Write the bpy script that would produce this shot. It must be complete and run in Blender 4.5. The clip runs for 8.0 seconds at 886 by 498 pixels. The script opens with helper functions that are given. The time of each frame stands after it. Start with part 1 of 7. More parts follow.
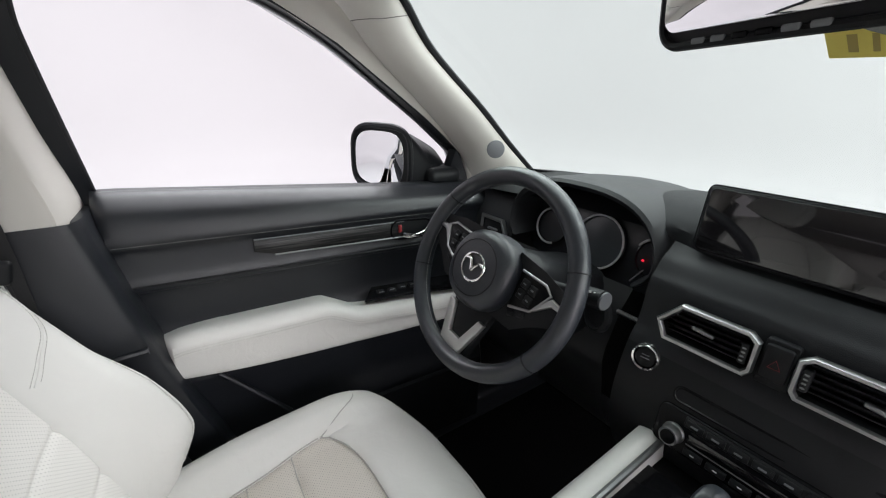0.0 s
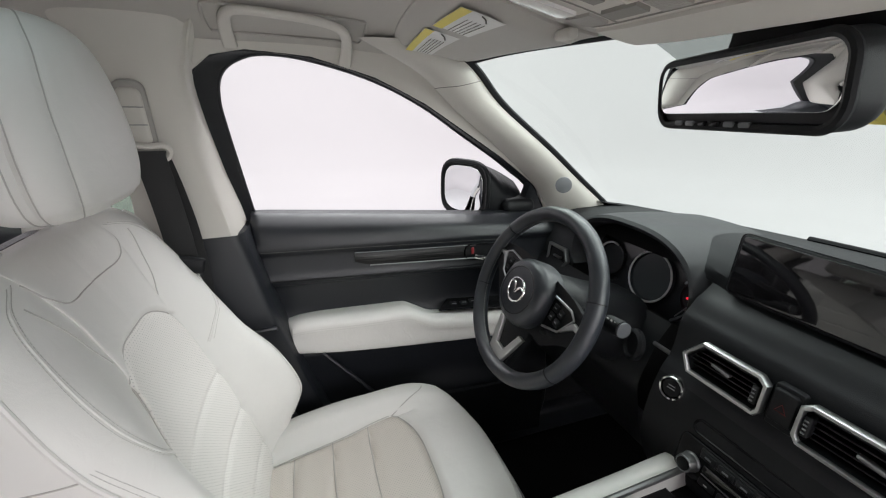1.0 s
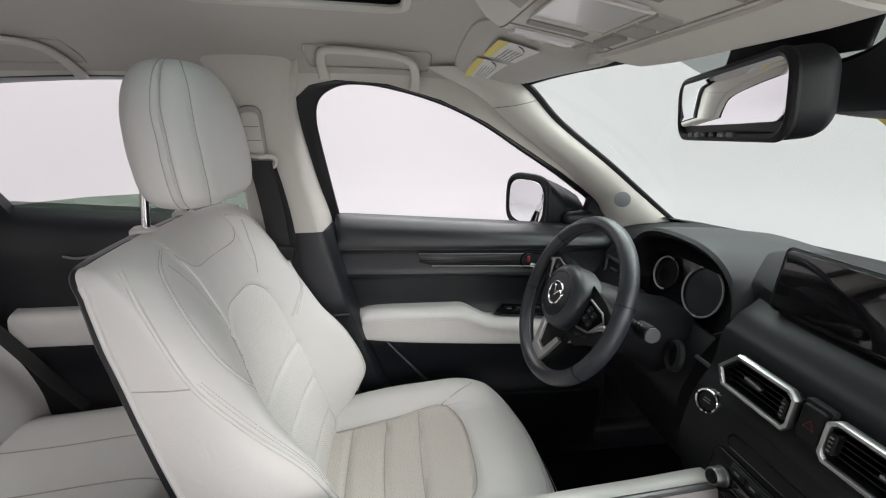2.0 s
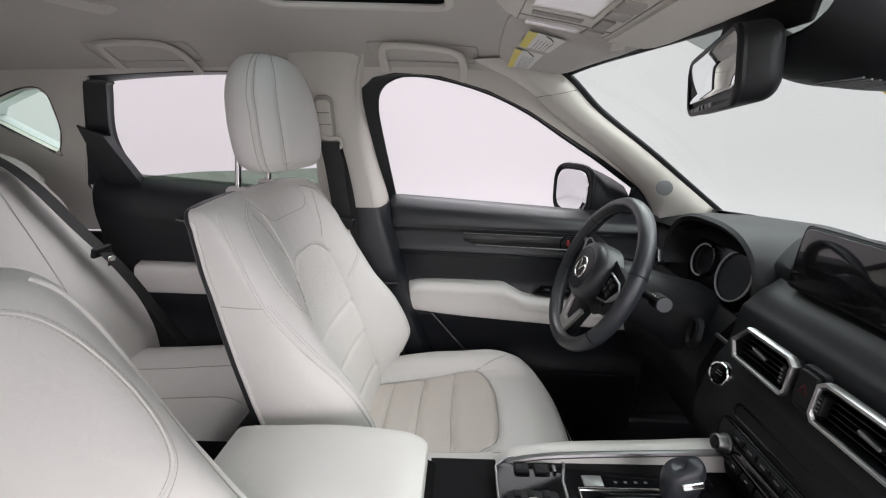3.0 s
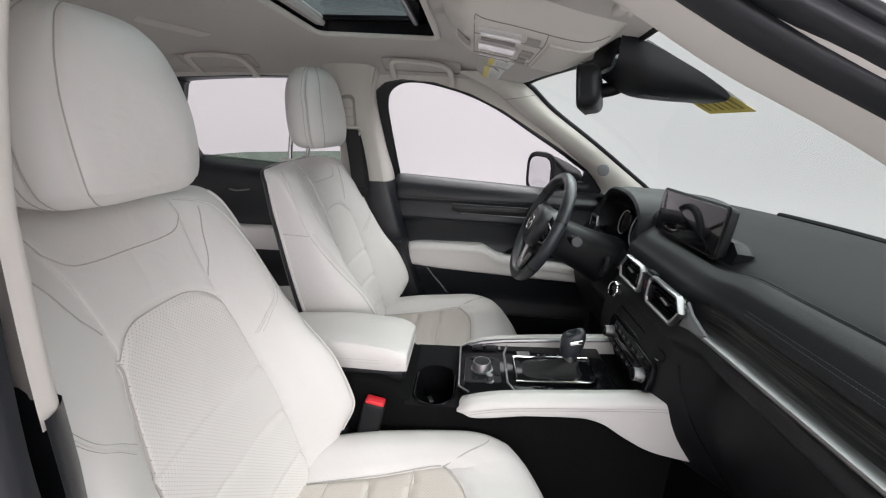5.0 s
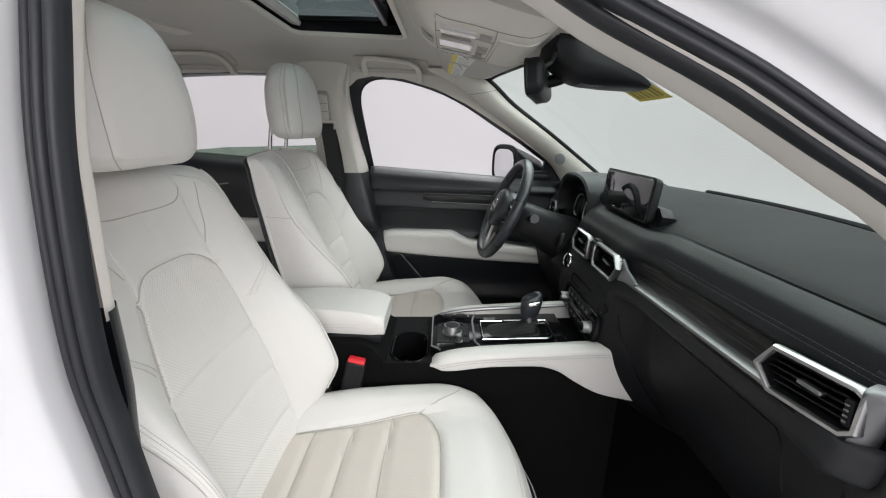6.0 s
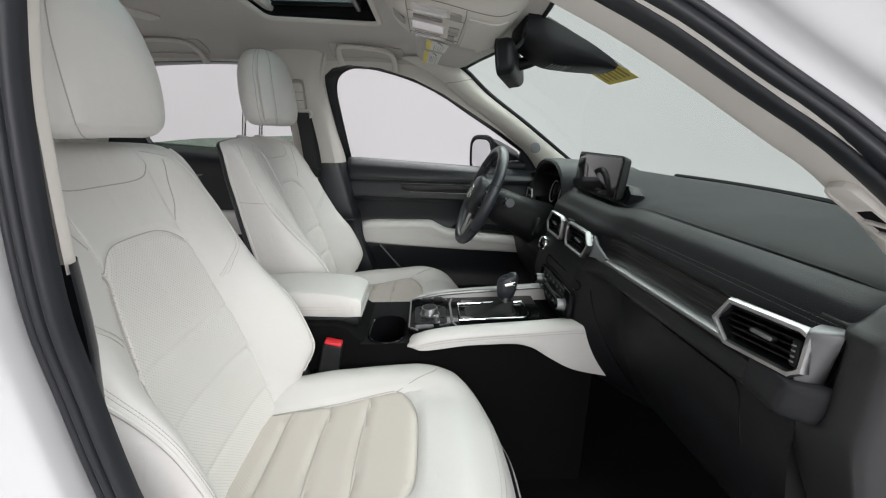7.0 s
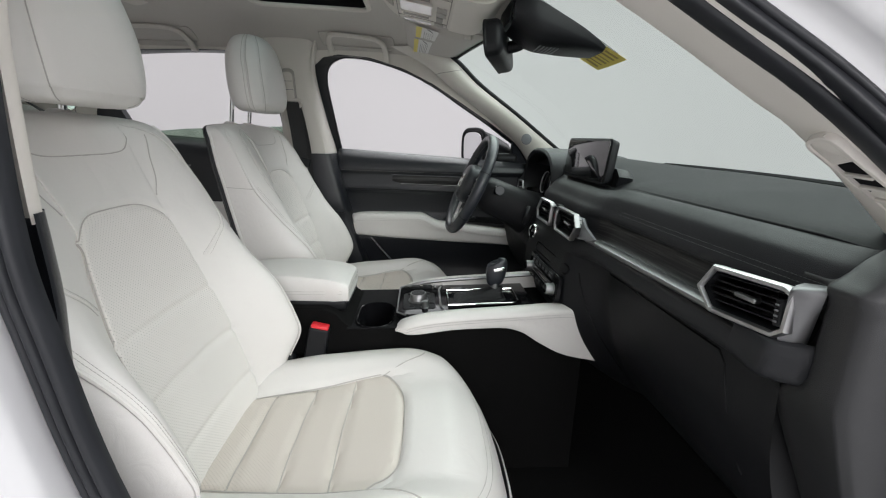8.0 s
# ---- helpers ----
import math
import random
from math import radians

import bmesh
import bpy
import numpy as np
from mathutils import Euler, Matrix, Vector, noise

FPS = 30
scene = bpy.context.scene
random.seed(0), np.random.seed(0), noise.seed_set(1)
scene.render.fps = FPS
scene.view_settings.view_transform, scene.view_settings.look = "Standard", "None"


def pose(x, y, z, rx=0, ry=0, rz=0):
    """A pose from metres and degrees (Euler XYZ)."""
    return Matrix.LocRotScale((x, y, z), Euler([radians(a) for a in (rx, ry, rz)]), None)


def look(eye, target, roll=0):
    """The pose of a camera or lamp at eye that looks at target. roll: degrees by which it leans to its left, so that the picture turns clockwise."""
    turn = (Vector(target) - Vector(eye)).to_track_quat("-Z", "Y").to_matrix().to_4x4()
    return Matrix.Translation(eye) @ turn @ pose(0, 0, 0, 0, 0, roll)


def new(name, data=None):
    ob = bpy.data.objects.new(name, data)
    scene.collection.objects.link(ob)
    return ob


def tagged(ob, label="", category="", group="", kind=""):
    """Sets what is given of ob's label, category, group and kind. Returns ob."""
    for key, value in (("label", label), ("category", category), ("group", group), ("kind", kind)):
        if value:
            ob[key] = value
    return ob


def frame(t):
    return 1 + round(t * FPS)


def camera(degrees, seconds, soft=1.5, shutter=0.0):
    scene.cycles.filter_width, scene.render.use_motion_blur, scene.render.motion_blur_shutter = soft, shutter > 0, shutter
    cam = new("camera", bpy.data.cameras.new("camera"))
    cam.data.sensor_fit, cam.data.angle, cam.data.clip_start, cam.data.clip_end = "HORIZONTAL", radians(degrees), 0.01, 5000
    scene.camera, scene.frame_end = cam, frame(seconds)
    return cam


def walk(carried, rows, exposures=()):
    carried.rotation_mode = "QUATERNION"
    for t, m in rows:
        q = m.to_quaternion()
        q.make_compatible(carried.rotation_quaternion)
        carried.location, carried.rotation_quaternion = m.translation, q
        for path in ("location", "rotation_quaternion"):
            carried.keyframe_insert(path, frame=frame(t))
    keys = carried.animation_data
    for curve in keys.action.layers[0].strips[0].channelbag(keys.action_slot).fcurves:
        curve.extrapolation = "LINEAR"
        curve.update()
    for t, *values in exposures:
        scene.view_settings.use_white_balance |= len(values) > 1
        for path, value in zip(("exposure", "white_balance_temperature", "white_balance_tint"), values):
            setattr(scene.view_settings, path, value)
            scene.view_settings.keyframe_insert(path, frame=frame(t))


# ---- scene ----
cam = camera(93.6, 8.0, 1.15)
PATH = [
    (0, (0.099, -0.05, 1.306), (-1.417, 1.047, 0.6), 2.1),
    (0.5, (0.197, -0.072, 1.337), (-1.47, 0.794, 0.648), 1.5),
    (1, (0.263, -0.03, 1.376), (-1.515, 0.61, 0.721), 0.8),
    (1.5, (0.323, -0.001, 1.384), (-1.532, 0.429, 0.772), 0.2),
    (3, (0.498, 0.084, 1.334), (-1.42, -0.005, 0.773), 0.6),
    (3.5, (0.582, 0.108, 1.342), (-1.322, -0.068, 0.756), 0.7),
    (4, (0.692, 0.117, 1.338), (-1.211, -0.077, 0.755), 1.1),
    (4.5, (0.784, 0.139, 1.332), (-1.122, -0.028, 0.751), 1.6),
    (6, (0.997, 0.173, 1.282), (-0.927, 0.176, 0.734), 1.3),
    (6.5, (1.013, 0.183, 1.258), (-0.91, 0.236, 0.713), 1.3),
    (7, (1.019, 0.191, 1.237), (-0.905, 0.275, 0.698), 1.1),
    (7.5, (1.023, 0.202, 1.209), (-0.903, 0.304, 0.68), 1.3),
    (8, (1.025, 0.207, 1.189), (-0.903, 0.316, 0.668), 1.4),
]
walk(cam, [(t, look(eye, target, roll)) for t, eye, target, roll in PATH], [(0.0, 0.31, 6350, 11.5), (1.5, 0.24, 6480, 10.5), (3.2, 0.15, 6480, 15.5), (4.5, 0.07, 6460, 15.0), (6.0, -0.03, 6430, 9.5), (8.0, -0.13, 6400, 8.0)])

# ---- world, lamps ----
world = bpy.data.worlds.new("world")
scene.world = world
world.use_nodes = True
world.node_tree.nodes["Background"].inputs[0].default_value = (1.0, 0.985, 0.99, 1)
world.node_tree.nodes["Background"].inputs[1].default_value = 0.25


def softbox(name, eye, target, sx, sy, power, colour):
    data = bpy.data.lights.new(name, "AREA")
    data.shape, data.size, data.size_y, data.energy, data.color = "RECTANGLE", sx, sy, power, colour
    ob = new(name, data)
    ob.matrix_world = look(eye, target)
    return ob


# unseen lamps: a luminous ceiling, a softbox facing the open door, and two banks ahead and on the far side, added to
# brighten the cabin
softbox("softbox_overhead", (0.5, 0.9, 5.15), (0.5, 0.9, 0), 8.0, 9.5, 500, (0.99, 0.995, 1.0))
softbox("softbox_door_side", (3.9, 1.5, 2.2), (0.3, 0.0, 1.1), 4.0, 1.6, 142, (1.0, 0.965, 0.975))
softbox("fill_ahead", (0.3, 3.7, 3.75), (-0.1, -0.2, 1.0), 4.5, 1.2, 75, (1.0, 0.98, 0.985))
softbox("fill_far_side", (-3.2, 1.4, 4.1), (-0.3, -0.2, 0.9), 4.5, 1.4, 130, (0.98, 1.0, 0.995))

# ---- materials ----
def material(name, colour, rough=0.5, metal=0.0, grain=0.0, scale=900.0, stain=0.08, stain_scale=9.0, bump=0.15,
             coat=0.0, spec=0.5, sheen=0.0, crease=0.0):
    """A surface with a fine grain (bump and roughness) and a broad, faint unevenness of colour."""
    m = bpy.data.materials.new(name)
    m.use_nodes = True
    nt = m.node_tree
    b = nt.nodes["Principled BSDF"]
    b.inputs["Roughness"].default_value = rough
    b.inputs["Metallic"].default_value = metal
    b.inputs["Specular IOR Level"].default_value = spec
    b.inputs["Coat Weight"].default_value = coat
    b.inputs["Coat Roughness"].default_value = 0.08
    b.inputs["Sheen Weight"].default_value = sheen
    tc = nt.nodes.new("ShaderNodeTexCoord")
    broad = nt.nodes.new("ShaderNodeTexNoise")
    broad.inputs["Scale"].default_value, broad.inputs["Detail"].default_value = stain_scale, 5
    nt.links.new(tc.outputs["Object"], broad.inputs["Vector"])
    ramp = nt.nodes.new("ShaderNodeMix")
    ramp.data_type = "RGBA"
    ramp.inputs[6].default_value = (*[c * (1 - stain) for c in colour], 1)
    ramp.inputs[7].default_value = (*[min(1, c * (1 + stain)) for c in colour], 1)
    nt.links.new(broad.outputs["Fac"], ramp.inputs[0])
    nt.links.new(ramp.outputs[2], b.inputs["Base Color"])
    if grain:
        fine = nt.nodes.new("ShaderNodeTexVoronoi" if grain > 0.5 else "ShaderNodeTexNoise")
        fine.inputs["Scale"].default_value = scale
        nt.links.new(tc.outputs["Object"], fine.inputs["Vector"])
        bp = nt.nodes.new("ShaderNodeBump")
        bp.inputs["Strength"].default_value, bp.inputs["Distance"].default_value = bump, 0.0006
        nt.links.new(fine.outputs[0], bp.inputs["Height"])
        nt.links.new(bp.outputs[0], b.inputs["Normal"])
        if crease:
            soft = nt.nodes.new("ShaderNodeTexNoise")
            soft.inputs["Scale"].default_value, soft.inputs["Detail"].default_value, soft.inputs["Distortion"].default_value = 26, 4, 1.6
            nt.links.new(tc.outputs["Object"], soft.inputs["Vector"])
            fold = nt.nodes.new("ShaderNodeBump")
            fold.inputs["Strength"].default_value, fold.inputs["Distance"].default_value = crease, 0.004
            nt.links.new(soft.outputs[0], fold.inputs["Height"])
            nt.links.new(fold.outputs[0], bp.inputs["Normal"])
        ra = nt.nodes.new("ShaderNodeMapRange")
        ra.inputs[3].default_value, ra.inputs[4].default_value = max(0.02, rough - 0.08), min(1, rough + 0.08)
        nt.links.new(broad.outputs["Fac"], ra.inputs[0])
        nt.links.new(ra.outputs[0], b.inputs["Roughness"])
    return m


def perforated(name, colour, axes, pitch=0.0044):
    """Leather with rows of small punched holes; axes: the two coordinates along the panel."""
    m = material(name, colour, 0.5, 0, 0.9, 1500, 0.05, 7, 0.12)
    nt = m.node_tree
    b = nt.nodes["Principled BSDF"]
    tc = nt.nodes.new("ShaderNodeTexCoord")
    sep = nt.nodes.new("ShaderNodeSeparateXYZ")
    nt.links.new(tc.outputs["Object"], sep.inputs[0])

    def op(kind, a, c=None):
        n = nt.nodes.new("ShaderNodeMath")
        n.operation = kind
        for i, v in enumerate((a, c)):
            if v is None:
                continue
            if isinstance(v, (int, float)):
                n.inputs[i].default_value = v
            else:
                nt.links.new(v, n.inputs[i])
        return n.outputs[0]

    p, q = sep.outputs[axes[0]], sep.outputs[axes[1]]
    k = math.sqrt(2) * math.pi / pitch
    d1 = op("COSINE", op("MULTIPLY", p, k))
    d2 = op("COSINE", op("MULTIPLY", q, k))
    hole = op("MULTIPLY", d1, d2)
    mask = nt.nodes.new("ShaderNodeMapRange")
    mask.inputs[1].default_value, mask.inputs[2].default_value = 0.72, 0.93
    nt.links.new(hole, mask.inputs[0])
    mix = nt.nodes.new("ShaderNodeMix")
    mix.data_type = "RGBA"
    src = b.inputs["Base Color"].links[0].from_socket
    nt.links.new(src, mix.inputs[6])
    mix.inputs[7].default_value = (*[c * 0.5 for c in colour], 1)
    nt.links.new(mask.outputs[0], mix.inputs[0])
    nt.links.new(mix.outputs[2], b.inputs["Base Color"])
    return m


def pane(name, tint, gloss=0.06):
    """Thin car glass: tinted see-through with a mirror-like sheen."""
    m = bpy.data.materials.new(name)
    m.use_nodes = True
    nt = m.node_tree
    nt.nodes.remove(nt.nodes["Principled BSDF"])
    clear, shine, mix = nt.nodes.new("ShaderNodeBsdfTransparent"), nt.nodes.new("ShaderNodeBsdfGlossy"), nt.nodes.new("ShaderNodeMixShader")
    clear.inputs[0].default_value = (*tint, 1)
    shine.inputs["Roughness"].default_value = 0.02
    lw = nt.nodes.new("ShaderNodeLayerWeight")
    pw = nt.nodes.new("ShaderNodeMath")
    pw.operation = "POWER"
    pw.inputs[1].default_value = 4.0
    nt.links.new(lw.outputs["Facing"], pw.inputs[0])
    mul = nt.nodes.new("ShaderNodeMath")
    mul.operation = "MULTIPLY_ADD"
    mul.inputs[1].default_value, mul.inputs[2].default_value = gloss * 5, gloss * 0.6
    nt.links.new(pw.outputs[0], mul.inputs[0])
    nt.links.new(mul.outputs[0], mix.inputs[0])
    nt.links.new(clear.outputs[0], mix.inputs[1])
    nt.links.new(shine.outputs[0], mix.inputs[2])
    nt.links.new(mix.outputs[0], nt.nodes["Material Output"].inputs[0])
    return m


def grained_wood(name):
    m = material(name, (0.035, 0.031, 0.028), 0.45, 0, 0.0, coat=0.05, spec=0.3)
    nt = m.node_tree
    b = nt.nodes["Principled BSDF"]
    tc = nt.nodes.new("ShaderNodeTexCoord")
    mp = nt.nodes.new("ShaderNodeMapping")
    mp.inputs["Scale"].default_value = (4, 4, 160)
    nt.links.new(tc.outputs["Object"], mp.inputs[0])
    w = nt.nodes.new("ShaderNodeTexNoise")
    w.inputs["Scale"].default_value, w.inputs["Detail"].default_value = 2.2, 6
    nt.links.new(mp.outputs[0], w.inputs["Vector"])
    r = nt.nodes.new("ShaderNodeValToRGB")
    r.color_ramp.elements[0].position, r.color_ramp.elements[1].position = 0.46, 0.74
    r.color_ramp.elements[0].color, r.color_ramp.elements[1].color = (0.006, 0.006, 0.0065, 1), (0.060, 0.058, 0.057, 1)
    nt.links.new(w.outputs[0], r.inputs[0])
    nt.links.new(r.outputs[0], b.inputs["Base Color"])
    return m


LEATHER = material("white_leather", (0.68, 0.662, 0.638), 0.40, 0, 0.9, 1300, 0.05, 6, 0.14, crease=0.22)
PERF_BACK = perforated("perforated_leather_back", (0.71, 0.685, 0.655), (0, 2))
PERF_SEAT = perforated("perforated_leather_seat", (0.61, 0.562, 0.51), (0, 1))
SEAM_PALE = material("pale_seam", (0.45, 0.43, 0.405), 0.6)
SEAM = material("seam_thread", (0.40, 0.385, 0.36), 0.6)
STITCH_GREY = material("grey_thread", (0.22, 0.218, 0.21), 0.6)
BLACK = material("black_soft_plastic", (0.0105, 0.0118, 0.0152), 0.37, 0, 0.9, 1100, 0.15, 8, 0.25, spec=0.55)
DASHTOP = material("black_dash_top_skin", (0.0085, 0.009, 0.0105), 0.62, 0, 0.9, 900, 0.12, 6, 0.3, spec=0.14)
DASHPAD = material("black_dash_skin", (0.0160, 0.0168, 0.0192), 0.50, 0, 0.9, 900, 0.12, 6, 0.3, spec=0.26)
HARD = material("black_hard_plastic", (0.0088, 0.0092, 0.0108), 0.46, 0, 0.9, 1500, 0.2, 10, 0.2, spec=0.22)
DARK_LEATHER = material("black_leather", (0.023, 0.0258, 0.0325), 0.33, 0, 0.9, 1300, 0.15, 9, 0.25, spec=0.6)
GLOSS = material("piano_black", (0.006, 0.006, 0.007), 0.09, 0, 0, coat=0.0, spec=0.12)
SATIN = material("satin_silver", (0.27, 0.27, 0.274), 0.42, 1.0, 0, stain=0.03)
DASH_THREAD = material("dark_grey_thread", (0.085, 0.085, 0.088), 0.6)
SPOKE_SILVER = material("pale_satin_metal", (0.66, 0.655, 0.64), 0.40, 0.85, 0, stain=0.03)
SILVER = material("bright_satin_silver", (0.40, 0.40, 0.405), 0.34, 1.0, 0, stain=0.03)
CHROME = material("chrome", (0.80, 0.80, 0.79), 0.09, 1.0)
HEADLINER = material("headliner_cloth", (0.50, 0.475, 0.445), 0.95, 0, 0.9, 1600, 0.05, 5, 0.35, sheen=0.2)
TRIM = material("beige_trim_plastic", (0.62, 0.59, 0.545), 0.55, 0, 0.9, 1400, 0.05, 6, 0.15)
CONSOLE_GREY = material("grey_beige_plastic", (0.38, 0.36, 0.335), 0.6, 0, 0.9, 500, 0.1, 10, 0.8)
CARPET = material("black_carpet", (0.005, 0.005, 0.005), 0.98, 0, 0.9, 700, 0.3, 14, 0.9, spec=0.1)
RUBBER = material("black_rubber_seal", (0.016, 0.0172, 0.0205), 0.46, 0, 0.2, 300, 0.2, 12, 0.1, spec=0.3)
PAINT = material("white_body_paint", (0.52, 0.52, 0.53), 0.22, 0, 0, stain=0.015, coat=0.7)
TAN_INK = material("tan_ink", (0.40, 0.31, 0.09), 0.7)
WALLWHITE = material("white_studio_wall", (0.55, 0.532, 0.540), 0.95, 0, 0, stain=0.012, stain_scale=0.5)
FLOORGREY = material("grey_studio_floor", (0.55, 0.55, 0.55), 0.6, 0, 0.2, 80, 0.06, 1.2, 0.1)
WEBBING = material("black_belt_webbing", (0.016, 0.016, 0.017), 0.7, 0, 0.9, 900, 0.15, 20, 0.6)
RED = material("red_plastic", (0.62, 0.02, 0.03), 0.35)
YELLOW = material("yellow_label", (0.78, 0.66, 0.15), 0.6)
WHITE = material("white_label", (0.78, 0.77, 0.75), 0.6)
INK = material("grey_ink", (0.13, 0.12, 0.11), 0.7)
DULLRED = material("dull_red_print", (0.24, 0.018, 0.022), 0.5)
SCUFFED = material("scuffed_grey_plastic", (0.0145, 0.0150, 0.0165), 0.5, 0, 0.9, 1200, 0.45, 26, 0.3)
MATT = material("matt_black_plastic", (0.007, 0.007, 0.008), 0.75, 0, 0.9, 1300, 0.2, 10, 0.3, spec=0.12)
STRIP = material("dark_beige_plastic", (0.26, 0.245, 0.225), 0.5, 0, 0.9, 900, 0.1, 10, 0.2)
CONSOLE_DARK = material("dark_grey_plastic", (0.085, 0.088, 0.095), 0.5, 0, 0.9, 900, 0.08, 10, 0.2)
GREY = material("grey_plastic", (0.16, 0.165, 0.175), 0.5, 0, 0.9, 900, 0.08, 10, 0.2)
MIRROR = material("mirror", (0.88, 0.88, 0.90), 0.015, 1.0, 0, stain=0.0)
CHEEK = material("brushed_silver", (0.20, 0.20, 0.205), 0.5, 1.0, 0, stain=0.05)
SCREEN = material("dark_screen_glass", (0.008, 0.007, 0.008), 0.04, 0, 0, stain=0.0, coat=0.5, spec=0.6)
WOOD = grained_wood("dark_grained_wood")
LENS = material("lamp_lens", (0.74, 0.72, 0.71), 0.18, 0, 0, coat=0.5)
WINDSCREEN = pane("windscreen_glass", (0.90, 1.0, 0.945), 0.02)
TINTED = pane("green_tinted_glass", (0.56, 0.63, 0.57), 0.06)
FRIT = pane("grey_glass_print", (0.42, 0.44, 0.43), 0.02)
DARKGLASS = pane("dark_roof_glass", (0.42, 0.48, 0.48), 0.05)
DIAL = material("dial_grey", (0.060, 0.068, 0.076), 0.22, 0, 0, coat=0.3)
METER = material("meter_face", (0.022, 0.024, 0.028), 0.25, 0, 0, coat=0.2)
RING = material("pale_dial_ring", (0.62, 0.62, 0.63), 0.4)
GAITER = material("black_gaiter_leather", (0.010, 0.010, 0.011), 0.5, 0, 0.9, 1300, 0.15, 9, 0.25, spec=0.3)
GLOWRED = material("red_warning_lamp", (0.8, 0.01, 0.03), 0.4)
GLOWRED.node_tree.nodes["Principled BSDF"].inputs["Emission Color"].default_value = (1, 0.02, 0.05, 1)
GLOWRED.node_tree.nodes["Principled BSDF"].inputs["Emission Strength"].default_value = 0.8

# ---- mesh helpers: a shape is (vertices, faces) ----
def vec(p):
    return np.array(p, float)


def spline(keys, n):
    """n points along a smooth curve through the keys."""
    k = np.array(keys, float)
    k = np.vstack([2 * k[0] - k[1], k, 2 * k[-1] - k[-2]])
    out = []
    for u in np.linspace(0, len(k) - 3 - 1e-9, n):
        i, f = int(u), u - int(u)
        a, b, c, d = k[i:i + 4]
        out.append(0.5 * ((2 * b) + (c - a) * f + (2 * a - 5 * b + 4 * c - d) * f * f + (3 * b - a - 3 * c + d) * f ** 3))
    return np.array(out)


def ease(keys, t):
    """A smooth value at t from keys (t, value)."""
    ts, vs = [k[0] for k in keys], [k[1] for k in keys]
    if t <= ts[0]:
        return vs[0]
    if t >= ts[-1]:
        return vs[-1]
    i = max(j for j in range(len(ts) - 1) if ts[j] <= t)

    def slope(j):
        if j == 0 or j == len(ts) - 1:
            return 0 if len(ts) > 2 and j == 0 else (vs[min(j + 1, len(vs) - 1)] - vs[max(j - 1, 0)]) / (ts[min(j + 1, len(ts) - 1)] - ts[max(j - 1, 0)])
        a, b = (vs[j] - vs[j - 1]) / (ts[j] - ts[j - 1]), (vs[j + 1] - vs[j]) / (ts[j + 1] - ts[j])
        return 0 if a * b <= 0 else 2 * a * b / (a + b)

    h = ts[i + 1] - ts[i]
    s = (t - ts[i]) / h
    m0, m1 = slope(i) * h, slope(i + 1) * h
    return (2 * s ** 3 - 3 * s ** 2 + 1) * vs[i] + (s ** 3 - 2 * s ** 2 + s) * m0 + (3 * s ** 2 - 2 * s ** 3) * vs[i + 1] + (s ** 3 - s ** 2) * m1


def join(*shapes):
    V, F = [], []
    for v, f in shapes:
        n = len(V)
        V.extend([tuple(p) for p in v])
        F.extend([tuple(i + n for i in q) for q in f])
    return V, F


def moved(shape, m):
    return [tuple(m @ Vector(p)) for p in shape[0]], shape[1]


def flipped(shape):
    return shape[0], [tuple(reversed(f)) for f in shape[1]]


def sheet(P, closed=False, caps=False):
    """Quads over a grid of points, row by row; closed: the rows are rings."""
    P = np.array(P, float)
    r, c = P.shape[:2]
    V = [tuple(p) for p in P.reshape(-1, 3)]
    F = []
    for i in range(r - 1):
        for j in range(c if closed else c - 1):
            k = (j + 1) % c
            F.append((i * c + j, i * c + k, (i + 1) * c + k, (i + 1) * c + j))
    if caps:
        F.append(tuple(reversed(range(c))))
        F.append(tuple(range((r - 1) * c, r * c)))
    return V, F


def thick(P, d):
    """A sheet with thickness: the grid P and the grid P + d, closed round the rim."""
    P = np.array(P, float)
    Q = P + np.array(d, float)
    r, c = P.shape[:2]
    V, F = join(sheet(P), flipped(sheet(Q)))
    n = r * c
    rim = [j for j in range(c)] + [i * c + c - 1 for i in range(1, r)] + [(r - 1) * c + j for j in range(c - 2, -1, -1)] + [i * c for i in range(r - 2, 0, -1)]
    for a, b in zip(rim, rim[1:] + rim[:1]):
        F.append((b, a, a + n, b + n))
    return V, F


def frames_along(path, closed=False, up=(0, 0, 1)):
    path = np.array(path, float)
    n = len(path)
    out = []
    last = None
    for i in range(n):
        a = path[(i - 1) % n] if closed or i > 0 else path[i]
        b = path[(i + 1) % n] if closed or i < n - 1 else path[i]
        t = b - a
        t = t / (np.linalg.norm(t) + 1e-12)
        if last is None:
            u = vec(up) - t * np.dot(up, t)
            if np.linalg.norm(u) < 1e-3:
                u = vec((1, 0, 0)) - t * t[0]
        else:
            u = last - t * np.dot(last, t)
        u = u / np.linalg.norm(u)
        last = u
        out.append((path[i], t, u, np.cross(t, u)))
    return out


def sweep(path, profile, closed=False, up=(0, 0, 1), caps=True):
    """A profile of (across, up) points carried along a path."""
    rows = [[p + s * a + u * b for a, b in profile] for p, t, u, s in frames_along(path, closed, up)]
    if closed:
        rows.append(rows[0])
    return sheet(rows, closed=True, caps=caps and not closed)


def ring(r, n=10, r2=None):
    return [(r * math.cos(2 * math.pi * i / n), (r2 or r) * math.sin(2 * math.pi * i / n)) for i in range(n)]


def tube(path, r, n=8, closed=False, r2=None, up=(0, 0, 1)):
    return sweep(path, ring(r, n, r2), closed, up)


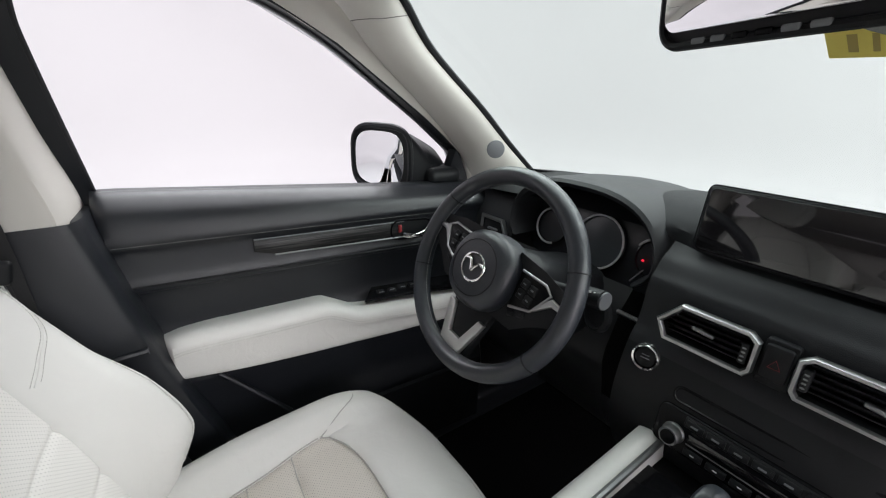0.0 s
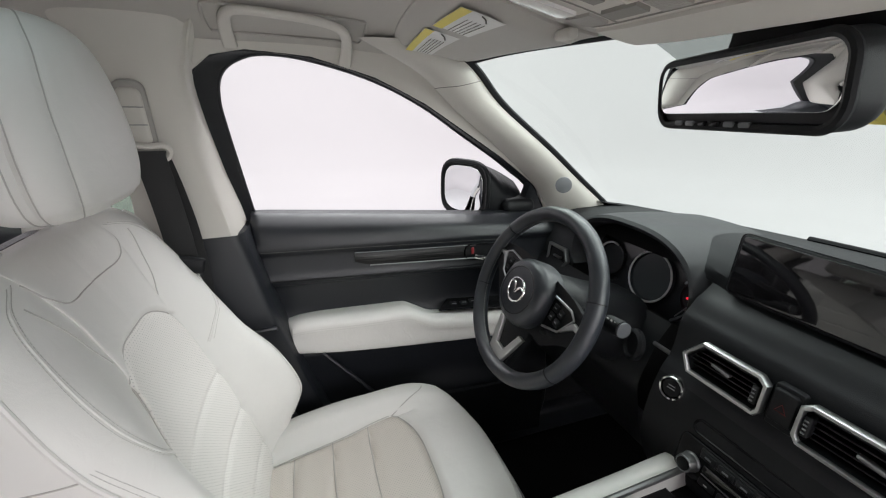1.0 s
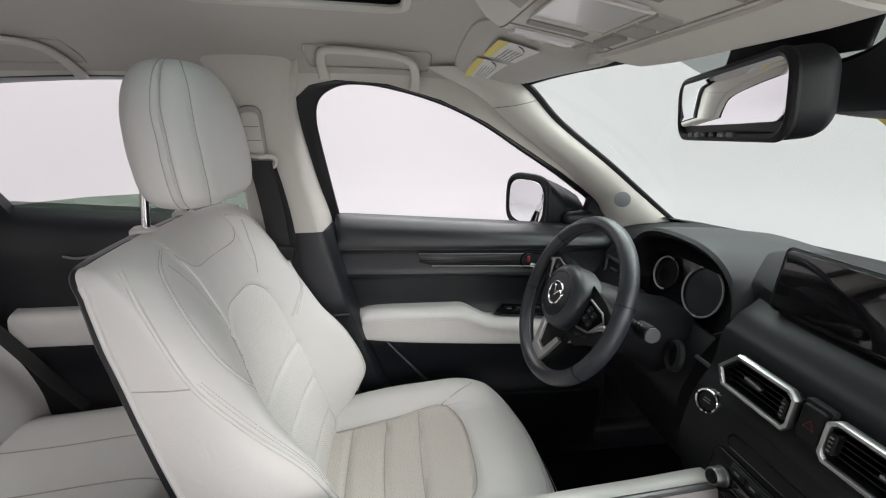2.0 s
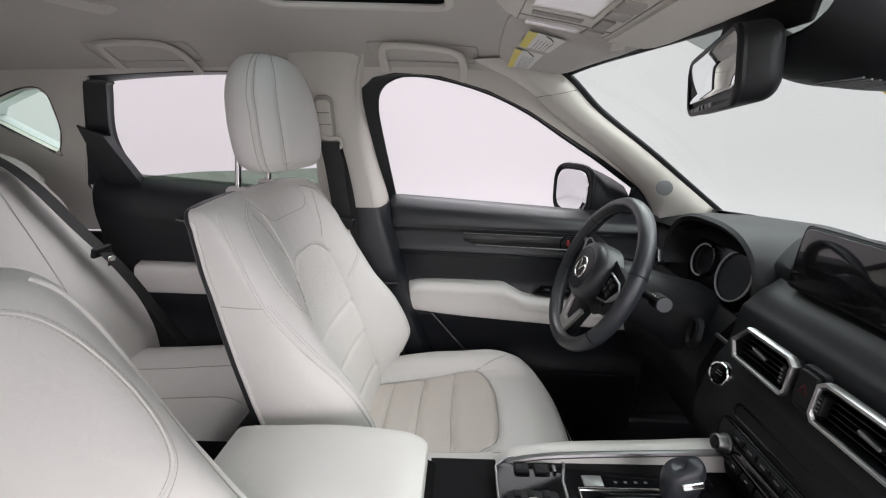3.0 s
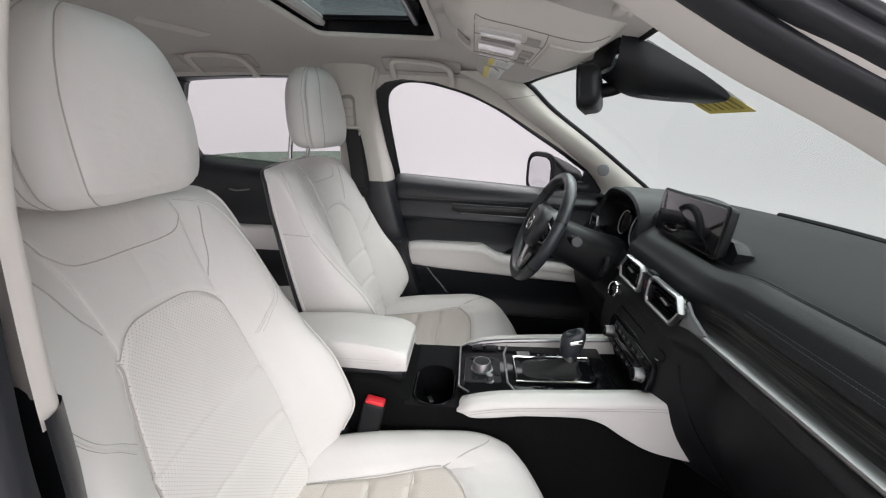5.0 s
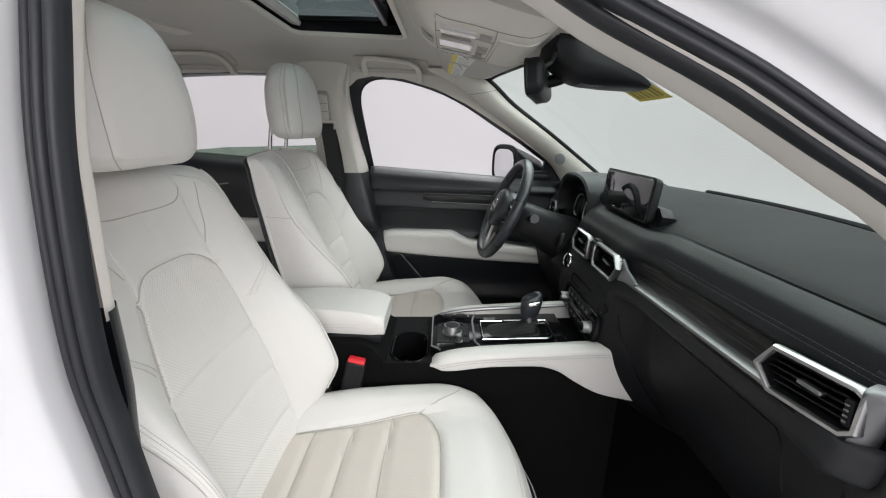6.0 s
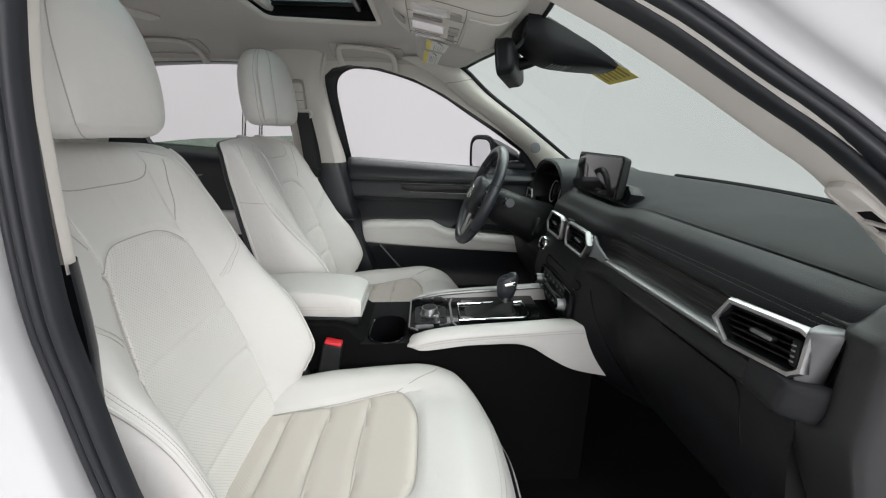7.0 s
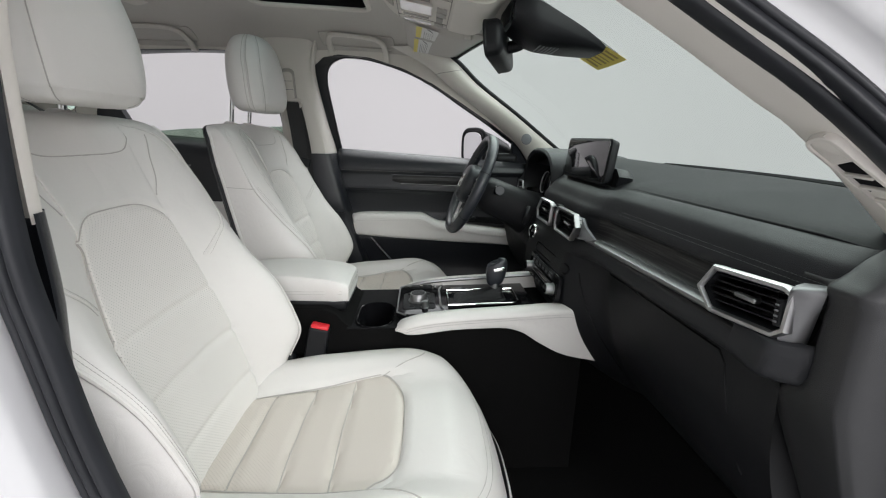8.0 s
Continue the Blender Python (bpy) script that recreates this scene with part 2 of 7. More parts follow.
def rounded(w, h, r, n=4):
    """A rounded rectangle's outline, centred, anticlockwise."""
    pts = []
    for cx, cy, a in ((w / 2 - r, h / 2 - r, 0), (-w / 2 + r, h / 2 - r, 90), (-w / 2 + r, -h / 2 + r, 180), (w / 2 - r, -h / 2 + r, 270)):
        for i in range(n + 1):
            b = radians(a + 90 * i / n)
            pts.append((cx + r * math.cos(b), cy + r * math.sin(b)))
    return pts


def inset(poly, d):
    """The outline moved inwards by d (anticlockwise outlines)."""
    n = len(poly)
    out = []
    for i in range(n):
        p, q, r = vec(poly[i - 1]), vec(poly[i]), vec(poly[(i + 1) % n])
        a, b = q - p, r - q
        a, b = a / (np.linalg.norm(a) + 1e-12), b / (np.linalg.norm(b) + 1e-12)
        na, nb = vec((-a[1], a[0])), vec((-b[1], b[0]))
        m = na + nb
        m = m / max(0.3, np.dot(m, m) / 2)
        out.append(tuple(q + m * d))
    return out


def slab(poly, depth, bevel=0.0, m=None, steps=3):
    """An outline in x, y pulled up from z = 0 to depth, with its upper rim rounded."""
    rows = [[(x, y, 0) for x, y in poly]]
    if bevel:
        for i in range(steps + 1):
            a = radians(90 * i / steps)
            rows.append([(x, y, depth - bevel + bevel * math.sin(a)) for x, y in inset(poly, bevel * (1 - math.cos(a)))])
    else:
        rows.append([(x, y, depth) for x, y in poly])
    s = sheet(rows, closed=True, caps=True)
    return moved(s, m) if m else s


def box(sx, sy, sz, r=0.004, m=None, n=3):
    """A box with all edges rounded, centred."""
    r = min(r, sx / 2.01, sy / 2.01, sz / 2.01)
    rows = []
    for i in range(n + 1):
        a = radians(-90 + 90 * i / n)
        rows.append([(x, y, -sz / 2 + r + r * math.sin(a)) for x, y in inset(rounded(sx, sy, max(r, 0.0005), n), r * (1 - math.cos(a)))])
    for i in range(n + 1):
        a = radians(90 * i / n)
        rows.append([(x, y, sz / 2 - r + r * math.sin(a)) for x, y in inset(rounded(sx, sy, max(r, 0.0005), n), r * (1 - math.cos(a)))])
    s = sheet(rows, closed=True, caps=True)
    return moved(s, m) if m else s


def lathe(profile, n=32, m=None, caps=True):
    """A profile of (radius, z) turned about the z axis."""
    rows = [[(r * math.cos(2 * math.pi * i / n), r * math.sin(2 * math.pi * i / n), z) for i in range(n)] for r, z in profile]
    s = sheet(rows, closed=True, caps=caps)
    return moved(s, m) if m else s


def stitches(path, pitch=0.0048, length=0.0036, r=0.00042):
    """Short raised threads along a path."""
    path = np.array(path, float)
    d = np.r_[0, np.cumsum(np.linalg.norm(np.diff(path, axis=0), axis=1))]
    V, F = [], []
    s = 0.0
    while s + length < d[-1]:
        a = vec([np.interp(s, d, path[:, k]) for k in range(3)])
        b = vec([np.interp(s + length, d, path[:, k]) for k in range(3)])
        t = (b - a) / (np.linalg.norm(b - a) + 1e-12)
        u = np.cross(t, (0.31, 0.52, 0.79))
        u = u / np.linalg.norm(u)
        w = np.cross(t, u)
        n = len(V)
        for p in (a, b):
            V.extend([tuple(p + r * u), tuple(p + r * w), tuple(p - r * u), tuple(p - r * w)])
        F.extend([(n, n + 1, n + 5, n + 4), (n + 1, n + 2, n + 6, n + 5), (n + 2, n + 3, n + 7, n + 6), (n + 3, n, n + 4, n + 7),
                  (n + 3, n + 2, n + 1, n), (n + 4, n + 5, n + 6, n + 7)])
        s += pitch
    return V, F


def solid(shape, mat, sharp=38):
    mesh = bpy.data.meshes.new("mesh")
    mesh.from_pydata([tuple(map(float, p)) for p in shape[0]], [], shape[1])
    mesh.materials.append(mat)
    b = bmesh.new()
    b.from_mesh(mesh)
    bmesh.ops.recalc_face_normals(b, faces=b.faces)
    b.to_mesh(mesh)
    b.free()
    mesh.polygons.foreach_set("use_smooth", [True] * len(mesh.polygons))
    mesh.set_sharp_from_angle(angle=radians(sharp))
    return mesh


def thing(name, label, category, at=(0, 0, 0), group="", kind=""):
    """The empty top of a thing made of parts."""
    ob = new(name)
    ob.location = at
    ob.empty_display_size = 0.05
    return tagged(ob, label, category, group, kind)


def part(name, shape, mat, parent, label="", sharp=38):
    ob = new(name, solid(shape, mat, sharp))
    ob.parent = parent
    top = parent
    while top.parent:
        top = top.parent
    if parent.parent is None:
        ob.matrix_parent_inverse = Matrix.Translation(parent.location).inverted()
    if label:
        ob["label"] = label
    return ob


def single(name, shape, mat, label, category, group="", kind="", sharp=38):
    return tagged(new(name, solid(shape, mat, sharp)), label, category, group, kind)


def axes(o, x, y):
    """A pose from an origin and the directions of local x and y."""
    x, y = Vector(x).normalized(), Vector(y)
    z = x.cross(y).normalized()
    y = z.cross(x)
    m = Matrix((x, y, z)).transposed().to_4x4()
    m.translation = o
    return m

# ---- the studio round the car ----
def wall(name, sx, sy, sz, at, mat, label):
    ob = single(name, box(sx, sy, sz, 0.02, Matrix.Translation(at)), mat, label, name.split("_")[0], kind="structure")
    return ob


wall("ground", 13.0, 14.0, 0.1, (0, 0, -0.05), FLOORGREY, "pale grey smooth studio floor under the car")
plan = rounded(11.6, 12.6, 4.2, 14)
cove = []
for d, z in ((1.2, 0.004), (0.8, 0.03), (0.45, 0.12), (0.2, 0.30), (0.06, 0.55), (0.0, 0.9), (0.0, 2.5), (0.0, 4.2), (0.1, 4.8), (0.5, 5.2), (1.2, 5.3)):
    cove.append([(x, y, z) for x, y in inset(plan, d)])
single("wall_studio", sheet(cove, closed=True), WALLWHITE, "seamless curved white studio wall round the car", "wall", kind="structure")
wall("ceiling", 11.6, 12.6, 0.1, (0, 0, 5.36), WALLWHITE, "white studio ceiling")


# ---- the car's shell ----
def side_x(z):
    """Distance of the side wall from the middle, leaning in above the belt line."""
    return 0.78 - 0.53 * (z - 1.12)


def liner_z(x, y):
    mid = ease([(-1.7, 1.47), (-1.2, 1.53), (-0.6, 1.556), (-0.1, 1.556), (0.05, 1.546), (0.2, 1.515), (0.33, 1.482), (0.45, 1.466)], y)
    rail = ease([(-1.7, 1.43), (-1.2, 1.462), (0.0, 1.47), (0.2, 1.462), (0.42, 1.447)], y)
    return mid - (mid - rail) * (abs(x) / 0.6) ** 4.5


def header_y(x):
    return 0.425 - 0.31 * x * x


def screen_y(x, z):
    """The windscreen's surface."""
    return 1.02 - 1.042 * (z - 1.11) - 1.77 * (z - 1.11) ** 2 - 0.39 * x * x


def screen_z(y):
    """The height of the windscreen's middle line at y."""
    return 1.11 + (-1.042 + math.sqrt(1.042 ** 2 + 4 * 1.77 * (1.02 - y))) / (2 * 1.77)


shell = thing("car_body", "white car body with beige pillar trims and an open passenger doorway", "car body", (0, 0, 0.3), kind="structure")

# headliner with the roof opening left out
HX, HY0, HY1 = 0.345, 0.048, -0.275
xs = sorted(set([round(v, 4) for v in np.linspace(-0.605, 0.605, 41)] + [-HX, HX]))
ts = np.linspace(0, 1, 64)
rows = []
for t in ts:
    row = []
    for x in xs:
        y = header_y(x) * (1 - t) ** 3 + (0.43 - 2.05 * t) * (1 - (1 - t) ** 3)
        row.append((x, y, liner_z(x, y)))
    rows.append(row)
V, F = sheet(rows)
keep = []
for f in F:
    c = sum((vec(V[i]) for i in f)) / 4
    if not (abs(c[0]) < HX and HY1 < c[1] < HY0 + 0.004):
        keep.append(f)
up = [(x, y, z + 0.012) for x, y, z in V]
ceiling_shape = join((V, keep), flipped((up, keep)))
part("headliner", ceiling_shape, HEADLINER, shell, "grey-beige woven cloth headliner")
# rolled rim and upright walls of the roof opening
rim = [(x, y) for x, y in rounded(2 * HX + 0.01, HY0 - HY1 + 0.01, 0.035, 6)]
cy = (HY0 + HY1) / 2
path = [(x, y + cy, liner_z(x, y + cy) + 0.001) for x, y in rim]
part("roof_opening_rim", tube(path, 0.0085, 8, closed=True, r2=0.007), TRIM, shell, "beige moulded rim round the roof opening")
lip = [[(x, y + cy, liner_z(x, y + cy) + 0.002) for x, y in inset(rim, 0.006)], [(x, y + cy, 1.586) for x, y in inset(rim, 0.012)]]
part("roof_opening_side", sheet(np.array(lip), closed=True), GLOSS, shell, "black frame inside the roof opening")

# outer roof skin, white; unseen, added so that no light leaks in above the headliner
roof = []
for y in np.linspace(-2.0, 0.40, 25):
    roof.append([(x, y - 0.30 * x * x * (1 if y > 0 else 0), 0.055 + liner_z(min(abs(x), 0.6), y) - 0.4 * max(0, abs(x) - 0.6)) for x in np.linspace(-0.66, 0.66, 23)])
V, F = thick(roof, (0, 0, 0.008))
hole = [f for f in F if not (abs(sum(V[i][0] for i in f) / 4) < 0.405 and -0.72 < sum(V[i][1] for i in f) / 4 < 0.07)]
part("roof_skin", (V, hole), PAINT, shell, "unseen white painted roof skin")


def holed(outline, holes, place, depth):
    """A plate from an outline with holes in the plane (y, z), placed in space by place(y, z, k), k in 0..1 across its thickness."""
    b = bmesh.new()
    edges = []
    for loop in (outline, *holes):
        vs = [b.verts.new((y, z, 0)) for y, z in loop]
        edges += [b.edges.new((vs[i], vs[(i + 1) % len(vs)])) for i in range(len(vs))]
    bmesh.ops.triangle_fill(b, use_beauty=True, use_dissolve=False, edges=edges)
    b.verts.index_update()
    flat = [(v.co.x, v.co.y) for v in b.verts]
    F = [tuple(v.index for v in f.verts) for f in b.faces]
    b.free()
    n = len(flat)
    V = [place(y, z, 0) for y, z in flat] + [place(y, z, depth) for y, z in flat]
    G = list(F) + [tuple(i + n for i in reversed(f)) for f in F]
    k = 0
    for loop in (outline, *holes):
        m = len(loop)
        G += [(k + i, k + (i + 1) % m, k + (i + 1) % m + n, k + i + n) for i in range(m)]
        k += m
    return V, G


DOOR_HOLE = [(-0.155, 0.98), (-0.168, 1.10), (-0.188, 1.32), (-0.192, 1.385), (-0.179, 1.427), (-0.146, 1.452), (-0.09, 1.4625), (0.02, 1.456), (0.140, 1.425),
             (0.2525, 1.377), (0.370, 1.311), (0.474, 1.252), (0.545, 1.207), (0.615, 1.158), (0.670, 1.09), (0.70, 0.98)]
REAR_HOLE = [(-1.12, 0.98), (-1.10, 1.15), (-1.005, 1.29), (-0.934, 1.40), (-0.908, 1.438), (-0.88, 1.453), (-0.6, 1.465), (-0.36, 1.464),
             (-0.325, 1.45), (-0.325, 1.30), (-0.345, 1.10), (-0.345, 0.98)]
QUARTER = [(-1.27, 1.355), (-1.245, 1.378), (-1.12, 1.418), (-1.05, 1.427), (-1.03, 1.405), (-1.06, 1.32), (-1.105, 1.262), (-1.13, 1.25)]
SIDE = [(-1.75, 0.98), (-1.75, 1.36), (-1.62, 1.44), (-1.45, 1.484), (0.05, 1.489), (0.17, 1.476), (0.30, 1.432), (0.36, 1.40), (0.46, 1.33), (0.56, 1.255), (0.66, 1.17), (0.74, 1.08),
        (0.76, 0.98)]
A_EDGE = spline([(0.612, 0.18, 1.424), (0.630, 0.24, 1.390), (0.645, 0.29, 1.358), (0.655, 0.373, 1.317), (0.657, 0.449, 1.276), (0.661, 0.545, 1.222), (0.690, 0.63, 1.143), (0.712, 0.69, 1.07)], 26)
SIDE_R = [(-1.75, 0.98), (-1.75, 1.36), (-1.62, 1.44), (-1.45, 1.484), (-0.20, 1.489), (-0.235, 1.40), (-0.225, 1.25), (-0.20, 0.98)]
for s, nm in ((-1, "left"), (1, "right")):
    OUT = SIDE if s < 0 else SIDE_R
    HOLES = [DOOR_HOLE, REAR_HOLE, QUARTER] if s < 0 else [REAR_HOLE, QUARTER]
    geo = holed(OUT, HOLES, lambda y, z, k, s=s: (s * (side_x(z) + k * 0.03), y, z), 1.0)
    part("pillar_trim", geo, TRIM, shell, "beige plastic pillar and roof rail trim")
    outer = holed(OUT, HOLES,
                  lambda y, z, k, s=s: (s * (side_x(z) + 0.034 + k * 0.04), y, z), 1.0)
    part("side_frame", outer, PAINT, shell, "white painted pillar frame")
    for hole_pts, nm2 in ((DOOR_HOLE, "door_seal"), (REAR_HOLE, "door_seal"), (QUARTER, "window_seal")):
        if s > 0 and hole_pts is DOOR_HOLE:
            continue
        pts = spline(hole_pts + hole_pts[:1], 90)[:-1]
        big = nm2 == "door_seal"
        part(nm2, tube([(s * (side_x(z) + 0.004), y, z) for y, z in pts], 0.0036 if big else 0.004, 8, closed=True, up=(s, 0, 0.3)), RUBBER, shell, "black rubber seal")
    # A-pillar inner trim: a twisted strip from the door opening to the windscreen
    if s < 0:
        a_out = spline([(0.545, 0.10, 1.485), (0.575, 0.22, 1.432), (0.64, 0.320, 1.365), (0.695, 0.462, 1.272), (0.735, 0.585, 1.18), (0.765, 0.680, 1.08)], 26)
        a_mid = None
    else:
        a_out = A_EDGE
        a_mid = spline([(0.578, 0.18, 1.424), (0.590, 0.24, 1.392), (0.600, 0.30, 1.355), (0.604, 0.37, 1.322), (0.606, 0.45, 1.279), (0.609, 0.53, 1.232), (0.615, 0.572, 1.206), (0.630, 0.630, 1.152), (0.645, 0.70, 1.08)], 26)
    a_in = spline(([(0.545, 0.24, 1.492)] if s < 0 else []) + [(0.57, 0.322, 1.449), (0.612, 0.414, 1.377), (0.645, 0.572, 1.273), (0.675, 0.70, 1.184), (0.69, 0.83, 1.09)], 26)
    strip = []
    for i, (p, q) in enumerate(zip(a_out, a_in)):
        mid = (p + q) / 2 + vec((-0.022, -0.008, -0.004)) if a_mid is None else a_mid[i] + vec((-0.002, 0, 0))
        keys = [p + vec((0.012, 0.004, 0)), p, (p + mid) / 2 + vec((-0.008, -0.002, 0)), mid, (q + mid) / 2 + vec((-0.007, 0, 0)), q, q + vec((0.012, 0.015, 0))]
        if a_mid is not None:
            keys = [p + vec((0.012, 0.004, 0)), p, (p + mid) / 2 + vec((-0.004, -0.004, 0)), mid, mid + vec((0.004, 0.03, 0.008)), (q + mid) / 2 + vec((0.0, 0.02, 0.01)), q]
        strip.append([(s * v[0], v[1], v[2]) for v in spline(keys, 15)])
    trim_ob = part("a_pillar_trim", thick(strip, (s * 0.012, 0.012, 0.0)), TRIM, shell, "beige cloth-grained windscreen pillar trim")
    if s < 0:
        part("trim_joint", tube([vec(v) + vec((0.0006, -0.0002, 0)) for v in strip[7][1:13]], 0.0007, 5), INK, shell, "thin joint across the pillar trim")
    part("windscreen_edge", tube([(s * (v[0] + 0.004), v[1] + 0.012, v[2]) for v in a_in], 0.0075, 8), HARD, shell, "black ceramic edge of the windscreen")
    if s < 0:
        part("pillar_speaker", lathe([(0.0205, 0), (0.0205, 0.003), (0.0180, 0.0045), (0.0, 0.0035)], 28, axes((-0.628, 0.615, 1.187), (0.55, 0.83, -0.1), (0.1, -0.05, 1))), GREY, shell, "round grey tweeter grille")
    # door sill and lower shell wall
    part("door_sill", box(0.12, 1.6, 0.10, 0.02, Matrix.Translation((s * 0.72, 0.20, 0.40))), BLACK, shell, "black door sill")
    part("lower_side", box(0.02, 0.62, 0.66, 0.008, Matrix.Translation((s * 0.80, -1.42, 0.66))), BLACK, shell)

# the passenger doorway's painted flange: B-pillar outside and A-pillar outside
BSEAL = spline([(0.715, 0.060, 0.36), (0.70, -0.016, 0.62), (0.69, -0.094, 0.84), (0.687, -0.124, 1.01), (0.684, -0.135, 1.105), (0.668, -0.140, 1.25), (0.648, -0.138, 1.36), (0.612, -0.15, 1.46)], 44)
SEAL_PROFILE = [(-0.0145, -0.008), (0.0145, -0.008)] + [(a, b) for a, b in spline([(0.0165, 0.000), (0.013, 0.009), (0.0075, 0.010), (0.0045, 0.004), (0.0015, 0.009), (-0.0025, 0.010), (-0.0055, 0.004), (-0.009, 0.008), (-0.013, 0.007), (-0.0165, 0.000)], 34)]
part("door_seal", sweep([tuple(p + vec((-0.003, 0.004, 0))) for p in BSEAL], SEAL_PROFILE, up=(1, 0, 0)), RUBBER, shell, "black rubber door seal", 60)
bp = []
for p in BSEAL:
    bp.append([tuple(v) + (p[2],) for v in spline([(p[0] - 0.01, p[1] - 0.018), (p[0] + 0.014, p[1] - 0.018), (p[0] + 0.026, p[1] - 0.022), (p[0] + 0.040, p[1] - 0.042), (p[0] + 0.062, p[1] - 0.064), (p[0] + 0.095, p[1] - 0.082), (p[0] + 0.118, p[1] - 0.12), (p[0] + 0.125, p[1] - 0.25)], 18)])
part("b_pillar_panel", thick(bp, (0, -0.012, 0)), PAINT, shell, "glossy white painted centre pillar")
def seal_lobes(u):
    """Height of the door seal's two rubber lobes across its width."""
    return ease([(0, 0.0), (0.06, 0.006), (0.30, 0.0105), (0.46, 0.0075), (0.53, 0.0035), (0.60, 0.0075), (0.76, 0.0105), (0.92, 0.006), (1.0, 0.0)], u)


ASEAL = np.vstack([[(0.575, 0.02, 1.478), (0.590, 0.10, 1.456)], A_EDGE, [(0.722, 0.71, 0.95), (0.724, 0.70, 0.70)]])
rows, ap = [], []
for p in spline(ASEAL, 70):
    rows.append([tuple(p + u * vec((0.028, 0.004, 0.016)) + seal_lobes(u) * vec((0.84, -0.54, -0.10))) for u in np.linspace(0, 1, 22)])
    ap.append([tuple(p + vec((0.027, 0.005, 0.016)) + vec(d)) for d in spline([(0, 0, 0), (0.005, 0.012, 0.009), (0.012, 0.016, 0.014), (0.022, 0.018, 0.020), (0.034, 0.034, 0.032), (0.055, 0.062, 0.050), (0.064, 0.10, 0.068), (0.060, 0.18, 0.09)], 24)])
part("door_seal", thick(rows, (0, 0.012, 0.004)), RUBBER, shell, "black rubber door seal", 60)
part("a_pillar_panel", thick(ap, (0, 0.008, 0.006)), PAINT, shell, "glossy white painted windscreen pillar")

# cabin floor, firewall (unseen, added to block light in the footwell), tunnel, back wall
part("cabin_floor", box(1.56, 2.7, 0.03, 0.006, Matrix.Translation((0, -0.25, 0.345))), CARPET, shell, "black carpeted cabin floor")
fw = [[(x, y, z) for x in (-0.77, -0.3, 0.3, 0.77)] for y, z in ((0.95, 0.33), (1.02, 0.45), (1.10, 0.62), (1.12, 0.9), (1.08, 1.05))]
part("firewall", thick(fw, (0, 0.03, 0)), CARPET, shell, "unseen black carpeted bulkhead under the dashboard")
part("rear_wall", box(1.5, 0.03, 1.15, 0.01, Matrix.Translation((0, -1.72, 0.90))), HEADLINER, shell)
cowl = [[(x, screen_y(x, 1.10) + d, 1.10 + h) for x in np.linspace(-0.72, 0.72, 21)] for d, h in ((-0.05, 0.002), (0.03, -0.006), (0.16, -0.03))]
part("cowl", thick(cowl, (0, 0, -0.02)), HARD, shell, "black plastic cowl below the windscreen")
for s in (-1,):
    kick = [[(s * x, y + 0.02 * max(0, 0.6 - z) * 3, z) for x, y in ((0.700, 1.05), (0.696, 0.80), (0.694, 0.64), (0.700, 0.612), (0.715, 0.602), (0.75, 0.61))] for z in np.linspace(0.36, 1.03, 12)]
    part("kick_panel", thick(kick, (s * 0.008, 0, 0)), SCUFFED, shell, "black scuffed panel at the dash end")

# windscreen
ws = []
for z in np.linspace(1.09, 1.475, 22):
    w = ease([(1.09, 0.74), (1.273, 0.69), (1.377, 0.655), (1.475, 0.60)], z)
    ws.append([(x, screen_y(x, z) + 0.012, z) for x in np.linspace(-w - 0.03, w + 0.03, 29)])
windscreen = single("windscreen", sheet(ws), WINDSCREEN, "curved green-tinted windscreen", "windscreen", kind="structure")
header = [(x, header_y(x) + 0.004, liner_z(x, header_y(x)) - 0.002) for x in np.linspace(-0.57, 0.57, 40)]
part("header_edge", tube(header, 0.005, 6), HARD, shell, "black edge of the windscreen along the headliner")
base_line = [(x, screen_y(x, 1.118) - 0.016, 1.1225) for x in np.linspace(-0.26, 0.64, 40)]
part("windscreen_base", tube(base_line, 0.009, 6, r2=0.005), MATT, shell, "black edge along the foot of the windscreen")
dots = [[(x, screen_y(x, z) + 0.007, z) for x in np.linspace(-0.215, -0.075, 9)] for z in np.linspace(1.428, 1.476, 4)]
part("sun_band", sheet(dots), FRIT, windscreen, "grey printed sun band by the mirror")
# rear quarter glass and roof glass
for s in (-1, 1):
    part("quarter_window", holed(QUARTER, [], lambda y, z, k, s=s: (s * (side_x(z) + 0.02 + 0.004 * k), y, z), 1.0), WINDSCREEN, shell, "small green-tinted rear quarter window")

# ---- roof: sunroof, shade, visors, overhead console, handles ----
sunroof = thing("sunroof", "dark-tinted glass sunroof panel with a black frame", "sunroof", (0, 0, 1.6))
part("glass", box(0.82, 0.80, 0.006, 0.002, Matrix.Translation((0, -0.32, 1.594))), DARKGLASS, sunroof, "dark tinted roof glass")
part("frame", join(box(0.70, 0.05, 0.014, 0.004, Matrix.Translation((0, 0.022, 1.580))), box(0.04, 0.76, 0.012, 0.004, Matrix.Translation((-0.342, -0.34, 1.584))),
                   box(0.04, 0.76, 0.012, 0.004, Matrix.Translation((0.342, -0.34, 1.584)))), GLOSS, sunroof, "black sunroof frame")
part("rail", box(0.64, 0.012, 0.014, 0.003, Matrix.Translation((0, -0.004, 1.572))), SATIN, sunroof)
sh = []
for y, dz in ((-0.256, 0.010), (-0.250, 0.002), (-0.256, -0.007), (-0.275, -0.006), (-0.32, 0.0), (-0.6, 0.004), (-0.74, 0.004)):
    sh.append([(x, y, 1.572 + dz) for x in np.linspace(-0.342, 0.342, 9)])
single("roof_shade", thick(sh, (0, 0, 0.009)), HEADLINER, "half-open beige sliding sunshade under the roof glass", "sunshade")

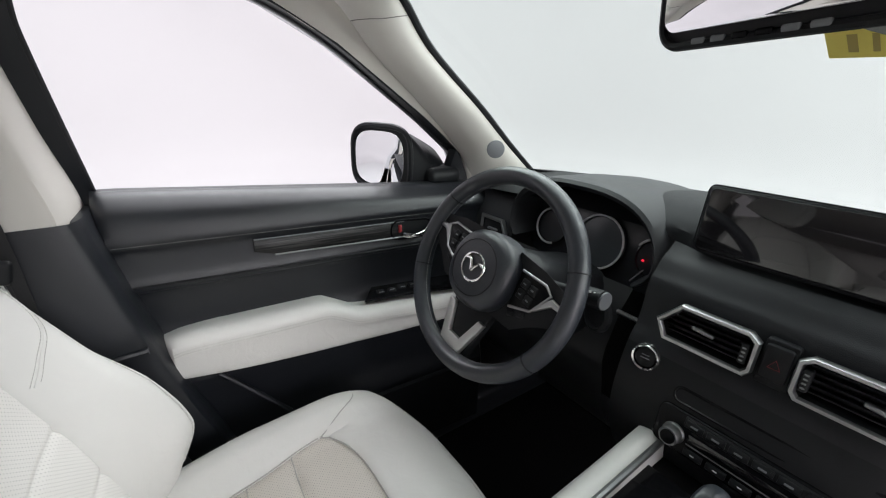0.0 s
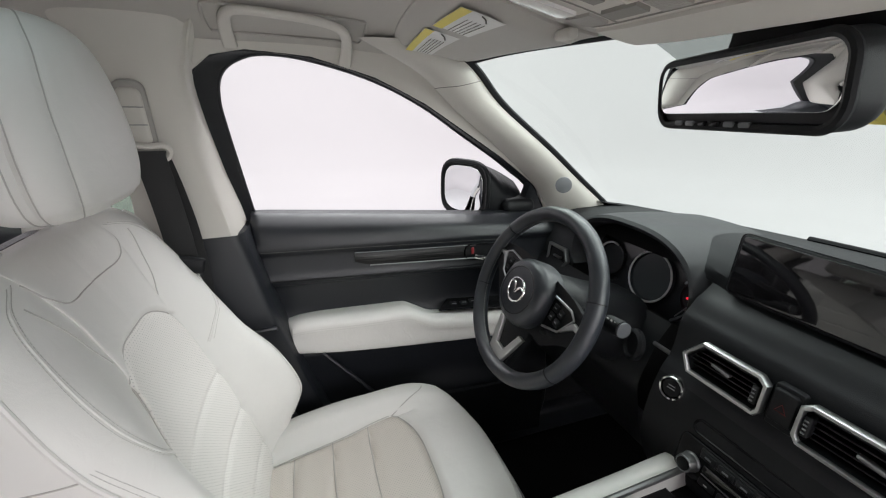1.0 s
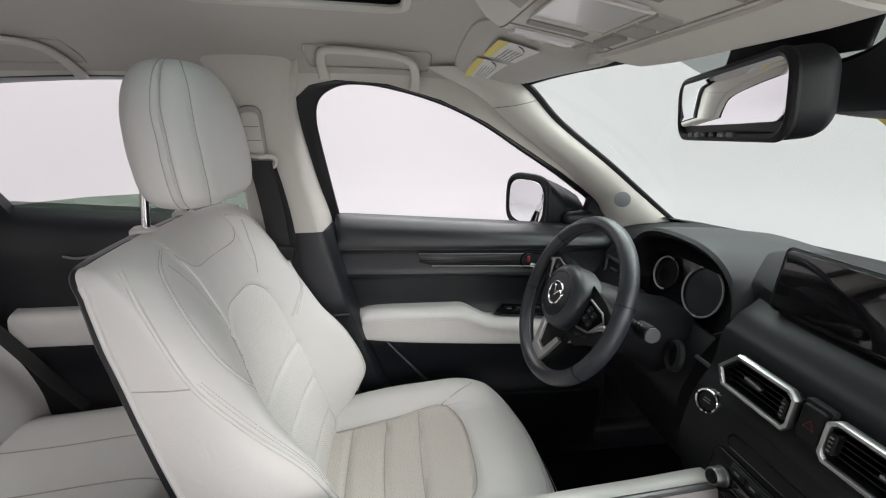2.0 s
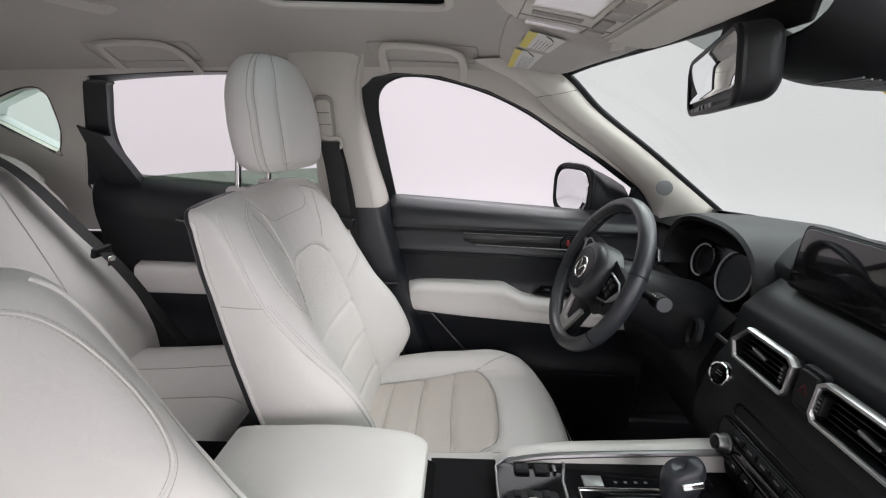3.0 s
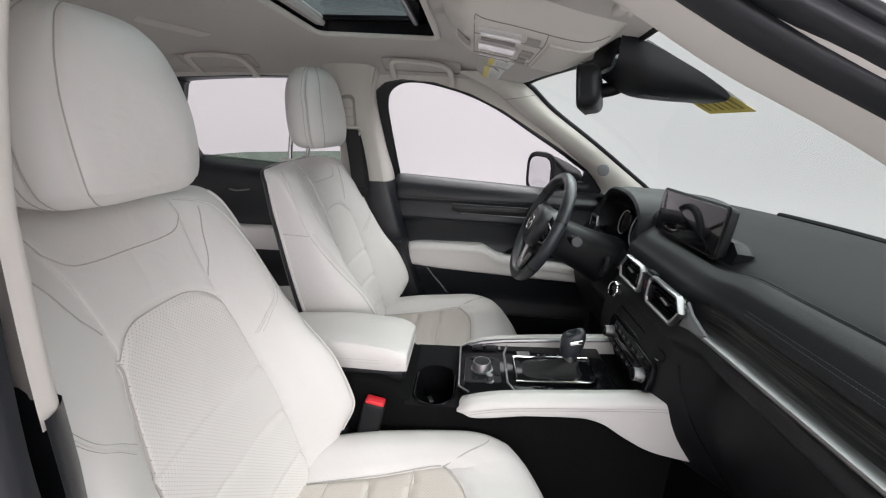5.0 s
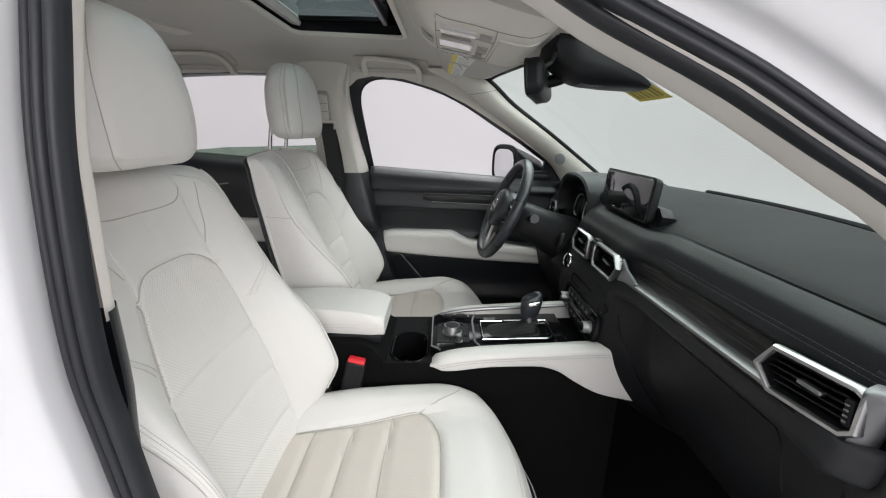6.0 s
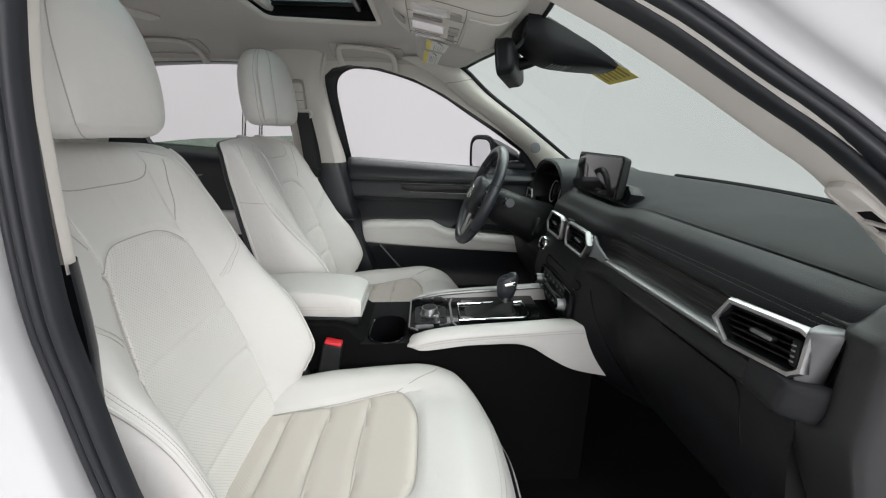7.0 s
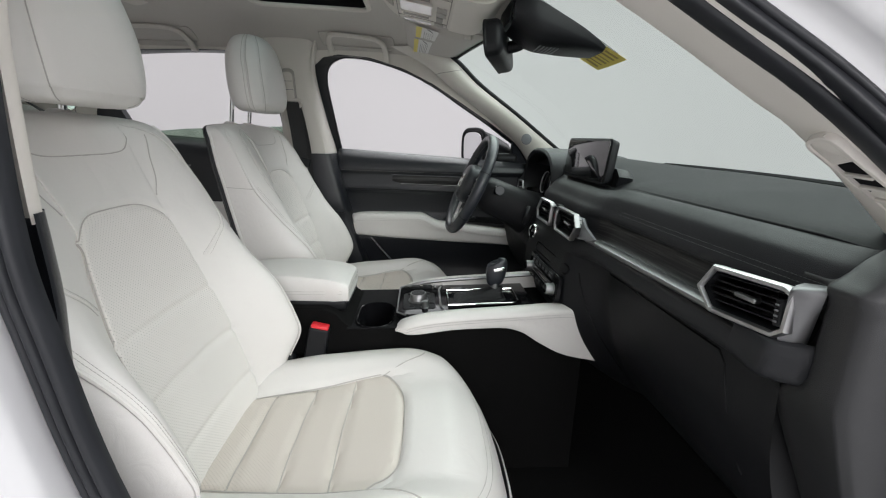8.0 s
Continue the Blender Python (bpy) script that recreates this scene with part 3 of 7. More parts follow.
for s, extra in ((-1, True), (1, False)):
    visor = thing("sun_visor", "folded beige cloth sun visor with a warning label", "sun visor", (s * 0.43, 0.24, 1.49), "sun visors")
    body = []
    for v in np.linspace(0, 1, 15):
        row = []
        for u in np.linspace(0, 1, 21):
            x = s * (0.275 + 0.285 * u)
            f, r = header_y(x) - 0.012, 0.155 + 0.02 * abs(2 * u - 1) ** 6
            y = r + (f - r) * v
            bulge = 0.016 * (1 - abs(2 * v - 1) ** 6) * (1 - abs(2 * u - 1) ** 8)
            row.append((x, y, liner_z(x, y) - 0.004 - bulge))
        body.append(row)
    part("visor_panel", thick(body, (0, 0, 0.004)), HEADLINER, visor, "beige cloth visor panel")
    for ux, vy in ((0.06, 0.15), (0.50, 0.13)):
        pts = []
        for v in np.linspace(0, 1, 5):
            row = []
            for a in np.linspace(0, 1, 7):
                u, w = ux + 0.37 * a, vy + 0.28 * v
                x = s * (0.275 + 0.285 * u)
                f, r = header_y(x) - 0.012, 0.155
                y = r + (f - r) * w
                row.append((x, y, liner_z(x, y) - 0.0215))
            pts.append(row)
        P = np.array(pts)
        label = part("label", sheet(P), WHITE, visor, "white and yellow warning label")
        part("label_band", sheet(P[:2] + vec((0, 0, -0.0008))), YELLOW, label, "yellow heading band")
        bars = []
        for f in (0.40, 0.50, 0.60, 0.70, 0.80):
            a, b = P[0, 2] * (1 - f) + P[4, 2] * f, P[0, 6] * (1 - f) + P[4, 6] * f
            bars.append(tube([a + vec((0, 0, -0.0005)), b * 0.94 + a * 0.06 + vec((0, 0, -0.0005))], 0.0005, 4))
        a, b = P[2, 0] * 0.7 + P[2, 1] * 0.3, P[3, 1] * 0.6 + P[3, 2] * 0.4
        bars.append(tube([a + vec((0, 0, -0.0005)), (a + b) / 2 + vec((0.004, 0, -0.0005)), b + vec((0, 0, -0.0005))], 0.0012, 4))
        part("print", join(*bars), INK, label)
    part("pivot", tube([(s * 0.575, 0.285, 1.452), (s * 0.56, 0.29, 1.46), (s * 0.50, 0.305, 1.464)], 0.006, 8), TRIM, visor)
    clip = part("clip", join(box(0.035, 0.018, 0.014, 0.005, Matrix.Translation((s * 0.272, 0.335, 1.468))), tube([(s * 0.262, 0.34, 1.468), (s * 0.275, 0.345, 1.460), (s * 0.292, 0.34, 1.466)], 0.0035, 6)), TRIM, visor, "beige plastic visor clip")

console = thing("overhead_console", "beige overhead console with map lamps and switches", "overhead console", (0, 0.2, 1.5))
oc = []
for v in np.linspace(0, 1, 25):
    y = 0.085 + 0.300 * v
    w = 0.174 * (1 - 0.50 * (1 - min(1, v / 0.30)) ** 2.2) * (1 - 0.06 * max(0, (v - 0.6) / 0.4) ** 2)
    row = []
    for u in np.sin(np.linspace(-1, 1, 41) * math.pi / 2):
        x = u * w
        d = (0.060 - 0.018 * v) * (1 - abs(u) ** 10) * (1 - (1 - min(1, v / 0.22)) ** 2) * (1 - max(0, (v - 0.78) / 0.22) ** 2)
        row.append((x, y, liner_z(x, y) - d + 0.002))
    oc.append(row)
part("housing", thick(oc, (0, 0, 0.006)), TRIM, console, "beige moulded housing")


def on_console(x, y, lift=0.001):
    v = (y - 0.085) / 0.300
    w = 0.174 * (1 - 0.50 * (1 - min(1, v / 0.30)) ** 2.2) * (1 - 0.06 * max(0, (v - 0.6) / 0.4) ** 2)
    u = x / w
    d = (0.060 - 0.018 * v) * (1 - abs(u) ** 10) * (1 - (1 - min(1, v / 0.22)) ** 2) * (1 - max(0, (v - 0.78) / 0.22) ** 2)
    return (x, y, liner_z(x, y) - d + 0.002 - lift)


def patch(x0, x1, y0, y1, lift):
    return thick([[on_console(x, y, lift) for x in np.linspace(x0, x1, 7)] for y in np.linspace(y0, y1, 7)], (0, 0, 0.0035))


part("lamp_lens", patch(-0.036, 0.040, 0.158, 0.226, 0.004), LENS, console, "frosted map lamp lens")
part("lens_frame", join(*[tube([on_console(x, y, 0.005) for x, y in ((-0.038, 0.156), (0.042, 0.156), (0.042, 0.228), (-0.038, 0.228), (-0.038, 0.156))], 0.0016, 5)]), TRIM, console)
for s in (-1, 1):
    part("side_lens", patch(s * 0.118 - 0.016, s * 0.118 + 0.016, 0.160, 0.228, 0.004), LENS, console, "frosted narrow side lens")
    part("push_strip", patch(s * 0.064 - 0.007, s * 0.064 + 0.007, 0.162, 0.222, 0.003), STRIP, console, "dark grey push strip")
    part("grille", patch(s * 0.018 - 0.014, s * 0.018 + 0.014, 0.238, 0.260, 0.003), CONSOLE_GREY, console, "fine grey-beige microphone grille")
    part("grille", patch(s * 0.112 - 0.018, s * 0.112 + 0.018, 0.236, 0.258, 0.003), CONSOLE_GREY, console, "fine grey-beige microphone grille")
part("roof_switch", patch(-0.026, 0.026, 0.118, 0.142, 0.005), CONSOLE_GREY, console, "grey-beige sunroof switch")
# raised dark patch imitates the shade inside the lid's finger recess
part("finger_recess_shade", patch(-0.082, -0.040, 0.239, 0.254, 0.0035), STRIP, console, "dark patch for the shaded finger recess of the lid")
part("glasses_lid", patch(-0.128, 0.128, 0.272, 0.350, 0.004), TRIM, console, "beige spectacles compartment lid")
for y in (0.150, 0.266):
    part("joint", tube([on_console(x, y, 0.0004) for x in np.linspace(-0.146, 0.146, 15)], 0.0010, 5), STRIP, console)
for s in (-1, 1):
    part("joint", tube([on_console(s * 0.090, y, 0.0004) for y in np.linspace(0.150, 0.266, 9)], 0.0009, 5), STRIP, console)
    part("joint", tube([on_console(s * 0.148, y, 0.0004) for y in np.linspace(0.150, 0.36, 15)], 0.0009, 5), STRIP, console)


def grab_handle(s, y0, y1, fall):
    """A C-shaped handle whose two feet turn down to the roof rail; fall: how much lower its front end sits."""
    h = thing("grab_handle", "beige plastic grab handle folded against the headliner", "grab handle", (s * 0.56, (y0 + y1) / 2, 1.48), "grab handles")
    L = y1 - y0
    key = [(0.055, 0.600, 1.464), (0.05, 0.580, 1.477), (0.055, 0.552, 1.492), (0.085, 0.528, 1.502), (0.16, 0.513, 1.506), (0.34, 0.506, 1.507),
           (0.62, 0.506, 1.507), (0.80, 0.513, 1.505), (0.90, 0.530, 1.499), (0.935, 0.556, 1.487), (0.945, 0.585, 1.471), (0.94, 0.606, 1.457)]
    path = [(s * (x - 0.010), y0 + L * a, z + 0.003 - fall * a) for a, x, z in spline(key, 60)]
    rows = []
    for i, (p, t, u, c) in enumerate(frames_along(path, up=(-s * 0.55, 0, -0.83))):
        e = abs(2 * i / 59 - 1)
        w, d = 0.017 + 0.007 * e ** 3, 0.010
        rows.append([p + c * a + u * b for a, b in rounded(w, d, 0.0042, 3)])
    part("handle", sheet(rows, closed=True, caps=True), TRIM, h, "flat beige grip", 60)
    edge = []
    for a, b in rounded(1.16, 0.066, 0.030, 8):
        y = y0 + L * (0.5 + a)
        edge.append((s * (0.540 - b), y, liner_z(0.540 - b, y) - 0.001))
    part("recess_edge", tube(edge, 0.0026, 6, closed=True), HEADLINER, h, "rounded edge of the moulded recess", 60)
    return h


grab_handle(-1, -0.122, 0.092, 0.017)
grab_handle(-1, -0.785, -0.57, 0.0)
dome = thing("reading_lamp", "beige rear reading lamp with frosted lenses in the headliner", "ceiling lamp", (-0.30, -0.66, 1.55))
tilt = axes((-0.300, -0.660, liner_z(-0.30, -0.66) - 0.003), (-0.80, 0.52, -0.06), (0.52, 0.80, 0.02))
part("housing", moved(slab(rounded(0.190, 0.070, 0.016, 5), 0.008, 0.004), tilt @ Matrix.Rotation(math.pi, 4, "X")), TRIM, dome, "beige lamp housing")
part("lens", moved(slab(rounded(0.064, 0.046, 0.008, 4), 0.004, 0.0015), tilt @ Matrix.Translation((-0.044, 0, -0.006)) @ Matrix.Rotation(math.pi, 4, "X")), LENS, dome, "frosted lens")
part("switch", moved(slab(rounded(0.020, 0.046, 0.005, 4), 0.004, 0.0015), tilt @ Matrix.Translation((0.002, 0, -0.006)) @ Matrix.Rotation(math.pi, 4, "X")), CONSOLE_GREY, dome, "grey-beige rocker switch")
part("lens", moved(slab(rounded(0.064, 0.046, 0.008, 4), 0.004, 0.0015), tilt @ Matrix.Translation((0.048, 0, -0.006)) @ Matrix.Rotation(math.pi, 4, "X")), LENS, dome, "frosted lens")

# ---- rear-view mirror, sensor pod, windscreen sticker ----
mirror = thing("rear_view_mirror", "black rear-view mirror with a row of buttons along its lower rim", "mirror", (-0.05, 0.40, 1.40))
mm = axes((-0.050, 0.378, 1.393), (0.245, -0.078, 0.006), (0.02, -0.12, 1.0))
outline = rounded(0.252, 0.074, 0.024, 6)
part("casing", moved(slab([(x, y) for x, y in outline], 0.034, 0.016, None, 5), mm @ Matrix.Rotation(math.pi, 4, "Y")), HARD, mirror, "black rounded casing")
rimr = moved(tube([(x, y, 0.002) for x, y in inset(outline, 0.003)], 0.0045, 8, closed=True, up=(0, 0, 1)), mm)
part("rim", rimr, HARD, mirror, "black rim")
glass_outline = [(x, y + 0.0050) for x, y in inset(rounded(0.252, 0.063, 0.022, 6), 0.005)]
part("mirror_glass", moved(slab(glass_outline, 0.004, 0.001), mm @ Matrix.Translation((0, 0, 0.001))), MIRROR, mirror, "silvered mirror glass")
for i in range(6):
    part("button", box(0.014, 0.0055, 0.004, 0.0015, mm @ Matrix.Translation((-0.075 + 0.021 * i, -0.0312, 0.0055))), GLOSS if i in (2, 3) else GREY, mirror)
part("stalk", tube(spline([(-0.045, 0.405, 1.395), (-0.035, 0.44, 1.405), (-0.02, 0.455, 1.43)], 10), 0.014, 12), HARD, mirror, "black ball-joint stalk")

pod = thing("sensor_pod", "black plastic sensor housing behind the mirror", "sensor housing", (0, 0.48, 1.44))
pp = []
for v in np.linspace(0, 1, 24):
    y = 0.395 + 0.205 * v
    zt = screen_z(y) - 0.004
    w = ease([(0, 0.075), (0.25, 0.084), (0.6, 0.080), (0.88, 0.066), (1, 0.050)], v)
    d = ease([(0, 0.056), (0.25, 0.064), (0.55, 0.046), (0.85, 0.020), (1, 0.006)], v)
    row = []
    for a in np.linspace(0, math.pi, 19):
        cx, sz = math.cos(a), math.sin(a)
        row.append((0.014 + w * math.copysign(abs(cx) ** 0.7, cx), y, zt - d * sz ** 0.6))
    pp.append(row)
part("housing", thick(pp, (0, 0.002, 0.004)), HARD, pod, "black housing shaped to the glass")
for i in range(6):
    yl = 0.462 + 0.008 * i
    v = (yl - 0.395) / 0.205
    zl = screen_z(yl) - 0.004 - ease([(0, 0.056), (0.25, 0.064), (0.55, 0.046), (0.85, 0.020), (1, 0.006)], v)
    part("louvre", box(0.060, 0.0030, 0.0022, 0.0008, Matrix.Translation((0.024, yl, zl + 0.0002))), GREY, pod)
part("front_cover", box(0.145, 0.006, 0.05, 0.003, axes((0, 0.394, 1.452), (1, 0, 0), (0, 0.2, 1)) @ Matrix.Rotation(radians(90), 4, "X")), HARD, pod)

st = [[(x, screen_y(x, z) + 0.004, z) for x in np.linspace(-0.085, 0.066, 9)] for z in np.linspace(1.3600, 1.3850, 4)]
border = []
for v in np.linspace(0, 1, 9):
    z = 1.372 + 0.092 * v
    w = 0.066 + 0.040 * v
    border.append([(x, screen_y(x, z) + 0.007, z) for x in np.linspace(-w, w, 11)])
part("printed_border", sheet(border), FRIT, windscreen, "grey printed border round the sensor pod")
sticker = tagged(new("windscreen_sticker", solid(sheet(st), YELLOW)), "yellow paper stock sticker on the inside of the windscreen", "sticker")
bars = []
for i, (w, h) in enumerate(((0.009, 1), (0.006, 1), (0.010, 1), (0.005, 1), (0.009, 1), (0.010, 1))):
    x = -0.066 + 0.0210 * i
    bars.append(thick([[(x + a * w, screen_y(x, z) + 0.0025, z) for a in (0, 1)] for z in (1.3650, 1.3805)], (0, -0.0006, 0)))
ink = part("print", join(*bars), TAN_INK, sticker)
ink.matrix_parent_inverse = Matrix.Identity(4)

# ---- seats ----
def seat_back_loop(z, grow=1.0, half=6):
    """One ring round a front seat's backrest at height z: (x, y) from the middle of the front, round one side to the rear; mirrored later."""
    yc = ease([(0.58, -0.115), (0.66, -0.132), (0.78, -0.165), (0.93, -0.209), (1.06, -0.250), (1.15, -0.287), (1.215, -0.320)], z)
    b = ease([(0.58, 0.0), (0.63, 0.008), (0.69, 0.042), (0.775, 0.093), (0.855, 0.086), (0.945, 0.052), (1.03, 0.031), (1.12, 0.016), (1.2, 0.004)], z)
    w = ease([(0.58, 0.215), (0.68, 0.243), (0.80, 0.258), (0.92, 0.256), (1.05, 0.249), (1.15, 0.243), (1.215, 0.236)], z)
    wi = ease([(0.58, 0.120), (0.70, 0.138), (0.85, 0.132), (0.98, 0.112), (1.06, 0.096), (1.13, 0.100), (1.215, 0.12)], z)
    g = w - wi
    e = ease([(0.58, -0.092), (0.84, -0.090), (0.975, -0.083), (1.09, -0.070), (1.15, -0.054), (1.19, -0.042), (1.215, -0.036)], z)
    keys = [(0, -0.006), (wi * 0.55, -0.004), (wi - 0.004, 0.002), (wi + 0.003, 0.0), (wi + 0.32 * g, 0.42 * b + 0.006), (wi + 0.58 * g, 0.90 * b + 0.006), (wi + 0.76 * g, b + 0.002),
            (w - 0.010, 0.70 * b - 0.010), (w, 0.25 * b + 0.35 * e), (w + 0.001, e), (w - 0.004, e - 0.012), (w - 0.03, e - 0.024), (w * 0.45, e - 0.030), (0, e - 0.031)]
    pts = spline(keys, (len(keys) - 1) * half + 1)
    mid = (e - 0.031) / 2
    return [(x, yc + mid + (d - mid) * grow) for x, d in pts], (wi, w)


ROWS = 150


def seat_back(cx, dy=0.0):
    """Half of the backrest's surface as a grid: rows upwards, columns from the middle of the front round to the rear."""
    zs = np.linspace(0.585, 1.172, ROWS)
    flat = np.array([seat_back_loop(z)[0] for z in zs])
    R = np.zeros((ROWS + 14, flat.shape[1], 3))
    for j in range(flat.shape[1]):
        # rows arch over the top of the insert
        out = max(0.0, 1 - max(0, j - 18) / 14)
        x = flat[int(np.argmin(abs(zs - 1.05))), j, 0]
        arch = (0.014 - 0.034 * min(1.0, x / 0.1) ** 4) * out
        z = zs + arch * np.exp(-((zs - 1.058) / 0.045) ** 2)
        R[:ROWS, j, 0], R[:ROWS, j, 1], R[:ROWS, j, 2] = np.interp(z, zs, flat[:, j, 0]), np.interp(z, zs, flat[:, j, 1]), z
    for k, a in enumerate(np.linspace(6, 90, 14)):
        s, c = math.sin(radians(a)), math.cos(radians(a))
        half, (wi, w) = seat_back_loop(1.172 + 0.02 * s, max(0.03, c ** 0.60))
        t = 1 - 0.09 * (1 - c ** 0.8)
        R[ROWS + k] = [(x * t, y - 0.010 * s, 1.172 + 0.040 * s - 0.008 * (abs(x) / 0.23) ** 3 * s) for x, y in half]
    # seams pressed into the upholstery
    for i in range(R.shape[0]):
        z = R[i, 0, 2]
        for j in range(R.shape[1]):
            x = R[i, j, 0]
            if j <= 18 and z < 1.06:
                for zz in (0.708, 0.806, 0.900):
                    R[i, j, 1] -= 0.0040 * math.exp(-((R[i, j, 2] - zz) / 0.0060) ** 2)
            if j <= 18:
                R[i, j, 1] -= 0.005 * math.exp(-((i - INSERT_TOP) / 1.5) ** 2)
            if j in (17, 18, 19) and i <= INSERT_TOP:
                R[i, j, 1] -= 0.0030 if j == 18 else 0.0015
            if j < 54:
                R[i, j, 1] += 0.0022 * noise.noise((x * 11 + cx * 5, z * 10, 3.1)) + 0.0008 * noise.noise((x * 38 + cx * 5, z * 24, 1.1))
    return R


INSERT_TOP = int(np.argmin(abs(np.linspace(0.585, 1.172, ROWS) - 1.058)))


def on_back(R, j, z):
    """The backrest's surface at a column and a height."""
    k = min(int(j), R.shape[1] - 2)
    p = [[np.interp(z, R[:, c, 2], R[:, c, a]) for a in (0, 1)] for c in (k, k + 1)]
    f = j - k
    return vec((p[0][0] * (1 - f) + p[1][0] * f, p[0][1] * (1 - f) + p[1][1] * f, z))


def region(R, i0, i1, j0, j1, cx, mirror=True, both=True):
    """The patch of the half grid between two rows and two columns, on one or both sides of the middle."""
    P = R[i0:i1, j0:j1].copy()
    Q = P.copy()
    Q[:, :, 0] *= -1
    P[:, :, 0] += cx
    Q[:, :, 0] += cx
    if both:
        return join(sheet(P), flipped(sheet(Q)))
    return sheet(P), flipped(sheet(Q))


def cushion_top(u, v):
    """A front seat's cushion: u across (-1..1), v from the back (0) to the nose (1). Gives x, y, z."""
    w = ease([(0, 0.225), (0.2, 0.243), (0.5, 0.256), (0.8, 0.25), (1, 0.235)], v)
    x = w * u
    y = -0.17 + (0.545 - 0.115 * abs(u) ** 3.0) * v
    insert = ease([(-0.2, 0.652), (-0.1, 0.658), (0.05, 0.667), (0.17, 0.680), (0.25, 0.684), (0.31, 0.668), (0.36, 0.640), (0.4, 0.6)], y)
    bol = ease([(0, 0.0), (0.50, 0.002), (0.62, 0.016), (0.76, 0.034), (0.86, 0.036), (0.94, 0.020), (1.0, -0.025)], abs(u)) * ease([(-0.17, 0.7), (0.0, 1.0), (0.17, 0.95), (0.26, 0.45), (0.36, 0.1)], y)
    nose = -0.075 * max(0, (v - 0.90) / 0.10) ** 2.2 - 0.012 * max(0, (v - 0.8) / 0.2) ** 2
    return x, y, insert + bol + nose


def insert_u(v):
    return ease([(0, 0.50), (0.3, 0.54), (0.6, 0.60), (0.7, 0.60)], v)


# seams down a headrest: the point on its ring, depth and width of the groove
HEAD_SEAMS = ((4, 0.0042, 1.5), (68, 0.0042, 1.5), (19, 0.0034, 1.6), (53, 0.0034, 1.6))


def front_seat(name, cx, label, drop=0.0):
    seat = thing(name, label, "car seat", (cx, 0.0, 0.36), "front seats")
    R = seat_back(cx)
    top, last = INSERT_TOP + 1, R.shape[0]
    back = part("backrest", region(R, 0, top, 16, 55, cx), LEATHER, seat, "white leather backrest bolsters")
    part("upper_panel", region(R, top - 1, last, 0, 55, cx), LEATHER, seat, "white leather upper backrest")
    part("insert", region(R, 0, top, 0, 17, cx), PERF_BACK, seat, "perforated white leather insert")
    part("shell", region(R, 0, last, 54, R.shape[1], cx), BLACK, seat, "black plastic seat-back shell")

    def line(keys, s, n=60, off=0.0, lift=0.0):
        """A line on the upholstery through (column, height) keys, moved off sideways along the columns."""
        pts = []
        for j, z in spline(keys, n):
            p = on_back(R, min(53.6, max(0, j + off)), z)
            q = on_back(R, min(53.6, max(0, j + off)) + 0.5, z)
            d = q - p
            nrm = vec((d[1], -d[0], 0)) * -1 if j > 0.2 else vec((0, 1, 0))
            nrm = nrm / (np.linalg.norm(nrm) + 1e-9)
            if nrm[1] < 0 and j < 40:
                nrm = -nrm
            p = p + nrm * lift
            pts.append((cx + s * p[0], p[1], p[2]))
        return pts

    def col(x, z):
        """The column whose place at height z lies x from the middle."""
        xs = [on_back(R, j, z)[0] for j in range(0, 50)]
        j = next((k for k, v in enumerate(xs) if v >= x), 49)
        return max(0.0, j - (xs[j] - x) / max(1e-4, xs[j] - xs[j - 1])) if j else 0.0

    def at(keys):
        return [(col(x, z), z) for x, z in keys]

    ridge = [(39, 1.195), (42, 1.165), (44.5, 1.108), (44.5, 1.045), (41, 0.975), (37.5, 0.90), (35.5, 0.80), (34.5, 0.70)]
    wing = at([(0.125, 1.196), (0.172, 1.182), (0.196, 1.150), (0.207, 1.105), (0.209, 1.055), (0.198, 1.018), (0.165, 0.985), (0.138, 0.958)])
    shoulder = at([(0.150, 1.180), (0.132, 1.145), (0.116, 1.105), (0.100, 1.078)])
    yoke = at([(0.001, 1.150), (0.060, 1.151), (0.088, 1.157), (0.106, 1.172), (0.112, 1.192)])
    border = [(17.2, 0.61), (17.2, 0.72), (17.2, 0.85), (17.2, 0.95), (17.2, 1.02), (16.8, 1.040)]
    flank = [(44.5, 1.04), (49, 1.042), (53.5, 1.045)]
    hem = [(53.4, 0.66), (53.4, 0.80), (53.4, 0.95), (53.4, 1.08), (53.4, 1.15), (53.0, 1.185)]
    arch = [tuple(R[INSERT_TOP, j] * vec((s, 1, 1)) + vec((cx, 0.0006, 0))) for s, js in ((-1, range(17, 0, -1)), (1, range(0, 18))) for j in js]
    part("seam", tube(arch, 0.0011, 5), SEAM_PALE, back)
    for s in (-1, 1):
        part("piping", tube(line(ridge, s, 80, 0, 0.0010), 0.0032, 8), LEATHER, back, "white leather piping")
        part("piping", tube(line(hem, s, 60, 0, 0.001), 0.0038, 8), LEATHER, back, "white leather piping")
        for keys, r in ((wing, 0.0013), (border, 0.0011), (shoulder, 0.0011), (yoke, 0.0010), (flank, 0.0010)):
            part("seam", tube(line(keys, s, 60, 0, 0.0011 if keys is border else 0.0001), 0.0015 if keys is border else r, 6), SEAM_PALE if keys is not wing else LEATHER, back)
        part("stitching", join(stitches(line(ridge[3:], s, 60, -1.6, 0.0005)), stitches(line(ridge[3:], s, 60, -2.5, 0.0005)), stitches(line(wing, s, 80, -0.9, 0.0005)), stitches(line(wing, s, 80, 0.9, 0.0005))), SEAM, back, "pale double stitching")["kind"] = "stuff"
    # cushion
    nu, nv = 60, 56
    us = np.linspace(-1, 1, nu + 1)
    grid = []
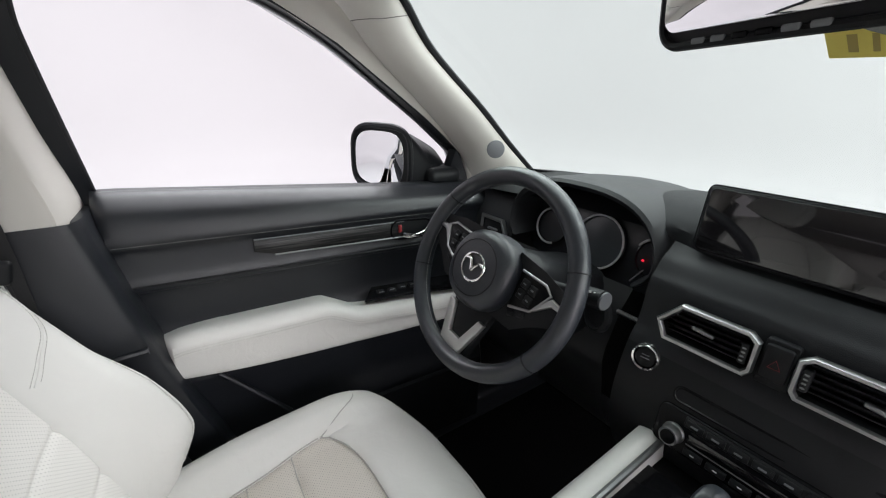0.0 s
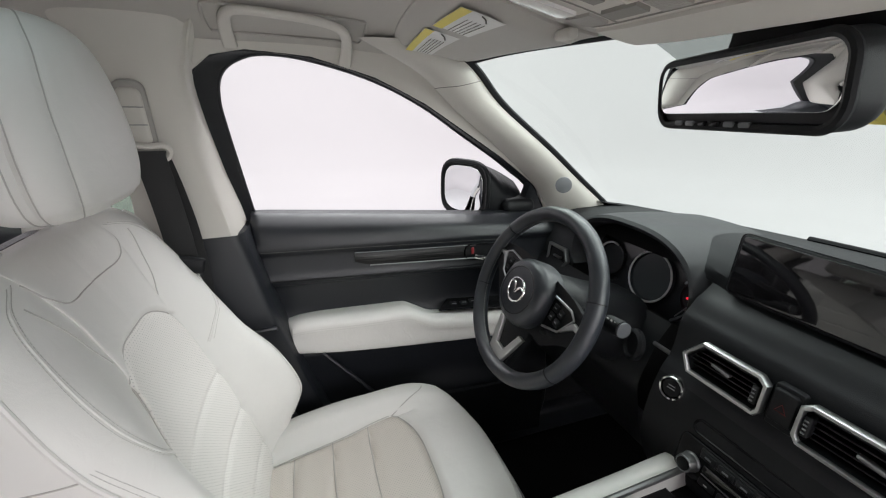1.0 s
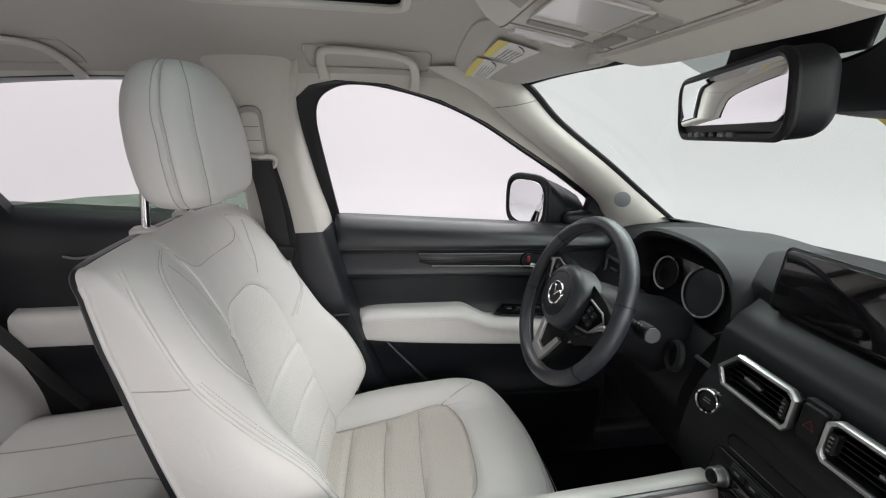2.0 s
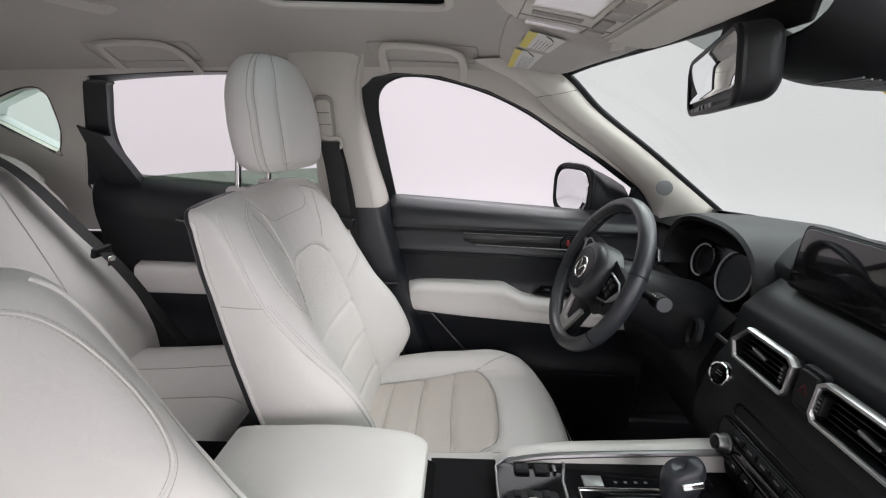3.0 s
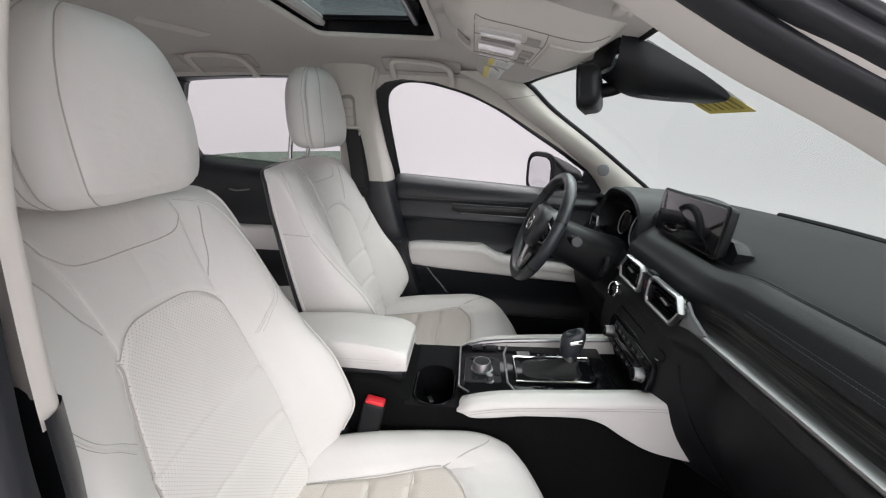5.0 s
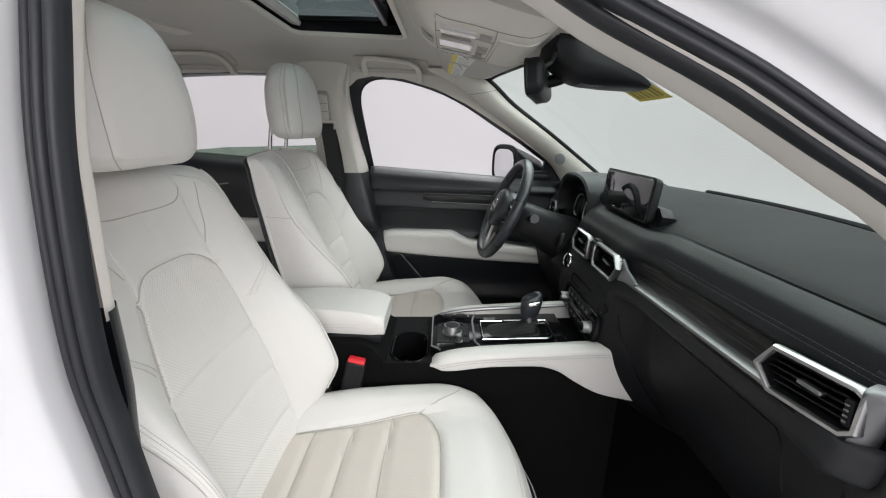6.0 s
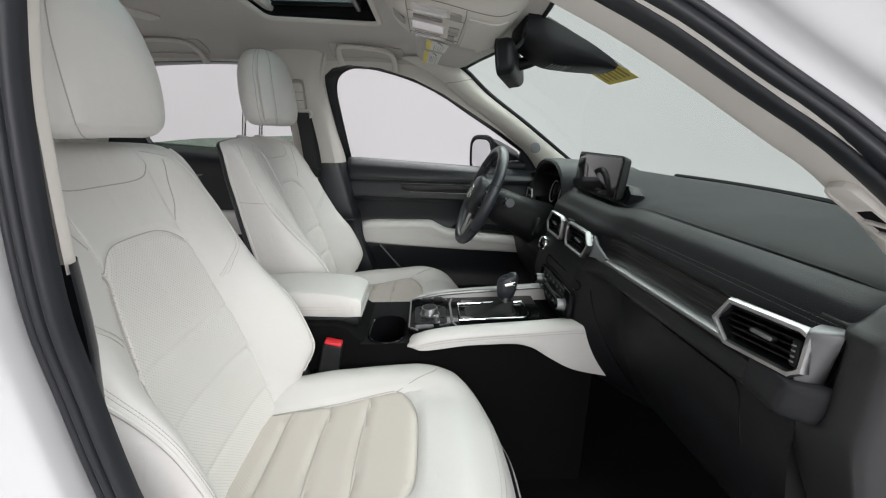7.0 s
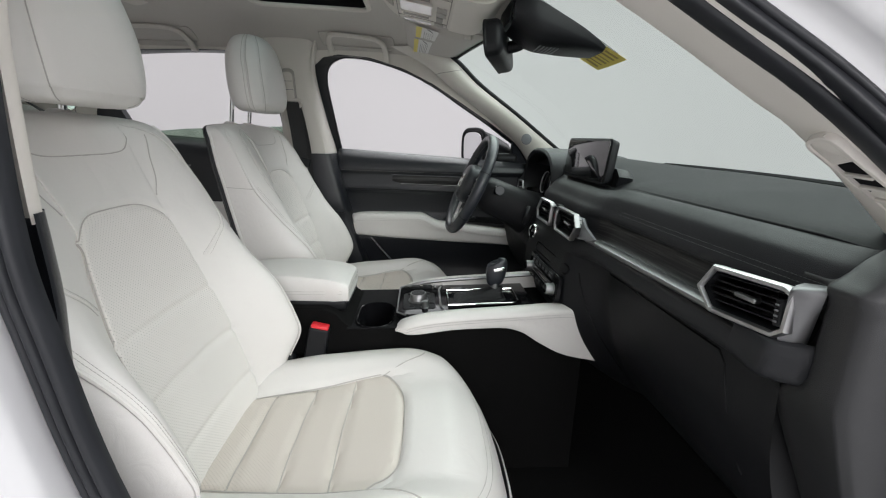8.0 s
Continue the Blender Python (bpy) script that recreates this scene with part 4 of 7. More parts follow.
    for v in np.linspace(0, 1, nv + 1):
        iu = insert_u(v)
        row = []
        for k in range(nu + 1):
            a = us[k]
            u = math.copysign(abs(a) / 0.5 * iu if abs(a) <= 0.5 else iu + (abs(a) - 0.5) / 0.5 * (1 - iu), a)
            bend = min(1.0, abs(a) / 0.5) ** 6 * max(0.0, 1 - max(0, abs(a) - 0.5) / 0.22)
            y0 = cushion_top(u, v)[1]
            x, y, z = cushion_top(u, v - 0.075 * bend * math.exp(-((y0 - 0.178) / 0.045) ** 2))
            if abs(abs(a) - 0.5) < 0.001 and y < 0.18:
                z -= 0.007
            if abs(a) < 0.52:
                z -= 0.009 * math.exp(-((y0 - 0.178) / 0.006) ** 2)
            if abs(a) < 0.5 and y < 0.19:
                for yy in (-0.092, -0.012, 0.068):
                    z -= 0.0075 * math.exp(-((y - yy - 0.35 * x * x) / 0.0055) ** 2)
            z += 0.0013 * noise.noise((x * 16 + cx * 7, y * 16, 0.7))
            row.append((x + cx, y, z))
        grid.append(row)
    G = np.array(grid)
    cut = int(np.argmin([abs(G[i, nu // 2, 1] - 0.178) for i in range(nv + 1)]))
    q = nu // 4
    part("seat_insert", sheet(G[:cut + 1, q:3 * q + 1]), PERF_SEAT, seat, "perforated cream leather seat insert")
    part("cushion", join(sheet(G[:, :q + 1]), sheet(G[:, 3 * q:]), sheet(G[cut:, q:3 * q + 1])), LEATHER, seat, "white leather seat cushion")
    # skirt round the cushion
    edge = [tuple(G[i, 0]) for i in range(nv, -1, -1)][::-1] + [tuple(G[nv, k]) for k in range(1, nu + 1)] + [tuple(G[i, nu]) for i in range(nv - 1, -1, -1)]
    E = np.array(edge)
    mid = vec((cx, 0.1, 0))
    lower = []
    for d, k in ((0.0, 1.0), (0.010, 1.014), (0.03, 1.02), (0.06, 1.012), (0.085, 0.99)):
        L = E.copy()
        L[:, 2] = E[:, 2] * (1 - min(1, d / 0.085)) + min(1, d / 0.085) * (0.575) if d > 0 else E[:, 2]
        L[:, :2] = mid[:2] + (E[:, :2] - mid[:2]) * k
        lower.append(L)
    part("skirt", sheet(np.array(lower)), LEATHER, seat, "white leather cushion side")
    base = [lower[-1], lower[-1] * vec((1, 1, 0)) + vec((0, 0, 0.50)), (lower[-1] - mid) * vec((0.9, 0.88, 0)) + mid + vec((0, 0, 0.44))]
    part("base", sheet(np.array(base)), HARD, seat, "black plastic seat base")
    for s in (-1, 1):
        part("runner", box(0.04, 0.46, 0.05, 0.008, Matrix.Translation((cx + s * 0.17, 0.04, 0.385))), HARD, seat)
        part("runner_leg", box(0.03, 0.06, 0.10, 0.006, Matrix.Translation((cx + s * 0.17, 0.20, 0.43))), HARD, seat)
        part("hinge_cover", box(0.035, 0.22, 0.13, 0.016, Matrix.Translation((cx + s * 0.245, -0.17, 0.60)) @ Matrix.Rotation(radians(20), 4, "X")), HARD, seat, "black hinge cover")
    lines, thr = [], []
    for s in (0, 1):
        j = q if s == 0 else 3 * q
        lines.append(tube([tuple(p + vec((0, 0, 0.004))) for p in G[:cut, j]], 0.0013, 5))
        corner = [G[cut, j], G[min(nv, cut + 4), j + (-3 if s == 0 else 3)], G[min(nv, cut + 8), j + (-7 if s == 0 else 7)], G[min(nv, cut + 12), j + (-12 if s == 0 else 12)]]
        lines.append(tube(spline([p + vec((0, 0, 0.0008)) for p in corner], 14), 0.0014, 5))
        for k in (2, 3):
            jj = k if s == 0 else nu - k
            thr.append(stitches([tuple(p + vec((0, 0, 0.0006))) for p in G[2:nv - 3, jj]]))
    for k in (4, 5):
        thr.append(stitches([tuple(p + vec((0, 0.0003, 0.0006))) for p in G[nv - k, 4:nu - 3]]))
    lines.append(tube([tuple(p + vec((0, 0, 0.003))) for p in G[cut, q:3 * q + 1]], 0.0013, 5))
    for yy in (-0.092, -0.012, 0.068):
        row = []
        for k in range(q, 3 * q + 1):
            col = G[:, k]
            y = yy + 0.35 * (col[0, 0] - cx) ** 2
            row.append((np.interp(y, col[:, 1], col[:, 0]), y, np.interp(y, col[:, 1], col[:, 2]) + 0.0008))
        lines.append(tube(row, 0.0011, 5))
    part("seam", join(*lines), SEAM_PALE, seat, "pale piped seams")
    part("stitching", join(*thr), SEAM, seat, "pale double stitching")["kind"] = "stuff"
    # headrest: broad at its foot, narrowing upwards, with a stitched seam up each flank
    hr = []
    for i in range(41):
        a = -math.pi / 2 + math.pi * i / 40
        sz = math.copysign(abs(math.sin(a)) ** 0.85, math.sin(a))
        cz = abs(math.cos(a)) ** (0.30 if a < 0 else 0.56)
        zz = 1.353 - drop + 0.111 * sz
        t = (zz + drop - 1.242) / 0.222
        wx = (0.140 - 0.028 * max(0, t) ** 1.6) * cz
        wy = (0.067 - 0.004 * max(0, t) ** 1.4) * cz
        yc = -0.291 - 0.014 * t
        row = []
        for j in range(144):
            b = 2 * math.pi * j / 144
            cb, sb = math.cos(b), math.sin(b)
            x = wx * math.copysign(abs(cb) ** 0.74, cb)
            y = wy * math.copysign(abs(sb) ** 0.82, sb)
            press = 0.0
            if 2 < i < 39:
                for q, d, w in HEAD_SEAMS:
                    k = min(abs(j - q), 144 - abs(j - q))
                    press += d * math.exp(-(k / w) ** 2)
            x, y = x * (1 - press / 0.10), y * (1 - press / 0.08)
            soft = 0.0030 * noise.noise((x * 12 + cx * 3, zz * 12, y * 10)) + 0.0010 * noise.noise((x * 40, zz * 30 + cx, y * 40))
            row.append((cx + x, yc + y + soft, zz + (0.007 * (1 - (x / 0.13) ** 2) if t < 0.1 else 0)))
        hr.append(row)
    head = part("headrest", sheet(np.array(hr), closed=True, caps=True), LEATHER, seat, "rounded white leather headrest", 60)
    H = np.array(hr)
    for q in (4, 68):
        for off in (-2, 2):
            path = []
            for i in range(2, 40):
                p = H[i, q + off]
                o = p - vec((cx, -0.30, p[2]))
                path.append(tuple(p + o / (np.linalg.norm(o) + 1e-6) * 0.0002))
            part("welt", tube(path, 0.0008, 5), SEAM_PALE, head, "pale double-stitched welt")
    for q in (19, 53):
        part("seam", tube([tuple(H[i, q] + vec((0, 0.0003, 0))) for i in range(3, 38)], 0.0009, 5), SEAM, head, "thin grey seam")
    for s in (-1, 1):
        part("headrest_post", tube([(cx + s * 0.066, -0.368, 1.15), (cx + s * 0.066, -0.348, 1.30)], 0.0062, 12), CHROME, seat, "chrome headrest post")
        part("post_collar", lathe([(0.021, -0.006), (0.021, 0.004), (0.016, 0.010), (0.008, 0.011)], 20, Matrix.Translation((cx + s * 0.066, -0.362, 1.206)) @ Matrix.Rotation(radians(-8), 4, "X")), LEATHER, seat, "cream plastic post guide")
    return seat


front_seat("front_seat", -0.37, "white leather driver seat with a perforated insert")
front_seat("front_seat", 0.37, "white leather front passenger seat with a perforated insert", 0.028)

# ---- driver door, rear door, pillar trims, belts ----
def door_x(y):
    return -0.785 + 0.07 * (y + 0.12)


def door_section(y0, y1, profile, n, bend=door_x, ends=0.012):
    """A door lining: a profile of (z, inwards) points carried from y0 to y1, with its ends rolled back."""
    prof = spline(profile, 64)
    rows = []
    ys = [y0, y0 + 0.003, y0 + 0.01] + list(np.linspace(y0 + 0.02, y1 - 0.02, n)) + [y1 - 0.01, y1 - 0.003, y1]
    for y in ys:
        e = min(y - y0, y1 - y)
        k = max(0.0, 1 - e / 0.012) ** 2 * ends
        rows.append([(bend(y) + d - k, y, z) for z, d in prof])
    return rows


driver_door = thing("driver_door", "black driver door lining with a white leather armrest and open window", "car door", (-0.74, 0.2, 0.4), kind="structure")
lining = [(1.128, -0.012), (1.131, 0.004), (1.124, 0.030), (1.100, 0.058), (1.062, 0.070), (1.046, 0.069), (1.040, 0.066), (1.030, 0.064), (0.990, 0.066), (0.975, 0.070), (0.962, 0.062),
          (0.955, 0.055), (0.90, 0.044), (0.86, 0.045), (0.78, 0.072), (0.74, 0.066), (0.66, 0.052), (0.58, 0.070), (0.50, 0.074), (0.42, 0.060)]
rows = [[(x, y, z - 0.056 * max(0.0, y + 0.10) * float(np.clip((z - 1.05) / 0.07, 0, 1))) for x, y, z in r] for r in door_section(-0.135, 0.66, lining, 46)]
part("lining", thick(rows, (-0.02, 0, 0)), BLACK, driver_door, "black soft door lining")
part("stitching", stitches([(door_x(y) + 0.0702, y, 1.050 - 0.012 * (y + 0.1)) for y in np.linspace(-0.12, 0.52, 80)]), STITCH_GREY, driver_door)
# window frame
WIN = [(-0.125, 1.09), (-0.147, 1.32), (-0.149, 1.385), (-0.137, 1.424), (-0.108, 1.447), (-0.062, 1.4585), (0.017, 1.452), (0.138, 1.421), (0.25, 1.373), (0.363, 1.307), (0.466, 1.247), (0.536, 1.202), (0.605, 1.154), (0.66, 1.08)]
loop = spline(WIN, 90)
outer_loop = spline(DOOR_HOLE[1:-1], 90)
band = []
for (y, z), (a, b) in zip(loop, outer_loop):
    band.append([(-side_x(b) - 0.002, a, b), (-side_x(b) - 0.010, a * 0.7 + y * 0.3, b * 0.7 + z * 0.3), (-side_x(z) - 0.018, a * 0.3 + y * 0.7, b * 0.3 + z * 0.7), (-side_x(z) - 0.022, y, z), (-side_x(z) - 0.034, y, z)])
part("window_frame", thick(band, (-0.012, 0, 0)), BLACK, driver_door, "black window frame")
part("window_seal", tube([(-side_x(z) - 0.024, y, z) for y, z in loop], 0.0036, 6), RUBBER, driver_door)
part("sail_panel", holed([(0.592, 1.02), (0.586, 1.172), (0.612, 1.150), (0.664, 1.085), (0.69, 1.02)], [], lambda y, z, k: (-side_x(z) + 0.012 - 0.03 * k, y, z), 1.0), BLACK, driver_door, "black triangular mirror corner panel")
# thin dark tube stands in for the shaded groove of the crease
part("crease", tube([(door_x(y) + 0.0695, y, 0.977 - 0.012 * (y + 0.1)) for y in np.linspace(-0.12, 0.62, 30)], 0.0022, 6), HARD, driver_door, "dark line for the shaded crease across the lining")
# trim strip with a silver line
tr = []
for y in np.linspace(0.09, 0.40, 20):
    h = 0.0 if y > 0.13 else (0.13 - y) / 0.04 * 0.5
    zt, zb = 1.034 - 0.010 * (y - 0.1), 1.000 - 0.016 * (y - 0.1) + 0.02 * h
    tr.append([(door_x(y) + 0.068 + 0.004 * math.sin(math.pi * k), y, zb + (zt - zb) * k) for k in np.linspace(0, 1, 7)])
trim_strip = part("trim_strip", thick(tr, (-0.01, 0, 0)), WOOD, driver_door, "dark grained trim strip")
part("trim_line", tube([(door_x(y) + 0.0725, y, 1.001 - 0.016 * (y - 0.1)) for y in np.linspace(0.125, 0.40, 16)], 0.0018, 6), SATIN, trim_strip, "thin silver line")
part("trim_line", tube([(door_x(y) + 0.0715, y, 1.035 - 0.010 * (y - 0.1)) for y in np.linspace(0.09, 0.40, 16)], 0.0012, 6), GREY, trim_strip)
# inner door handle
hx = door_x(0.42) + 0.066
cup = part("handle_cup", moved(slab(rounded(0.105, 0.046, 0.018, 5), 0.006, 0.003), axes((hx - 0.001, 0.42, 1.012), (0.07, 1, -0.04), (0, 0.04, 1))), HARD, driver_door, "black handle recess")
part("bezel", moved(tube([(x, y, 0.006) for x, y in rounded(0.100, 0.042, 0.017, 5)], 0.002, 6, closed=True), axes((hx, 0.42, 1.012), (0.07, 1, -0.04), (0, 0.04, 1))), GLOSS, cup)
part("lever", sweep(spline([(hx + 0.010, 0.395, 1.003), (hx + 0.020, 0.42, 1.000), (hx + 0.022, 0.445, 1.006), (hx + 0.016, 0.466, 1.020)], 16), rounded(0.012, 0.006, 0.0025, 2), up=(1, 0, 0)), CHROME, cup, "chrome door lever")
part("lock_tab", box(0.006, 0.008, 0.018, 0.0025, Matrix.Translation((hx + 0.006, 0.390, 1.017))), DULLRED, cup, "red lock indicator")
# armrest: white pad stepping down towards the front
arm = []
for y in sorted(set([round(v, 4) for v in np.linspace(-0.085, 0.60, 46)] + [0.20, 0.215, 0.27, 0.285])):
    top = float(np.interp(y, (-0.085, -0.05, 0.0, 0.20, 0.215, 0.27, 0.285, 0.60), (0.866, 0.876, 0.880, 0.883, 0.881, 0.853, 0.849, 0.820)))
    bot = 0.784 - 0.045 * (y + 0.085)
    prot = ease([(-0.085, 0.070), (-0.07, 0.094), (0.1, 0.106), (0.3, 0.104), (0.6, 0.09)], y)
    b = door_x(y)
    arm.append([(b + 0.03, y, top - 0.004), (b + prot - 0.030, y, top), (b + prot - 0.012, y, top - 0.004), (b + prot - 0.002, y, top - 0.014), (b + prot, y, top - 0.03), (b + prot - 0.002, y, (top + bot) / 2), (b + prot - 0.004, y, bot + 0.012),
                (b + prot - 0.012, y, bot + 0.002), (b + prot - 0.03, y, bot - 0.002), (b + 0.03, y, bot)])
A = np.array([spline(r, 28) for r in arm])
armrest = part("armrest", sheet(A, closed=True, caps=True), LEATHER, driver_door, "white leather armrest pad")
for off in (11, 12):
    part("stitching", stitches([tuple(A[i, off] + vec((0.0008, 0, 0))) for i in range(1, len(A) - 2)]), SEAM, armrest)
sw = part("switch_panel", moved(slab([(-0.13, -0.02), (0.13, -0.02), (0.13, 0.02), (-0.10, 0.02)], 0.006, 0.003), axes((door_x(0.40) + 0.062, 0.43, 0.856), (0.07, 1, -0.05), (-1, 0.1, 0.35))), GLOSS, driver_door, "black window switch panel")
for i in range(4):
    part("window_switch", box(0.020, 0.014, 0.010, 0.003, axes((door_x(0.40) + 0.058 + 0.004 * (i % 2), 0.345 + 0.028 * i, 0.863), (0.07, 1, -0.05), (-1, 0.1, 0.35))), HARD, sw, "window switch with a silver edge")
    part("switch_edge", box(0.012, 0.002, 0.002, 0.0008, axes((door_x(0.40) + 0.066, 0.345 + 0.028 * i, 0.868), (0.07, 1, -0.05), (-1, 0.1, 0.35))), SATIN, sw)
# door pocket with a raised lip and the lower lining's diagonal fold
pk = [[(door_x(y) + 0.105 - 0.02 * max(0, 0.15 - y), y, z) for z in (0.42, 0.50, 0.57, 0.60 + 0.02 * y)] for y in np.linspace(0.10, 0.62, 18)]
part("door_pocket", thick(pk, (-0.012, 0, 0)), HARD, driver_door, "black door pocket")
part("fold", tube([(door_x(0.0) + 0.077, -0.005, 0.775), (door_x(0.08) + 0.078, 0.06, 0.70), (door_x(0.13) + 0.085, 0.125, 0.625)], 0.006, 8), BLACK, driver_door)

# rear door
rear_door = thing("rear_door", "black rear door lining with a white armrest and a part-lowered window", "car door", (-0.74, -0.7, 0.4), kind="structure")
flat = lambda y: -0.785 + 0.02 * (y + 0.3)
rl = [(1.175, -0.012), (1.178, 0.004), (1.170, 0.03), (1.13, 0.058), (1.07, 0.066), (1.02, 0.06), (0.95, 0.05), (0.90, 0.05), (0.80, 0.062), (0.70, 0.05), (0.58, 0.07), (0.42, 0.06)]
rows = door_section(-1.08, -0.30, rl, 30, flat)
for r in rows:
    y = r[0][1]
    sink = 0.045 * np.clip((y + 0.95) / 0.65, 0, 1)
    for i, p in enumerate(r):
        r[i] = (p[0], p[1], p[2] - sink * np.clip((p[2] - 0.9) / 0.27, 0, 1))
part("lining", thick(rows, (-0.02, 0, 0)), BLACK, rear_door, "black soft rear door lining")
ra = []
for y in np.linspace(-0.97, -0.42, 30):
    top, bot, b = 0.906, 0.812, flat(y)
    pr = 0.10 * min(1, (y + 0.985) / 0.03)
    ra.append([(b + 0.03, y, top), (b + pr - 0.02, y, top), (b + pr, y, top - 0.02), (b + pr, y, bot + 0.015), (b + pr - 0.015, y, bot), (b + 0.03, y, bot)])
part("armrest", sheet(np.array([spline(r, 20) for r in ra]), closed=True, caps=True), LEATHER, rear_door, "white leather armrest pad")
part("lever", sweep(spline([(flat(-0.7) + 0.072, -0.80, 1.052), (flat(-0.7) + 0.085, -0.76, 1.050), (flat(-0.7) + 0.082, -0.71, 1.056)], 10), rounded(0.006, 0.005, 0.002, 2), up=(1, 0, 0)), SATIN, rear_door, "satin door lever")
RW = [(-0.955, 1.14), (-0.945, 1.29), (-0.878, 1.415), (-0.86, 1.438), (-0.83, 1.447), (-0.6, 1.46), (-0.40, 1.459), (-0.365, 1.446), (-0.352, 1.40), (-0.352, 1.10)]
rw, rh = spline(RW, 90), spline(REAR_HOLE[1:-1], 90)
band = []
for (y, z), (a, b) in zip(rw, rh):
    band.append([(-side_x(b) - 0.002, a, b), (-side_x(b) - 0.012, a * 0.6 + y * 0.4, b * 0.6 + z * 0.4), (-side_x(z) - 0.022, y, z), (-side_x(z) - 0.034, y, z)])
part("window_frame", thick(band, (-0.012, 0, 0)), BLACK, rear_door, "black window frame")
part("corner_panel", holed([(-1.03, 1.13), (-1.0, 1.33), (-0.942, 1.30), (-0.918, 1.16), (-0.918, 1.13)], [], lambda y, z, k: (-side_x(z) + 0.006 - 0.03 * k, y, z), 1.0), BLACK, rear_door, "black corner panel of the rear window")
part("window_glass", holed([(-0.95, 1.10), (-0.95, 1.172), (-0.85, 1.184), (-0.73, 1.196), (-0.34, 1.214), (-0.34, 1.08)], [], lambda y, z, k: (-side_x(z) - 0.012 - 0.004 * k, y, z), 1.0), TINTED, rear_door, "green-tinted glass lowered almost fully")

# centre pillar trims, both sides
for s in (-1, 1):
    pillar = thing("centre_pillar_trim", "beige upper and black lower centre pillar trim", "pillar trim", (s * 0.66, -0.2, 0.4), kind="structure")
    upper, lowr = [], []
    for z in np.linspace(1.105, 1.514, 20):
        x = ease([(1.10, 0.652), (1.25, 0.622), (1.38, 0.592), (1.46, 0.562), (1.502, 0.545)], z)
        f = ease([(1.10, -0.150), (1.25, -0.172), (1.40, -0.186), (1.46, -0.172), (1.502, -0.155)], z)
        if s > 0:
            f = ease([(1.10, -0.132), (1.25, -0.130), (1.40, -0.128), (1.502, -0.12)], z)
            x = ease([(1.10, 0.617), (1.25, 0.613), (1.33, 0.600), (1.38, 0.588), (1.46, 0.562), (1.502, 0.545)], z)
        r = ease([(1.10, -0.335), (1.25, -0.325), (1.40, -0.32), (1.46, -0.335), (1.502, -0.36)], z)
        o = side_x(z)
        upper.append([(s * v[0], v[1], z) for v in spline([(o + 0.01, f + 0.004), (o - 0.03, f + 0.001), (x + 0.012, f - 0.010), (x, f - 0.03), (x - 0.004, (f + r) / 2), (x, r + 0.03), (x + 0.015, r + 0.008), (o + 0.01, r)] if s < 0 else [(x + 0.03, f - 0.004), (x + 0.022, f - 0.004), (x + 0.012, f - 0.008), (x, f - 0.03), (x - 0.004, (f + r) / 2), (x, r + 0.03), (x + 0.015, r + 0.008), (o + 0.01, r)], 22)])
    part("upper_trim", sheet(upper), TRIM, pillar, "beige plastic upper pillar trim")
    for z in np.linspace(0.42, 1.115, 24):
        x = ease([(0.42, 0.70), (0.62, 0.672), (0.88, 0.662), (0.895, 0.648), (1.115, 0.650)], z)
        f = ease([(0.42, 0.07), (0.62, -0.004), (0.75, -0.048), (0.89, -0.088), (1.0, -0.115), (1.115, -0.142)], z)
        if s > 0:
            x = ease([(0.42, 0.70), (0.62, 0.680), (0.88, 0.662), (0.96, 0.638), (1.04, 0.620), (1.115, 0.6165)], z)
            f = ease([(0.42, 0.07), (0.62, -0.010), (0.75, -0.060), (0.89, -0.106), (1.0, -0.126), (1.115, -0.133)], z)
        r = ease([(0.42, -0.33), (1.115, -0.345)], z)
        lowr.append([(s * v[0], v[1], z) for v in spline([(0.80, f + 0.006), (x + 0.05, f + 0.003), (x + 0.012, f - 0.006), (x, f - 0.025), (x - 0.003, (f + r) / 2), (x, r + 0.03), (x + 0.02, r + 0.005), (0.80, r)] if s < 0 else [(x + 0.03, f), (x + 0.025, f), (x + 0.012, f - 0.006), (x, f - 0.025), (x - 0.003, (f + r) / 2), (x, r + 0.03), (x + 0.02, r + 0.005), (0.80, r)], 22)])
    if s < 0:
        part("pillar_foot", box(0.11, 0.045, 0.09, 0.006, Matrix.Translation((-0.742, -0.160, 1.064))), BLACK, pillar)
    if s < 0:
        part("ledge", tube([(s * 0.652, y, 0.889 + 0.03 * (y + 0.09)) for y in np.linspace(-0.30, -0.10, 10)], 0.006, 8), BLACK, pillar, "moulded ledge across the trim")
    part("lower_trim", sheet(lowr), BLACK, pillar, "black plastic lower pillar trim")

belt = thing("seat_belt", "black seat belt with a beige height adjuster on the centre pillar", "seat belt", (-0.61, -0.27, 0.9))
part("adjuster", moved(slab(rounded(0.036, 0.095, 0.012, 4), 0.016, 0.006), axes((-0.592, -0.268, 1.352), (0, 1, 0.0), (0.2, -0.06, 1))), TRIM, belt, "beige belt height adjuster")
part("adjuster_slot", moved(slab(rounded(0.046, 0.130, 0.016, 4), 0.010, 0.003), axes((-0.593, -0.268, 1.345), (0, 1, 0.0), (0.2, -0.06, 1))), CONSOLE_GREY, belt, "grey-beige slot behind the adjuster")
for z in (1.366, 1.338):
    part("adjuster_line", box(0.0016, 0.034, 0.0014, 0.0005, Matrix.Translation((-0.5745 - 0.2 * (1.352 - z) , -0.267, z))), GREY, belt)
